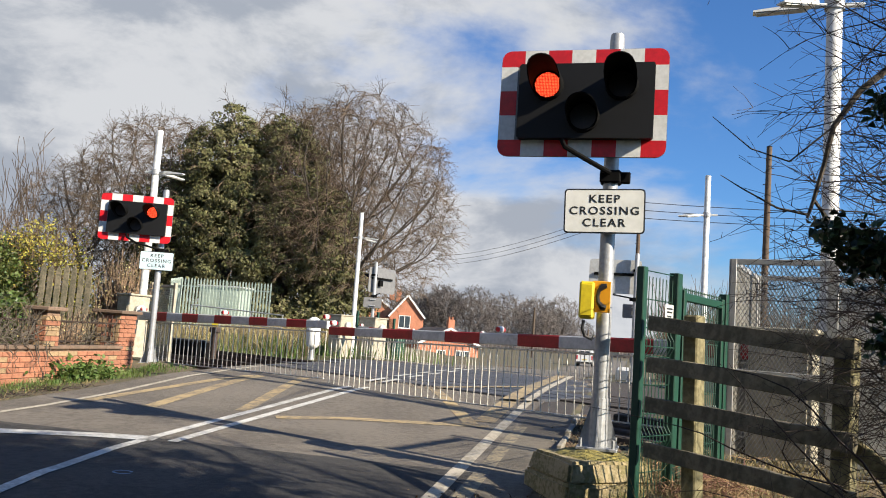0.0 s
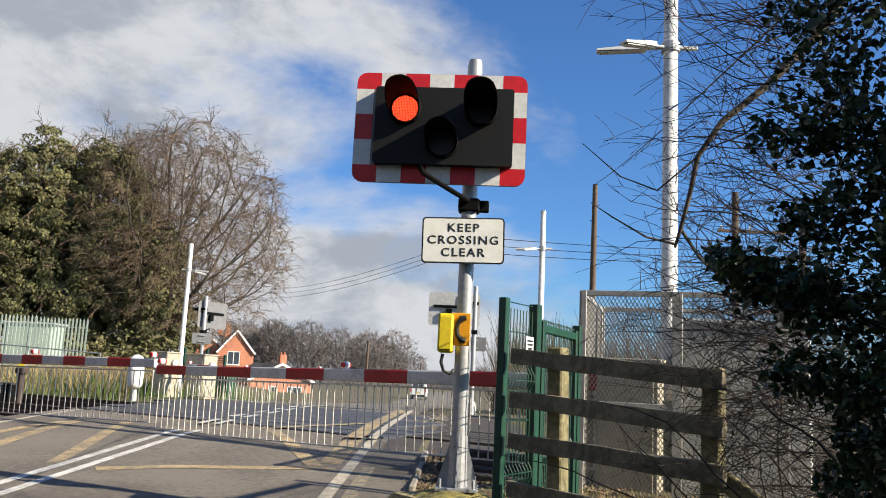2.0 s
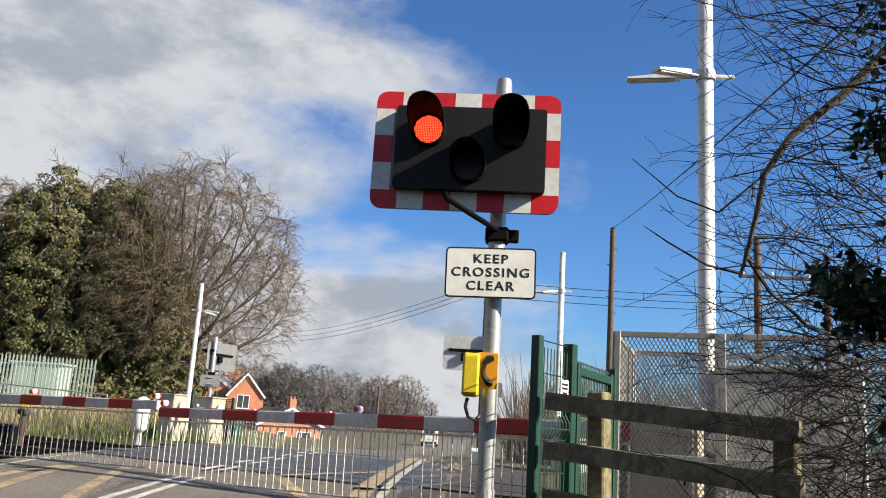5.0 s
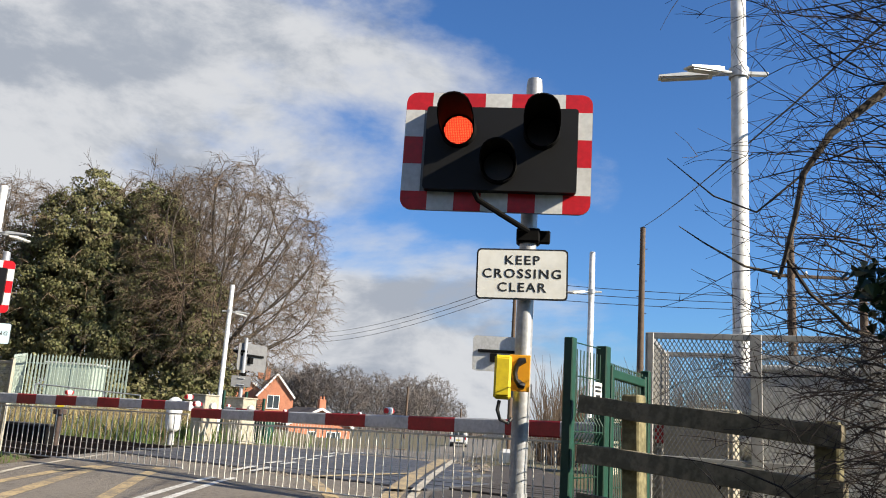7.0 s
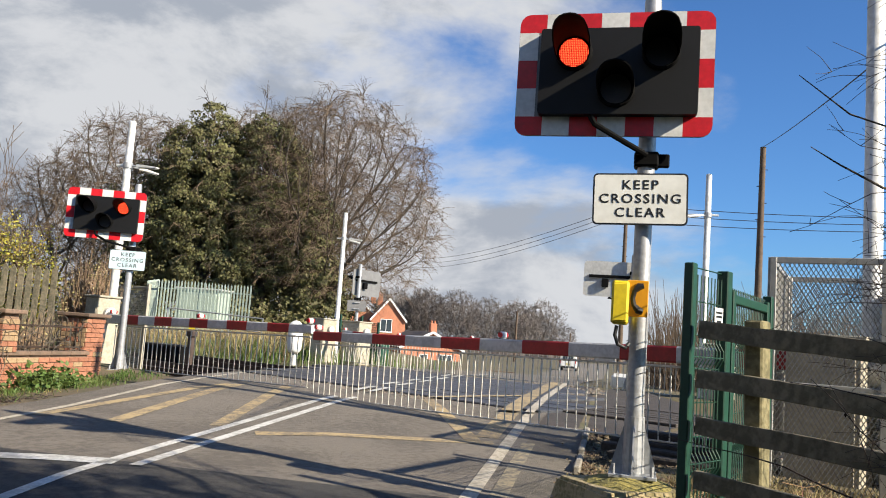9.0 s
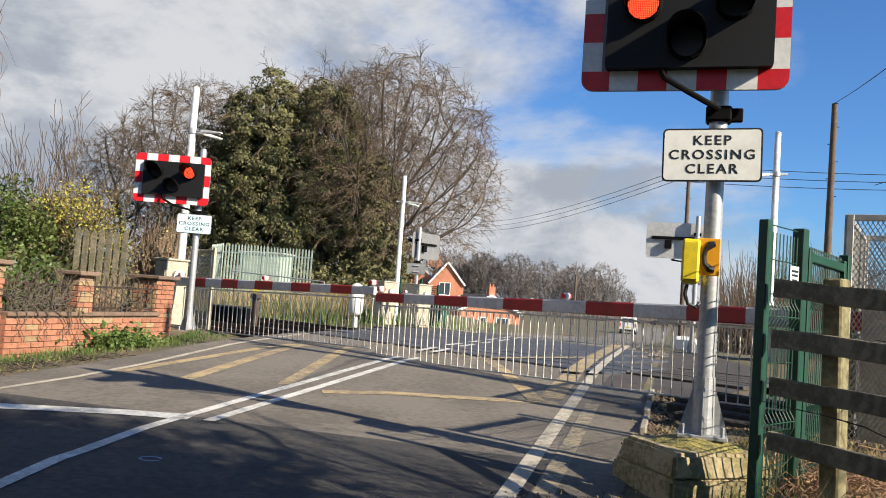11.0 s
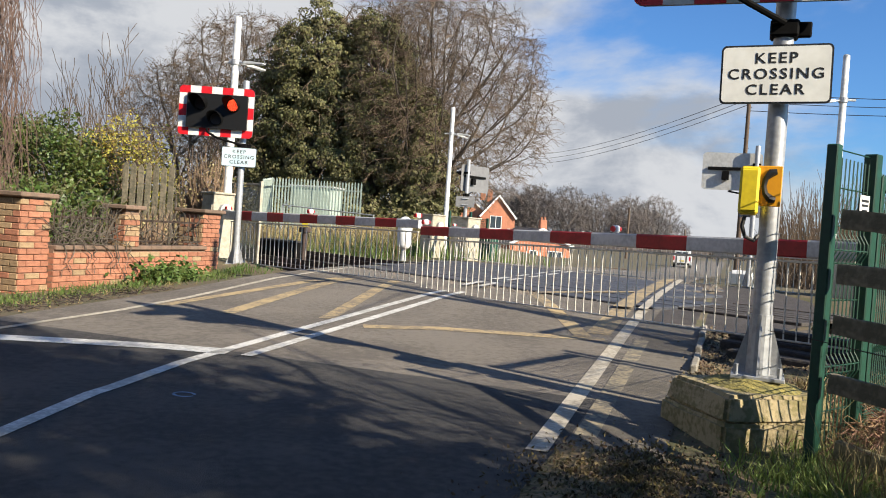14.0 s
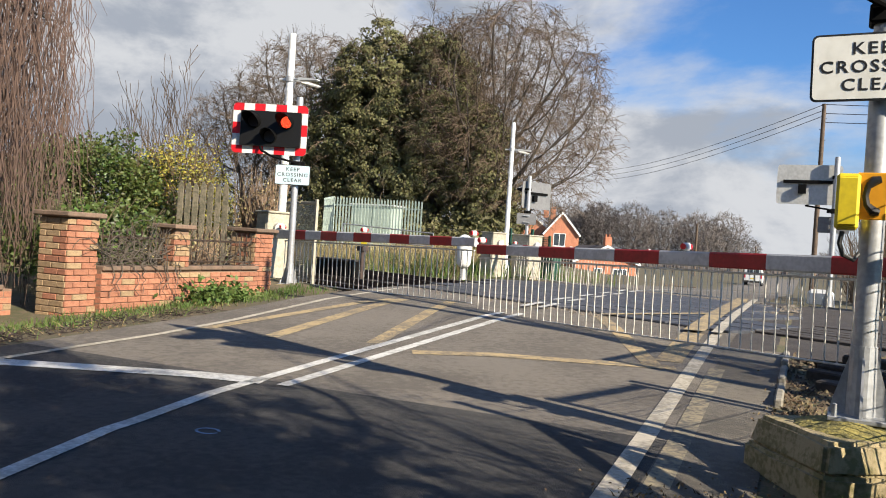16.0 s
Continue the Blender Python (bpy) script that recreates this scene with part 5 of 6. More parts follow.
# van on the far road
van = thing("van", "white panel van seen from behind on the far road", "van", pose(-5.1, 88, -1.29))
prof = [(-0.88, 0.32), (0.88, 0.32), (0.92, 0.9), (0.88, 1.25), (0.74, 1.88), (0.6, 1.97), (-0.6, 1.97), (-0.74, 1.88), (-0.88, 1.25), (-0.92, 0.9)]
part("body", Geo().prism(prof, 0, 3.3), M_VAN, van, "white van body")
part("bonnet", Geo().prism([(-0.86, 0.32), (0.86, 0.32), (0.88, 0.9), (0.8, 1.1), (-0.8, 1.1), (-0.88, 0.9)], 3.3, 4.3), M_VAN, van)
for s in (-1, 1):
    part("rear_window", Geo().box((s * 0.32, -0.01, 1.5), (0.54, 0.02, 0.42), None, 0.006), M_GLASS, van, "dark rear window")
    part("tail_light", Geo().box((s * 0.82, -0.01, 1.0), (0.12, 0.03, 0.4), None, 0.006), M_RED, van, "red tail light")
    part("rear_door", Geo().box((s * 0.37, -0.004, 0.85), (0.7, 0.012, 0.75), None, 0.004), M_VAN, van)
    for y in (0.75, 3.3):
        wh = part("wheel", Geo().tube([(s * 0.72, y, 0.31), (s * 0.9, y, 0.31)], 0.31, 16), M_TYRE, van, "black tyre", True)
        part("rim", Geo().tube([(s * 0.9, y, 0.31), (s * 0.915, y, 0.31)], 0.19, 12), M_GREYPAINT, wh)
part("bumper", Geo().box((0, -0.06, 0.42), (1.7, 0.14, 0.22), None, 0.03), M_TYRE, van, "dark rear bumper")
part("plate", Geo().box((0, -0.015, 0.75), (0.5, 0.01, 0.11)), M_PHONEY, van, "yellow plate with blank bar")

# ---- trees and plants ----


def grow(gs, leaves, rnd, p, d, length, r, level, spread, up, twist=0.5, split=(2, 3), minr=0.004, sides=(7, 6, 5, 4, 3, 3, 3), wander=0.25, gravity=0.0):
    """A limb with its side limbs, each a bent tapered tube."""
    n = 4 if level > 0 else 3
    pts, rads = [p.copy()], [r]
    q, e = p.copy(), d.copy()
    tip = r * (0.55 if level > 0 else 0.3)
    for i in range(n):
        e = (e + Vector((rnd.gauss(0, wander), rnd.gauss(0, wander), rnd.gauss(0, wander) + up - (gravity * (i + 1) / n if level < 4 else 0.0))) * 0.5).normalized()
        q = q + e * (length / n)
        pts.append(q.copy())
        rads.append(max(minr, r + (tip - r) * (i + 1) / n))
    depth = len(sides) - 1 - level
    g = gs[0] if level >= gs[2] else gs[1]
    g.tube(pts, rads, sides[max(0, min(len(sides) - 1, depth))], False)
    if level <= 0:
        leaves.append((pts[-1], e))
        return
    k = rnd.randint(*split)
    for j in range(k + 1):
        t = 0.35 + 0.65 * (j + rnd.random() * 0.6) / (k + 0.6)
        i = min(n - 1, int(t * n))
        f = t * n - i
        b = pts[i].lerp(pts[min(n, i + 1)], min(1, f))
        if j == k:
            b, sp = pts[-1], spread * 0.4
        else:
            sp = spread
        ax = Vector((rnd.gauss(0, 1), rnd.gauss(0, 1), rnd.gauss(0, 1)))
        ax = (ax - e * ax.dot(e)).normalized()
        nd = (e * math.cos(sp) + ax * math.sin(sp)).normalized()
        grow(gs, leaves, rnd, b, nd, length * rnd.uniform(0.62, 0.86), max(minr, rads[min(n, i + 1)] * rnd.uniform(0.55, 0.75)), level - 1, spread, up, twist, split, minr, sides, wander, gravity)


def leaf_cloud(g, rnd, centres, n, size, spreadr, flat=0.0):
    """Scatters small bent leaves round the centres."""
    for _ in range(n):
        c = centres[rnd.randrange(len(centres))]
        p = Vector((c[0] + rnd.gauss(0, spreadr), c[1] + rnd.gauss(0, spreadr), c[2] + rnd.gauss(0, spreadr)))
        add_leaf(g, rnd, p, size * rnd.uniform(0.6, 1.3))


def add_leaf(g, rnd, p, s):
    a = Vector((rnd.gauss(0, 1), rnd.gauss(0, 1), rnd.gauss(0, 0.6))).normalized()
    b = a.cross(Vector((rnd.gauss(0, 1), rnd.gauss(0, 1), rnd.gauss(0, 1)))).normalized()
    w = b * s * 0.36
    nrm = a.cross(b) * s * 0.15
    g.add([p, p + a * s * 0.5 + w, p + a * s + nrm, p + a * s * 0.5 - w], [(0, 1, 2), (0, 2, 3)])


def make_tree(name, label, x, y, h, r, levels, seed, wood, twig_min, spread=0.6, up=0.12, splits=(3, 4), trunk_frac=0.28, ivy=None, ivy_mat=None, lean=(0, 0), wander=0.28, gravity=0.0):
    rnd = random.Random(seed)
    t = thing(name, label, "tree", pose(x, y, ground_z(x, y)))
    g, crown, tips = Geo(), Geo(), []
    d = Vector((lean[0], lean[1], 1)).normalized()
    grow((g, crown, levels - 1), tips, rnd, Vector((0, 0, -0.1)), d, h * trunk_frac, r, levels, spread, up, split=splits, minr=twig_min, wander=wander, gravity=gravity)
    part("trunk", g, M_BARK if wood is M_TWIG else wood, t, "grey trunk with main limbs", True)
    part("crown", crown, wood, t, "bare crown of fine twigs")
    if ivy:
        lg = Geo()
        leaf_cloud(lg, rnd, ivy[0], ivy[1], ivy[2], ivy[3])
        part("ivy", lg, ivy_mat, t, "dense evergreen ivy leaves", kind="stuff")
    return t, tips


def colonise(rnd, pts, roots, step, reach, kill, tropism=0.0, rounds=140):
    """Grows a branching skeleton from roots towards pts; gives the nodes and each node's parent."""
    nodes = [Vector(r) for r in roots]
    parent = [i - 1 for i in range(len(nodes))]
    att = np.array(pts, dtype=float)
    n0 = np.array([tuple(n) for n in nodes])
    dist = np.full(len(att), 1e9)
    near = np.zeros(len(att), dtype=int)
    first = 0
    sprouts = collections.defaultdict(list)
    for _ in range(rounds):
        if not len(att):
            break
        for i in range(first, len(nodes)):
            d = np.sqrt(((att - n0[i]) ** 2).sum(1))
            better = d < dist
            dist[better], near[better] = d[better], i
        first = len(nodes)
        keep = dist > kill
        att, dist, near = att[keep], dist[keep], near[keep]
        pull = collections.defaultdict(lambda: np.zeros(3))
        for k in np.nonzero(dist < reach)[0]:
            pull[near[k]] += (att[k] - n0[near[k]]) / dist[k]
        if not pull:
            break
        for i, v in pull.items():
            e = Vector(v)
            if e.length < 1e-6:
                continue
            e = e.normalized() + Vector((rnd.gauss(0, 0.1), rnd.gauss(0, 0.1), rnd.gauss(0, 0.1) + tropism))
            if parent[i] >= 0:
                e += (nodes[i] - nodes[parent[i]]).normalized() * 0.55
            q = nodes[i] + e.normalized() * step
            if any((q - c).length < 0.4 * step for c in sprouts[i]):
                continue
            sprouts[i].append(q)
            nodes.append(q)
            parent.append(i)
        n0 = np.array([tuple(n) for n in nodes])
        if len(nodes) == first or len(nodes) > 9000:
            break
    return nodes, parent


def bare_tree(name, label, x, y, crown, trunk, seed, wood, tip_r, trunk_r, n=1500, step=0.32, twigs=3, twig_len=0.9, droop=0.25, lean=0.0, reach=3.2, split_r=0.05):
    """A bare winter tree: limbs fill the crown's dome (cx, cy, cz, rx, ry, rz), fine twigs end each branch."""
    rnd = random.Random(seed)
    t = thing(name, label, "tree", pose(x, y, ground_z(x, y)))
    cx, cy, cz, rx, ry, rz = crown
    pts = []
    while len(pts) < n:
        v = Vector((rnd.uniform(-1, 1), rnd.uniform(-1, 1), rnd.uniform(-1, 1)))
        k = v.length
        if k > 1 or k < 0.12:
            continue
        if k < 0.62 and rnd.random() < 0.55:
            continue
        lump = 1 + 0.13 * noise.noise(v.normalized() * 2.2 + Vector((seed, 0, 0)))
        p = (cx + v.x * rx * lump, cy + v.y * ry * lump, cz + v.z * rz * lump)
        if p[2] > trunk * 0.62:
            pts.append(p)
    h = trunk
    m = max(3, int(h / step))
    roots = [(lean * (i / m) ** 2 + 0.12 * noise.noise((i * 0.4, seed, 0)), 0.12 * noise.noise((seed, i * 0.4, 3)), -0.2 + (h + 0.2) * i / m) for i in range(m + 1)]
    nodes, parent = colonise(rnd, pts, roots, step, reach, step * 1.6, 0.03)
    kids = collections.defaultdict(list)
    for i, p in enumerate(parent):
        if p >= 0:
            kids[p].append(i)
    rad = [0.0] * len(nodes)
    for i in range(len(nodes) - 1, -1, -1):
        rad[i] = tip_r if not kids[i] else sum(rad[k] ** 2.35 for k in kids[i]) ** (1 / 2.35)
    f = trunk_r / rad[0]
    rad = [tip_r + (r - tip_r) * f if r > tip_r else tip_r for r in rad]
    limbs, fine = Geo(), Geo()
    # each branch follows its thickest child; the others begin branches of their own
    todo = [(0, None)]
    while todo:
        i, frm = todo.pop()
        line = [frm] if frm is not None else []
        while True:
            line.append(i)
            if not kids[i]:
                break
            ks = sorted(kids[i], key=lambda k: -rad[k])
            todo += [(k, i) for k in ks[1:]]
            i = ks[0]
        rs = [rad[k] for k in line]
        if frm is not None:
            rs[0] = min(rs[0], rs[1] * 1.15)
        big = max(rs) > split_r
        (limbs if big else fine).tube([nodes[k] for k in line], rs, 7 if max(rs) > 0.12 else (5 if big else 3), False)
        # twigs on the outer half of the branch and at its end
        for j in range(len(line)):
            if rs[j] > tip_r * 3.2 or j == 0:
                continue
            e0 = (nodes[line[j]] - nodes[line[j - 1]]).normalized()
            for _ in range(twigs if j == len(line) - 1 else (2 if rnd.random() < 0.7 else 1)):
                e = (e0 + Vector((rnd.gauss(0, 0.5), rnd.gauss(0, 0.5), rnd.gauss(0, 0.4)))).normalized()
                q, tp, ln = nodes[line[j]].copy(), [], twig_len * rnd.uniform(0.4, 1.15)
                for s in range(4):
                    tp.append(q.copy())
                    e = (e + Vector((rnd.gauss(0, 0.13), rnd.gauss(0, 0.13), rnd.gauss(0, 0.1) - droop * 0.35))).normalized()
                    q = q + e * ln / 3
                fine.tube(tp, [tip_r * 0.85, tip_r * 0.75, tip_r * 0.6, tip_r * 0.4], 3, False)
                for s in (1, 2):
                    e2 = (tp[s + 1] - tp[s]).normalized() + Vector((rnd.gauss(0, 0.5), rnd.gauss(0, 0.5), rnd.gauss(-droop * 0.5, 0.35)))
                    e2.normalize()
                    fine.tube([tp[s], tp[s] + e2 * ln * 0.28, tp[s] + e2 * ln * 0.5 + Vector((0, 0, -0.12 * droop))], [tip_r * 0.6, tip_r * 0.5, tip_r * 0.35], 3, False)
    part("trunk", limbs, M_BARK if wood is M_TWIG else wood, t, "grey trunk with main limbs", True)
    part("crown", fine, wood, t, "bare crown of fine twigs")
    return t


def ivy_mass(g, rnd, lobes, n_clump, per, leaf, clump):
    """Ivy in overhanging clumps over the surface of upright lobes (x, y, z, rx, ry, rz); leaves face outwards."""
    areas = [(lb[3] + lb[4]) * lb[5] for lb in lobes]
    for _ in range(n_clump):
        x, y, z, rx, ry, rz = rnd.choices(lobes, areas)[0]
        u, a = rnd.uniform(-1, 1), rnd.uniform(0, 2 * math.pi)
        v = Vector((math.cos(a) * math.sqrt(1 - u * u), math.sin(a) * math.sqrt(1 - u * u), u))
        k = rnd.uniform(0.8, 1.0) * (1 + 0.28 * noise.noise(v * 2.6 + Vector((x, y, z))))
        c = Vector((x + v.x * rx * k, y + v.y * ry * k, z + v.z * rz * k))
        if c.z < 0.3:
            continue
        out = Vector((v.x / rx, v.y / ry, v.z / rz)).normalized()
        cs = clump * rnd.uniform(0.6, 1.3)
        for _ in range(per):
            w = Vector((rnd.gauss(0, 1), rnd.gauss(0, 1), rnd.gauss(0, 1))).normalized()
            if w.dot(out) < -0.25:
                w = -w
            p = c + Vector((w.x * cs, w.y * cs, w.z * cs * 0.75 - 0.15 * cs)) * rnd.uniform(0.75, 1.0)
            nr = (w * 0.7 + out * 0.4 + Vector((rnd.gauss(0, 0.45), rnd.gauss(0, 0.45), rnd.gauss(0.15, 0.45)))).normalized()
            dn = Vector((rnd.gauss(0, 0.5), rnd.gauss(0, 0.5), -1))
            dn = (dn - nr * dn.dot(nr)).normalized()
            sd = nr.cross(dn)
            s = leaf * rnd.uniform(0.6, 1.3)
            g.add([p - dn * s * 0.45, p + sd * s * 0.42 - dn * s * 0.1, p + dn * s * 0.6, p - sd * s * 0.42 - dn * s * 0.1], [(0, 1, 2), (0, 2, 3)])


def ivy_tree(label, x, y, lobes, clumps, seed, trunk_h, leaf=0.17, per=84, clump=0.6, sticks=60):
    """A tree smothered in ivy: trunk and limbs inside, leafy lobes round them, bare twigs poking out."""
    rnd = random.Random(seed)
    t = thing("ivy_tree", label, "tree", pose(x, y, ground_z(x, y)))
    tr = Geo().tube([(0, 0, -0.2), (0.1, 0, trunk_h * 0.4), (-0.1, 0.1, trunk_h * 0.75), (0, 0, trunk_h)], [0.5, 0.4, 0.28, 0.08], 9, False)
    for lb in lobes:
        tr.tube([(0, 0, max(0.5, lb[2] * 0.45)), (lb[0] * 0.6, lb[1] * 0.6, lb[2] * 0.8), (lb[0], lb[1], lb[2] + lb[5] * 0.5)], [0.2, 0.13, 0.04], 6, False)
    part("trunk", tr, M_BARK, t, "grey trunk hidden by ivy", True)
    lg = Geo()
    ivy_mass(lg, rnd, lobes, clumps, per, leaf, clump)
    # inner leaves close the mass
    ivy_mass(lg, rnd, [(a, b, c, d * 0.68, e * 0.68, f * 0.75) for a, b, c, d, e, f in lobes], clumps // 3, per // 2, leaf * 1.6, clump)
    part("ivy", lg, M_IVY, t, "dense evergreen ivy leaves", kind="stuff")
    tw = Geo()
    for _ in range(sticks):
        lb = rnd.choice(lobes)
        u, a = rnd.uniform(-0.7, 1), rnd.uniform(0, 2 * math.pi)
        v = Vector((math.cos(a) * math.sqrt(1 - u * u), math.sin(a) * math.sqrt(1 - u * u), u))
        q = Vector((lb[0] + v.x * lb[3] * 0.85, lb[1] + v.y * lb[4] * 0.85, lb[2] + v.z * lb[5] * 0.85))
        e = (v + Vector((0, 0, 0.35))).normalized()
        tp, ln = [], rnd.uniform(1.0, 2.6)
        for s in range(6):
            tp.append(q.copy())
            e = (e + Vector((rnd.gauss(0, 0.2), rnd.gauss(0, 0.2), rnd.gauss(-0.12, 0.14)))).normalized()
            q = q + e * ln / 5
        tw.tube(tp, [0.03, 0.026, 0.022, 0.018, 0.014, 0.008], 3, False)
        for s in (2, 3, 4):
            for _ in range(2):
                e2 = (tp[s] - tp[s - 1]).normalized() + Vector((rnd.gauss(0, 0.6), rnd.gauss(0, 0.6), rnd.gauss(-0.1, 0.5)))
                e2.normalize()
                l2 = rnd.uniform(0.3, 0.9)
                tw.tube([tp[s], tp[s] + e2 * l2 * 0.5, tp[s] + e2 * l2 + Vector((0, 0, -0.1))], [0.015, 0.012, 0.006], 3, False)
    part("twig_fringe", tw, M_TWIG, t, "bare twigs poking out of the ivy", kind="stuff")
    return t


ra = random.Random(21)
bare_tree("beech_tree", "large bare winter beech with arching limbs and drooping twigs", -19.6, 46, (1.2, 0, 9.4, 6.7, 6.2, 7.4), 4.4, 5, M_TWIG, 0.014, 0.42, 3300, 0.36, 7, 1.35, 0.55, 0.4)
bare_tree("beech_tree", "broad bare tree behind the ivy", -25.0, 50.5, (0, 0, 10.5, 6.8, 5.5, 7.4), 5.0, 9, M_TWIG, 0.015, 0.36, 2000, 0.34, 6, 1.1, 0.3)
bare_tree("bare_tree", "spreading bare winter tree with olive twigs", -34.5, 48, (0, 0, 9.2, 6.6, 5.5, 7.0), 4.2, 31, M_TWIG, 0.015, 0.32, 2300, 0.34, 7, 1.1, 0.3)
bare_tree("bare_tree", "low bare tree at the edge of the group", -42.0, 50, (0, 0, 7.6, 5.6, 5.0, 5.6), 3.4, 37, M_TWIG, 0.015, 0.3, 1500, 0.34, 6, 1.1, 0.3)
ivy_tree("tall tree smothered in dark green ivy", -27.6, 45, [(0.3, 0, 11.0, 3.2, 2.8, 4.6), (-1.2, 0.3, 7.0, 3.8, 3.2, 4.5), (1.8, -0.3, 6.0, 3.4, 3.0, 5.2)], 760, 3, 14, sticks=170)
ivy_tree("ivy covered tree with bare outer twigs", -23.3, 45.5, [(0, 0, 10.8, 2.6, 2.4, 4.4), (0.3, 0, 5.6, 3.0, 2.8, 5.2)], 520, 8, 13)
ivy_tree("olive brown ivy tree at the edge of the group", -31.8, 46, [(0, 0, 7.4, 3.0, 2.6, 5.0), (-0.6, 0, 3.2, 3.2, 2.8, 2.8)], 400, 14, 11, per=34, sticks=260)
ivy_tree("ivy clad trunk beside the bare beech", -19.0, 44.2, [(-0.4, 0, 5.4, 1.7, 1.6, 4.8), (0.6, 0, 2.6, 1.9, 1.7, 2.8)], 280, 17, 8, sticks=40)
under = Geo()
for _ in range(9000):
    x = ra.uniform(-44, -17.5)
    p = Vector((x, 41 + ra.gauss(0, 1.4), 0.6 + abs(ra.gauss(0, 1.1)) * (1 + 0.7 * noise.noise((x * 0.4, 0, 3)))))
    add_leaf(under, ra, p, ra.uniform(0.15, 0.32))
solid("undergrowth", under, M_IVY, "dark scrubby undergrowth below the trees", "undergrowth", kind="stuff")

# far tree line, three kinds repeated
kinds = []
for k in range(3):
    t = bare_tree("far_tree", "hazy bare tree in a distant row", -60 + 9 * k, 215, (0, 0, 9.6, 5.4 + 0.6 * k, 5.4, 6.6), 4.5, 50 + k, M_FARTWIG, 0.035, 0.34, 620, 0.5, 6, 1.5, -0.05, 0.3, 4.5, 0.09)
    t["group"] = "distant tree row"
    kinds.append(t)
rf = random.Random(8)
for i in range(15):
    x = -66 + i * 3.3 + rf.uniform(-1, 1)
    t = copy_thing(kinds[i % 3], pose(x, 218 + rf.uniform(-10, 25), -2, 0, 0, rf.uniform(0, 360)))
    t.scale = (rf.uniform(0.75, 1.0),) * 3
for i, (x, y, s) in enumerate(((-27, 210, 0.62), (-22.5, 212, 0.7), (-20, 230, 0.75), (-14, 235, 0.6), (30, 150, 0.5), (38, 160, 0.55), (24, 170, 0.5), (8, 160, 0.34), (12, 140, 0.34), (4, 190, 0.4))):
    t = copy_thing(kinds[i % 3], pose(x, y, -2, 0, 0, 40 * i))
    t.scale = (s,) * 3
hedge = Geo()
for _ in range(7000):
    x = rf.uniform(-90, 60)
    y = 205 + rf.gauss(0, 2)
    hedge.add([(x, y, -2), (x + rf.gauss(0, .5), y, rf.uniform(0, 2.4)), (x + 0.25, y + .1, -2)], [(0, 1, 2)])
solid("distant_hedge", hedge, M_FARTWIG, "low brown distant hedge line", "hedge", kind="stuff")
scrub = Geo()
for _ in range(2600):
    x, y = rf.uniform(1.2, 7.5), rf.uniform(17, 30)
    a = Vector((x, y, ground_z(x, y)))
    b = a + Vector((rf.gauss(0, .5), rf.gauss(0, .5), rf.uniform(1.0, 3.0)))
    scrub.tube([a, a.lerp(b, .5) + Vector((rf.gauss(0, .1), 0, 0)), b], [0.014, 0.01, 0.004], 3, False)
solid("scrub_thicket", scrub, M_TWIG, "thicket of thin reddish brown bare stems", "scrub", kind="stuff")

# ---- garden behind the brick wall ----
rg = random.Random(77)


def make_bush(name, label, x, y, z0, z1, rx, ry, n, size, material, seed, nstem=24, wood=M_TWIG):
    rnd = random.Random(seed)
    t = thing(name, label, "bush", pose(x, y, z0))
    st = Geo()
    for _ in range(nstem):
        a = rnd.uniform(0, 6.28)
        e = Vector((rx * rnd.uniform(.2, .9) * math.cos(a), ry * rnd.uniform(.2, .9) * math.sin(a), (z1 - z0) * rnd.uniform(.6, 1.05)))
        k1, k2 = rnd.uniform(.1, .3), rnd.uniform(.45, .75)
        b0 = (e.x * .35 + rnd.gauss(0, .08), e.y * .35 + rnd.gauss(0, .08), -0.1)
        st.tube([b0, (b0[0] + e.x * k1 + rnd.gauss(0, .04), b0[1] + e.y * k1, e.z * .4), (e.x * k2 + b0[0] * .4 + rnd.gauss(0, .06), e.y * k2, e.z * .75), e], [0.015, 0.011, 0.008, 0.003], 4, False)
    part("stem_cluster", st, wood, t, "thin woody stems", kind="stuff")
    lg = Geo()
    for _ in range(n):
        a, u = rnd.uniform(0, 6.28), rnd.uniform(-1, 1)
        v = Vector((math.cos(a) * math.sqrt(1 - u * u), math.sin(a) * math.sqrt(1 - u * u), u))
        k = (0.62 + 0.38 * rnd.random()) * (1 + 0.34 * noise.noise(v * 2.3 + Vector((seed, 0, 0))))
        p = Vector((v.x * rx * k, v.y * ry * k, (z1 - z0) * (0.5 + 0.5 * v.z * k)))
        if p.z > 0:
            add_leaf(lg, rnd, p, size * rnd.uniform(.6, 1.3))
    part("leaves", lg, material, t, "", kind="stuff")
    return t


make_bush("laurel_bush", "dense dark green evergreen garden bush", -13.2, 7.4, 0.0, 2.85, 1.8, 1.2, 26000, 0.075, M_HEDGE, 1, 60)
make_bush("laurel_bush", "dark green evergreen bush by the brick pier", -14.6, 7.2, 0.0, 2.5, 1.4, 1.2, 14000, 0.08, M_HEDGE, 2, 60)
make_bush("forsythia_bush", "yellow flowering forsythia bush with brown stems", -11.9, 8.5, 0.0, 2.95, 1.15, 1.0, 7500, 0.06, M_FORSY, 3, 170)
make_bush("garden_shrub", "olive green shrub beside the yellow forsythia", -12.4, 8.3, 0.3, 2.75, 0.7, 0.6, 4500, 0.06, M_HEDGE, 13, 60)
make_bush("brown_shrub", "tall thin brown stems beside the signal post", -9.95, 8.7, 0.0, 2.35, 0.8, 0.6, 900, 0.04, M_DRYGRASS, 14, 130, M_STEM)
make_bush("brown_shrub", "twiggy brown shrub beside the wooden fence", -10.1, 8.5, 0.0, 2.0, 0.6, 0.5, 700, 0.05, M_DRYGRASS, 4, 150, M_STEM)
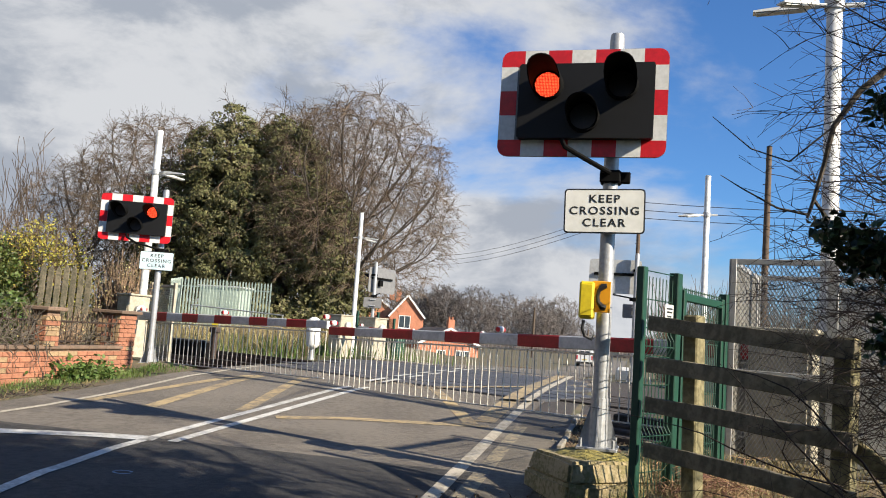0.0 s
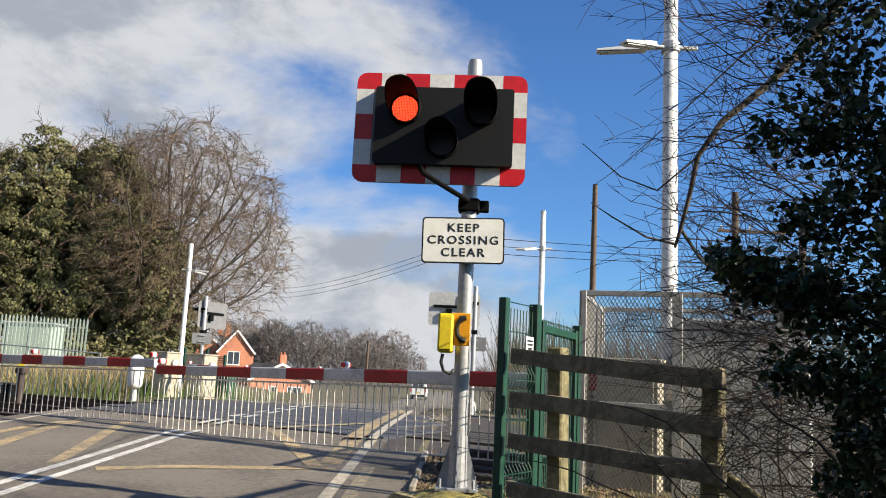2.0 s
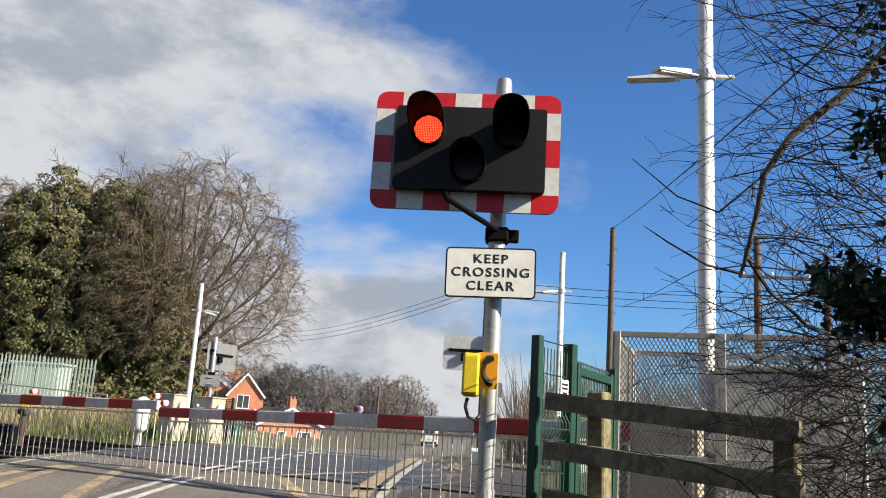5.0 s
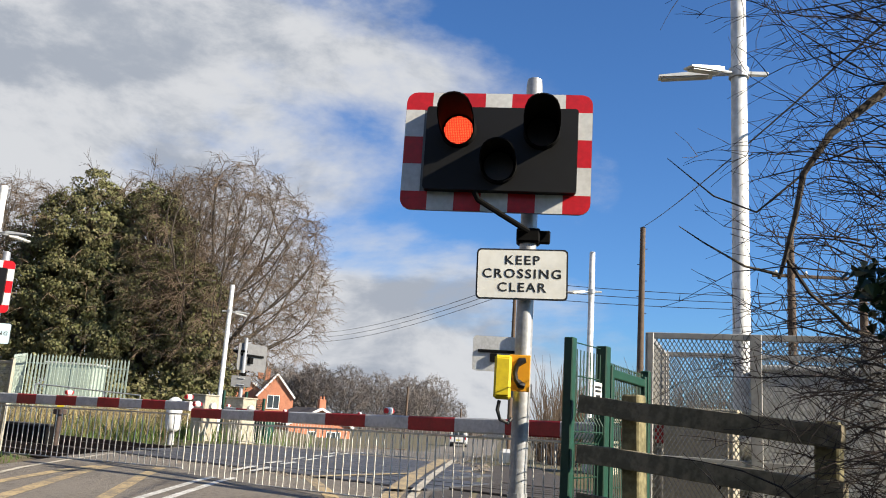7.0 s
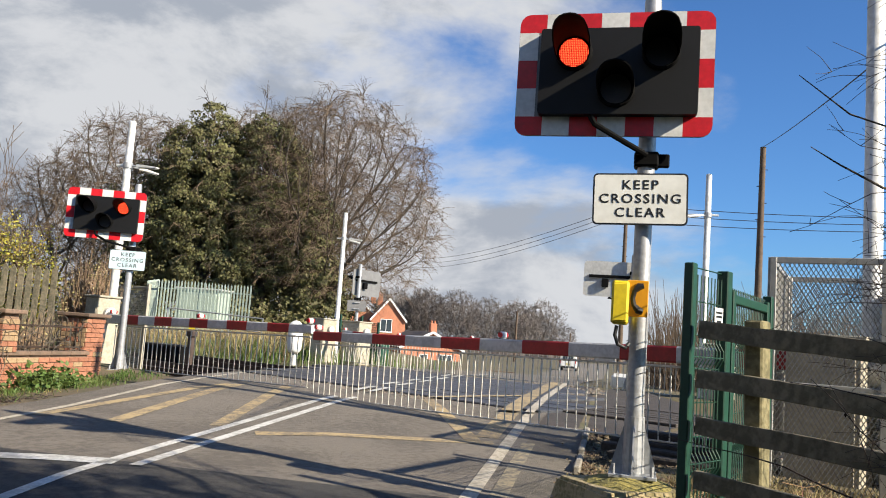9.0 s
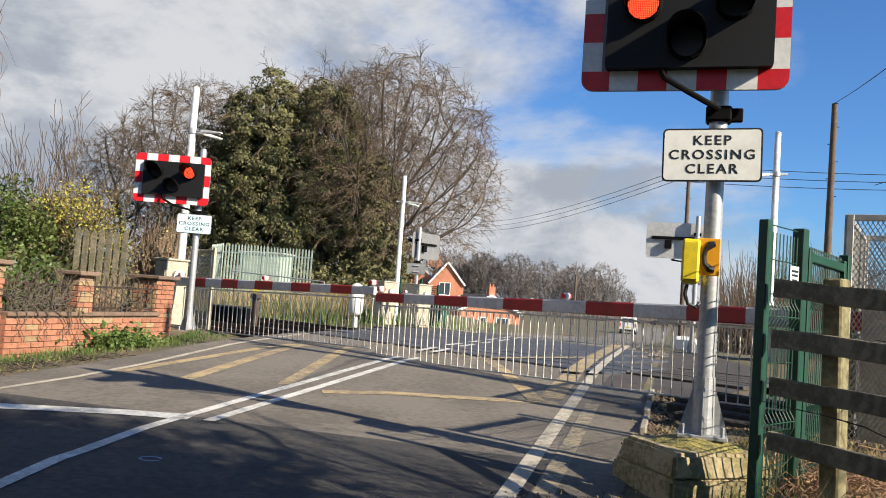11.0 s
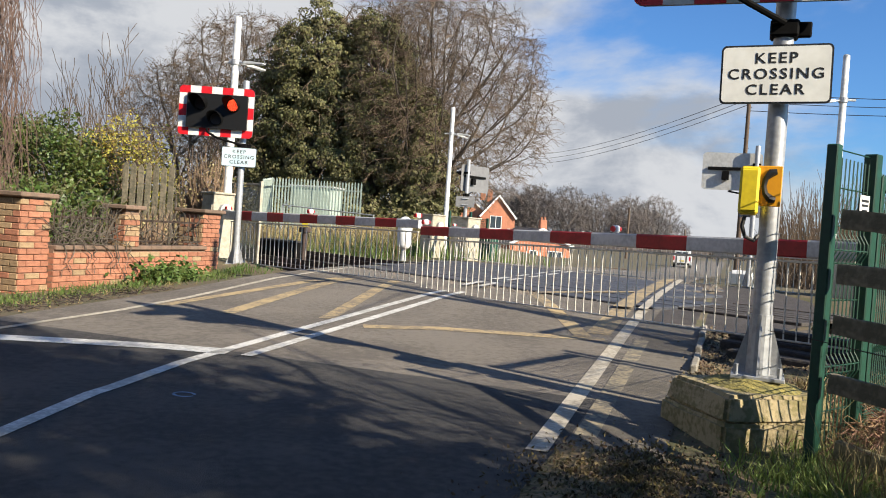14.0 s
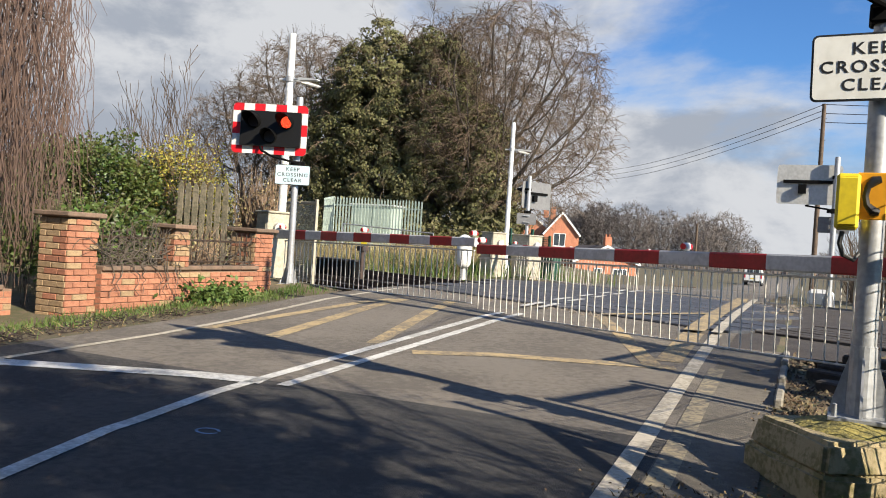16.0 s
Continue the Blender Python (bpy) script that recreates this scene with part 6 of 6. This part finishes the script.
make_bush("garden_shrub", "bright green leafy shrub behind the railing", -8.9, 3.3, 0.0, 1.35, 0.5, 0.6, 1500, 0.08, M_GRASS, 5, 40)
make_bush("brown_shrub", "tangled brown shrub behind the railing", -9.0, 5.5, 0.0, 1.15, 0.6, 0.9, 300, 0.05, M_DRYGRASS, 6, 160, M_STEM)
make_bush("dark_shrub", "dense dark shrub behind the garden wall", -10.6, 5.2, 0.0, 1.5, 1.2, 1.7, 5000, 0.09, M_HEDGE, 7, 60)
for k in range(5):
    make_tree("sapling", "thin bare upright sapling behind the garden", -21.0 + 1.25 * k, 14 + (k * 37 % 5) * 0.5, 5.6 + (k * 53 % 4) * 0.5, 0.06, 4, 90 + k, M_TWIG, 0.009, 0.35, 0.3, (2, 2), 0.32)
pf = thing("wooden_fence", "short weathered wooden picket fence in the garden", "fence", pose(-10.55, 7.0, 0.2, 0, 0, 12))
for i in range(7):
    part("picket", Geo().prism([(-0.05, 0), (0.05, 0), (0.05, 1.68), (0, 1.76), (-0.05, 1.68)], -0.01, 0.01, pose(i * 0.145, 0, -0.02 * (i % 3))), M_WOOD, pf)
for z in (0.5, 1.3):
    part("rail", Geo().box((0.435, 0.03, z), (1.0, 0.04, 0.08), None, 0.005), M_WOOD, pf)
gm = thing("mesh_screen", "pale mesh screen fence by the tracks", "fence", pose(-10.9, 10.3, 0.0, 0, 0, -24))
for x in (0, 0.85, 1.7):
    part("post", Geo().box((x, 0, 0.9), (0.06, 0.06, 1.9), None, 0.005), M_CABINET, gm)
for z in (0.2, 1.78):
    part("rail", Geo().box((0.85, 0, z), (1.7, 0.05, 0.05), None, 0.005), M_CABINET, gm)
sm = Geo()
for i in range(60):
    x = 1.68 * i / 59
    sm.box((x, 0, 0.98), (0.008, 0.006, 1.6))
for i in range(40):
    sm.box((0.85, 0.005, 0.2 + 1.58 * i / 39), (1.68, 0.006, 0.008))
part("mesh", sm, M_CABINET, gm, "pale wire mesh", kind="stuff")

# weeping tree over the garden corner
wt = thing("weeping_tree", "weeping tree with long hanging brown twigs", "tree", pose(-10.9, 2.2, 0.0))
tg = Geo().tube([(0, 0, -0.2), (0.1, 0, 1.5), (0.2, 0.1, 3.2), (0.4, 0.2, 4.8), (0.5, 0.2, 6.0)], [0.22, 0.17, 0.14, 0.1, 0.06], 9, False)
for k in range(14):
    a = rg.uniform(0, 6.28)
    h = rg.uniform(2.6, 5.6)
    e = Vector((1.5 * math.cos(a), 1.5 * math.sin(a), rg.uniform(0.4, 1.0)))
    tg.tube([(0.25, 0.1, h), (0.25 + e.x * .5, .1 + e.y * .5, h + e.z), (0.25 + e.x, .1 + e.y, h + e.z * .7)], [0.05, 0.03, 0.015], 5, False)
part("trunk", tg, M_BARK, wt, "brown bent trunk", True)
hang = Geo()
for _ in range(3000):
    a, r = rg.uniform(0, 6.28), 1.75 * math.sqrt(rg.random())
    x, y = 0.25 + r * math.cos(a), 0.1 + r * math.sin(a)
    z = rg.uniform(3.0, 6.6) - 0.5 * r
    l = rg.uniform(0.8, 3.2)
    pts, q = [], Vector((x, y, z))
    for i in range(6):
        pts.append(q.copy())
        q = q + Vector((rg.gauss(0, .1), rg.gauss(0, .1), -l / 5))
    hang.tube(pts, [0.0055, 0.005, 0.0045, 0.004, 0.0035, 0.002], 3, False)
part("twig_curtain", hang, M_WEEP, wt, "curtain of hanging twigs", kind="stuff")

# bare climbers on the wall
cl = Geo()
for k in range(120):
    y = rg.uniform(2.95, 4.1) if k % 4 else rg.uniform(4.4, 6.0)
    q = Vector((-8.14, y, rg.uniform(0.6, 0.75)))
    e = Vector((0.0, rg.gauss(0, .5), rg.uniform(.2, 1.0))).normalized()
    pts = []
    for i in range(10):
        pts.append(q.copy())
        e = (e + Vector((rg.gauss(0, .12), rg.gauss(0, .35), rg.gauss(-0.12, .3)))).normalized()
        q = q + e * rg.uniform(.05, .1)
        q.x = min(max(q.x, -8.3), -8.03)
        q.z = max(q.z, 0.61)
    cl.tube(pts, [0.006] * 5 + [0.004] * 5, 4, False)
for k in range(9):
    q = Vector((-8.035, rg.choice((3.2, 3.9, 4.1)) + rg.gauss(0, .15), 0.66))
    pts = []
    for i in range(8):
        pts.append(q.copy())
        q = q + Vector((rg.gauss(0, .006), rg.gauss(0, .05), -rg.uniform(.04, .09)))
        q.x = max(q.x, -8.05)
    cl.tube(pts, [0.008] * 4 + [0.005] * 4, 4, False)
solid("climber_stems", cl, M_BARK, "bare brown climber stems over the brick wall", "climber", kind="stuff")

# ---- grass ----


def grass(name, label, n, area, h, material, seed, lean=0.35, w=0.006, lift=0.0):
    rnd = random.Random(seed)
    g = Geo()
    for _ in range(n):
        x, y = area(rnd)
        z = ground_z(x, y) - 0.01 + lift
        hh = h * rnd.uniform(.4, 1.2)
        a = rnd.uniform(0, 6.28)
        dx, dy = math.cos(a), math.sin(a)
        lx, ly = rnd.gauss(0, lean) * hh, rnd.gauss(0, lean) * hh
        ww = w * rnd.uniform(.7, 1.4)
        g.add([(x - dx * ww, y - dy * ww, z), (x + dx * ww, y + dy * ww, z), (x + lx * .4 + dx * ww * .7, y + ly * .4 + dy * ww * .7, z + hh * .6), (x + lx * .4 - dx * ww * .7, y + ly * .4 - dy * ww * .7, z + hh * .6), (x + lx, y + ly, z + hh)],
              [(0, 1, 2, 3), (3, 2, 4)])
    return solid(name, g, material, label, "grass", kind="stuff")


def verge(rnd):
    y = rnd.uniform(0.5, 7.0)
    return -8.0 + abs(rnd.gauss(0, 0.35)) + 0.15 * noise.noise((y * 2, 0, 0)), y


grass("verge_grass", "short green grass along the foot of the brick wall", 2600, verge, 0.1, M_GRASS, 1)
grass("verge_dead_stems", "dry straw and leaf litter along the wall", 500, lambda r: (-7.4 + r.gauss(0, .25), r.uniform(-3, 4.5)), 0.1, M_DRYGRASS, 2, 1.4)
grass("bank_grass", "tall pale dry grass bank beside the tracks", 16000, lambda r: (r.uniform(-30, -9.8), r.uniform(18.5, 27)), 0.75, M_DRYGRASS, 3, 0.3, 0.015)
grass("bank_green_grass", "green tufts in the dry grass bank", 5000, lambda r: (-13 + r.gauss(0, 2.5), 20 + r.gauss(0, 1.2)), 0.55, M_GRASS, 4, 0.3, 0.014)
grass("fence_grass", "green grass around the signal base with sunlight put into its colour", 5200, lambda r: (0.25 + abs(r.gauss(0, .8)) - 0.45 * (r.random() < .5) * r.random(), -0.95 + r.gauss(0, .3)), 0.12, M_LITGRASS, 5, 0.5, 0.004)
grass("fence_dead_grass", "dry straw grass below the wooden fence", 5200, lambda r: (0.35 + abs(r.gauss(0, .9)), r.uniform(-2.0, 1.6)), 0.13, M_DRYGRASS, 6, 0.6, 0.004)
grass("straw_stalks", "tall pale straw stalks at the foot of the wooden fence", 420, lambda r: (0.35 + abs(r.gauss(0, .7)), -1.05 + r.gauss(0, .35)), 0.36, M_DRYGRASS, 7, 0.35, 0.0025)
grass("moss_tufts", "low brown moss tufts on the dirt verge", 2600, lambda r: (-0.55 + r.gauss(0, .22), -1.25 + r.gauss(0, .28)), 0.022, island(mat("brown_moss", (0.15, 0.115, 0.042), (0.08, 0.064, 0.03), 0.95, fine=20, coarse=4, amount=0.8), 0.5, 1.4, 0.02), 8, 0.8, 0.006, 0.06)
brk = Geo()
for _ in range(900):
    x, y = 0.75 + rg.gauss(0, .2), 0.05 + rg.gauss(0, .3)
    z = ground_z(x, y) + abs(rg.gauss(0, .09))
    a, l = rg.uniform(0, 6.28), rg.uniform(.08, .3)
    brk.tube([(x, y, z), (x + l * .5 * math.cos(a), y + l * .5 * math.sin(a), z + rg.gauss(.02, .03)), (x + l * math.cos(a), y + l * math.sin(a), z + rg.gauss(0, .03))], [0.003, 0.003, 0.0015], 3, False)
solid("dead_bracken", brk, island(mat("dead_bracken", (0.3, 0.17, 0.1), (0.2, 0.11, 0.07), 0.9, fine=20, coarse=4, amount=0.7), 0.6, 1.4), "heap of reddish brown dead bracken stems behind the fence", "bracken", kind="stuff")
tw = Geo()
for _ in range(700):
    x, y = -7.25 + rg.gauss(0, .28), rg.uniform(-4, 3.6)
    a = rg.uniform(0, 6.28)
    l = rg.uniform(.05, .3)
    z = ground_z(x, y) + 0.02
    tw.tube([(x, y, z), (x + l * .5 * math.cos(a), y + l * .5 * math.sin(a), z + rg.uniform(.0, .05)), (x + l * math.cos(a), y + l * math.sin(a), z + .01)], [0.005, 0.004, 0.002], 3, False)
solid("twig_litter", tw, M_DTWIG, "dark fallen twigs along the verge", "litter", kind="stuff")
weed = Geo()
for _ in range(900):
    p = Vector((-7.75 + rg.gauss(0, .16), 4.75 + rg.gauss(0, .28), 0.16 + abs(rg.gauss(0, .1))))
    add_leaf(weed, rg, p, rg.uniform(.05, .1))
solid("weed_patch", weed, M_GRASS, "leafy green weeds by the wall foot", "weeds", kind="stuff")
litter = Geo()
for _ in range(4200):
    x, y = rg.choice(((-0.5 + rg.gauss(0, .3), -1.25 + rg.gauss(0, .4)), (-0.25 + rg.gauss(0, .1), 1.3 + rg.gauss(0, .8)), (-7.1 + rg.gauss(0, .2), rg.uniform(-3, 3))))
    z = max(ground_z(x, y), road_z(y) + (0.045 if y < -0.8 and x > -1 else 0.004) if -6.2 < x < -0.1 else -9)
    add_leaf(litter, rg, Vector((x, y, z + 0.006)), rg.uniform(.01, .03))
solid("leaf_litter", litter, island(mat("leaf_litter", (0.2, 0.14, 0.08), (0.13, 0.09, 0.05), 0.9, fine=20, coarse=4, amount=0.7), 0.5, 1.4), "brown leaf litter and grit at the road edge", "litter", kind="stuff")

# ---- hedge on the right: ivy tree, brambles and branches ----
ri = random.Random(404)
it = thing("ivy_hedge_tree", "dark ivy clad hedge tree with glossy leaves", "tree", pose(1.75, -3.1, 0.0))
tg = Geo().tube([(0, 0, -0.2), (0.05, 0, 1.5), (0.15, -0.1, 3.2), (0.3, -0.2, 5.2)], [0.14, 0.11, 0.09, 0.04], 9, False)
part("trunk", tg, M_BARK, it, "brown trunk", True)


def ivy_leaf(g, rnd, p, s):
    """A five-cornered ivy leaf, folded a little along its rib and hanging outwards."""
    a = Vector((rnd.gauss(0, 1), rnd.gauss(-0.3, 1), rnd.gauss(-0.5, 0.6))).normalized()
    b = a.cross(Vector((rnd.gauss(0, 1), rnd.gauss(0, 1), rnd.gauss(0, 1)))).normalized()
    n = a.cross(b) * s * 0.13
    g.add([p, p + a * s * 0.12 + b * s * 0.4 + n, p + a * s * 0.5 + b * s * 0.3 + n, p + a * s, p + a * s * 0.5 - b * s * 0.3 + n, p + a * s * 0.12 - b * s * 0.4 + n],
          [(0, 1, 2), (0, 2, 3), (0, 3, 4), (0, 4, 5)])


lg = Geo()
for _ in range(46000):
    z = 0.1 + 5.5 * ri.random() ** 1.25
    a = ri.uniform(0, 6.28)
    r = 0.43 + 0.09 * noise.noise((math.cos(a) * 1.6, math.sin(a) * 1.6, z * 1.7)) + 0.3 * noise.noise((math.cos(a) * 2.5 + 4, math.sin(a) * 2.5, z * 3.1))
    r += 0.2 * max(0.0, min(1.0, (z - 2.2) / 0.35)) - 0.2 * max(0.0, min(1.0, 1.4 - z))
    r *= 0.45 + 0.55 * math.sqrt(ri.random())
    if noise.noise((math.cos(a) * 1.9 + 9, math.sin(a) * 1.9, z * 1.5)) < -0.12 and ri.random() < 0.85:
        continue
    ivy_leaf(lg, ri, Vector((r * math.cos(a), r * math.sin(a), z)), ri.uniform(.022, .046))
sprays = Geo()
for sx, sz, ln, dx, dz in ((-0.4, 1.36, 0.52, -1, 0.42), (-0.38, 1.5, 0.34, -1, 0.12), (-0.36, 1.2, 0.3, -1, 0.1), (-0.34, 2.1, 0.3, -1, 0.1), (-0.36, 1.9, 0.22, -1, -0.2), (-0.3, 0.75, 0.3, -1, -0.2)):
    e = Vector((dx, ri.gauss(-.1, .2), dz)).normalized()
    p0 = Vector((sx + 0.25, 0, sz))
    sprays.tube([p0, p0 + e * (ln * 0.6 + 0.12) + Vector((0, 0, .02)), p0 + e * (ln + 0.2)], [0.008, 0.006, 0.002], 5, False)
    for _ in range(int(ln * 1100)):
        k = ri.random()
        q = p0 + e * (0.25 + ln * k) + Vector((ri.gauss(0, .02), ri.gauss(0, .07), ri.gauss(-.02, .055 * (1.15 - 0.6 * k))))
        ivy_leaf(lg, ri, q, ri.uniform(.024, .048))
part("ivy_leaves", lg, M_HOLLY, it, "glossy dark green ivy leaves", kind="stuff")
part("ivy_shoots", sprays, M_BARK, it, "thin ivy shoots", kind="stuff")

it2 = thing("ivy_hedge", "tall dark ivy hedge beside the footway", "hedge", pose(4.4, -5.6, 0.0))
cs = [(ri.gauss(0, .9), ri.uniform(-3.5, 2.0), ri.uniform(0.2, 6.2)) for _ in range(260)]
lg = Geo()
leaf_cloud(lg, ri, cs, 13000, 0.19, 0.3)
part("ivy_leaves", lg, M_HOLLY, it2, "dark ivy leaves", kind="stuff")
st = Geo()
for _ in range(60):
    y = ri.uniform(-3.5, 2.2)
    st.tube([(ri.gauss(0, .4), y, -0.2), (ri.gauss(0, .5), y + ri.gauss(0, .3), 2), (ri.gauss(0, .8), y + ri.gauss(0, .5), ri.uniform(4, 6.5))], [0.05, 0.035, 0.008], 5, False)
part("stem_cluster", st, M_BARK, it2, "bare stems", kind="stuff")
make_tree("hedge_tree", "bare hedgerow tree beside the footway", 6.2, -6.8, 9.5, 0.16, 6, 61, M_TWIG, 0.006, 0.6, 0.15, (2, 3), 0.28)

br = Geo()


def curve_twig(p, d, length, r, droop, n=8, jit=0.12):
    pts, q, e = [], Vector(p), Vector(d).normalized()
    for i in range(n + 1):
        pts.append(q.copy())
        e = (e + Vector((ri.gauss(0, jit), ri.gauss(0, jit), ri.gauss(0, jit) - droop / n))).normalized()
        q = q + e * (length / n)
    br.tube(pts, [max(0.0012, r * (1 - 0.85 * i / n)) for i in range(n + 1)], 4, False)
    return pts


for k in range(420):
    if k < 210:
        # low canes arching down over the fence
        p = (ri.uniform(1.5, 2.3), -1.85 + ri.gauss(0, .3), ri.uniform(0.5, 1.75))
        d = (-1, ri.gauss(0.05, .3), ri.gauss(0.15, .45))
        pts = curve_twig(p, d, ri.uniform(0.35, 1.0), ri.uniform(.0022, .005), ri.uniform(0.0, 1.1), 10, 0.13)
    else:
        # high twigs against the sky
        p = (ri.uniform(1.45, 2.3), -1.85 + ri.gauss(0, .35), ri.uniform(1.5, 3.4))
        d = (-1, ri.gauss(0.05, .3), ri.gauss(0.2, .3))
        pts = curve_twig(p, d, ri.uniform(0.35, 0.95), ri.uniform(.0028, .0055), ri.uniform(-0.25, .45), 10, 0.13)
    for _ in range(6):
        j = ri.randrange(2, 10)
        curve_twig(pts[j], (ri.gauss(-.5, .5), ri.gauss(0, .4), ri.gauss(.15, .7)), ri.uniform(.03, .3), .0022, ri.uniform(-.2, .4), 4)
for k in range(14):
    # stout stems from the hedge foot
    p = (ri.uniform(1.5, 2.2), -1.9 + ri.gauss(0, .25), ri.uniform(0.0, 0.4))
    curve_twig(p, (ri.gauss(-.3, .3), ri.gauss(0, .2), 1), ri.uniform(.9, 2.0), ri.uniform(.007, .012), ri.uniform(.3, 1.2), 10, 0.14)
solid("bramble_thicket", br, M_DTWIG, "tangle of thin dark bramble and twig stems", "bramble", kind="stuff")
arch = Geo()
arch.tube([(2.28, -1.75, 3.7), (1.93, -1.7, 3.15), (1.63, -1.7, 2.82), (1.38, -1.7, 2.6), (1.25, -1.7, 2.4), (1.21, -1.7, 2.2), (1.16, -1.7, 2.0), (1.13, -1.7, 1.9)], [0.03, 0.026, 0.021, 0.018, 0.015, 0.013, 0.011, 0.008], 7)
arch.tube([(1.13, -1.7, 1.92), (0.98, -1.7, 1.95), (0.80, -1.7, 2.05), (0.68, -1.72, 2.12)], [0.008, 0.006, 0.004, 0.002], 5)
arch.tube([(1.16, -1.7, 2.0), (1.28, -1.65, 1.85), (1.48, -1.6, 1.7), (1.78, -1.6, 1.62)], [0.01, 0.009, 0.008, 0.006], 5)
arch.tube([(1.25, -1.7, 2.4), (1.03, -1.72, 2.2), (0.83, -1.75, 2.26), (0.63, -1.7, 2.45)], [0.006, 0.005, 0.004, 0.002], 5)
solid("arched_branch", arch, M_BARK, "arching bare brown branch leaning from the hedge", "branch", smooth=True)

# added unseen tall hedge: closes the place behind the footway, blocks sky light
rh = random.Random(909)
hb = Geo()
ivy_mass(hb, rh, [(x, -13.5 + 0.8 * math.sin(x), 3.0, 2.6, 1.5, 3.6) for x in range(-18, 17, 3)], 900, 34, 0.34, 0.85)
solid("unseen_hedge", hb, M_HEDGE, "added unseen tall hedge behind the camera that blocks sky light", "hedge", kind="structure")
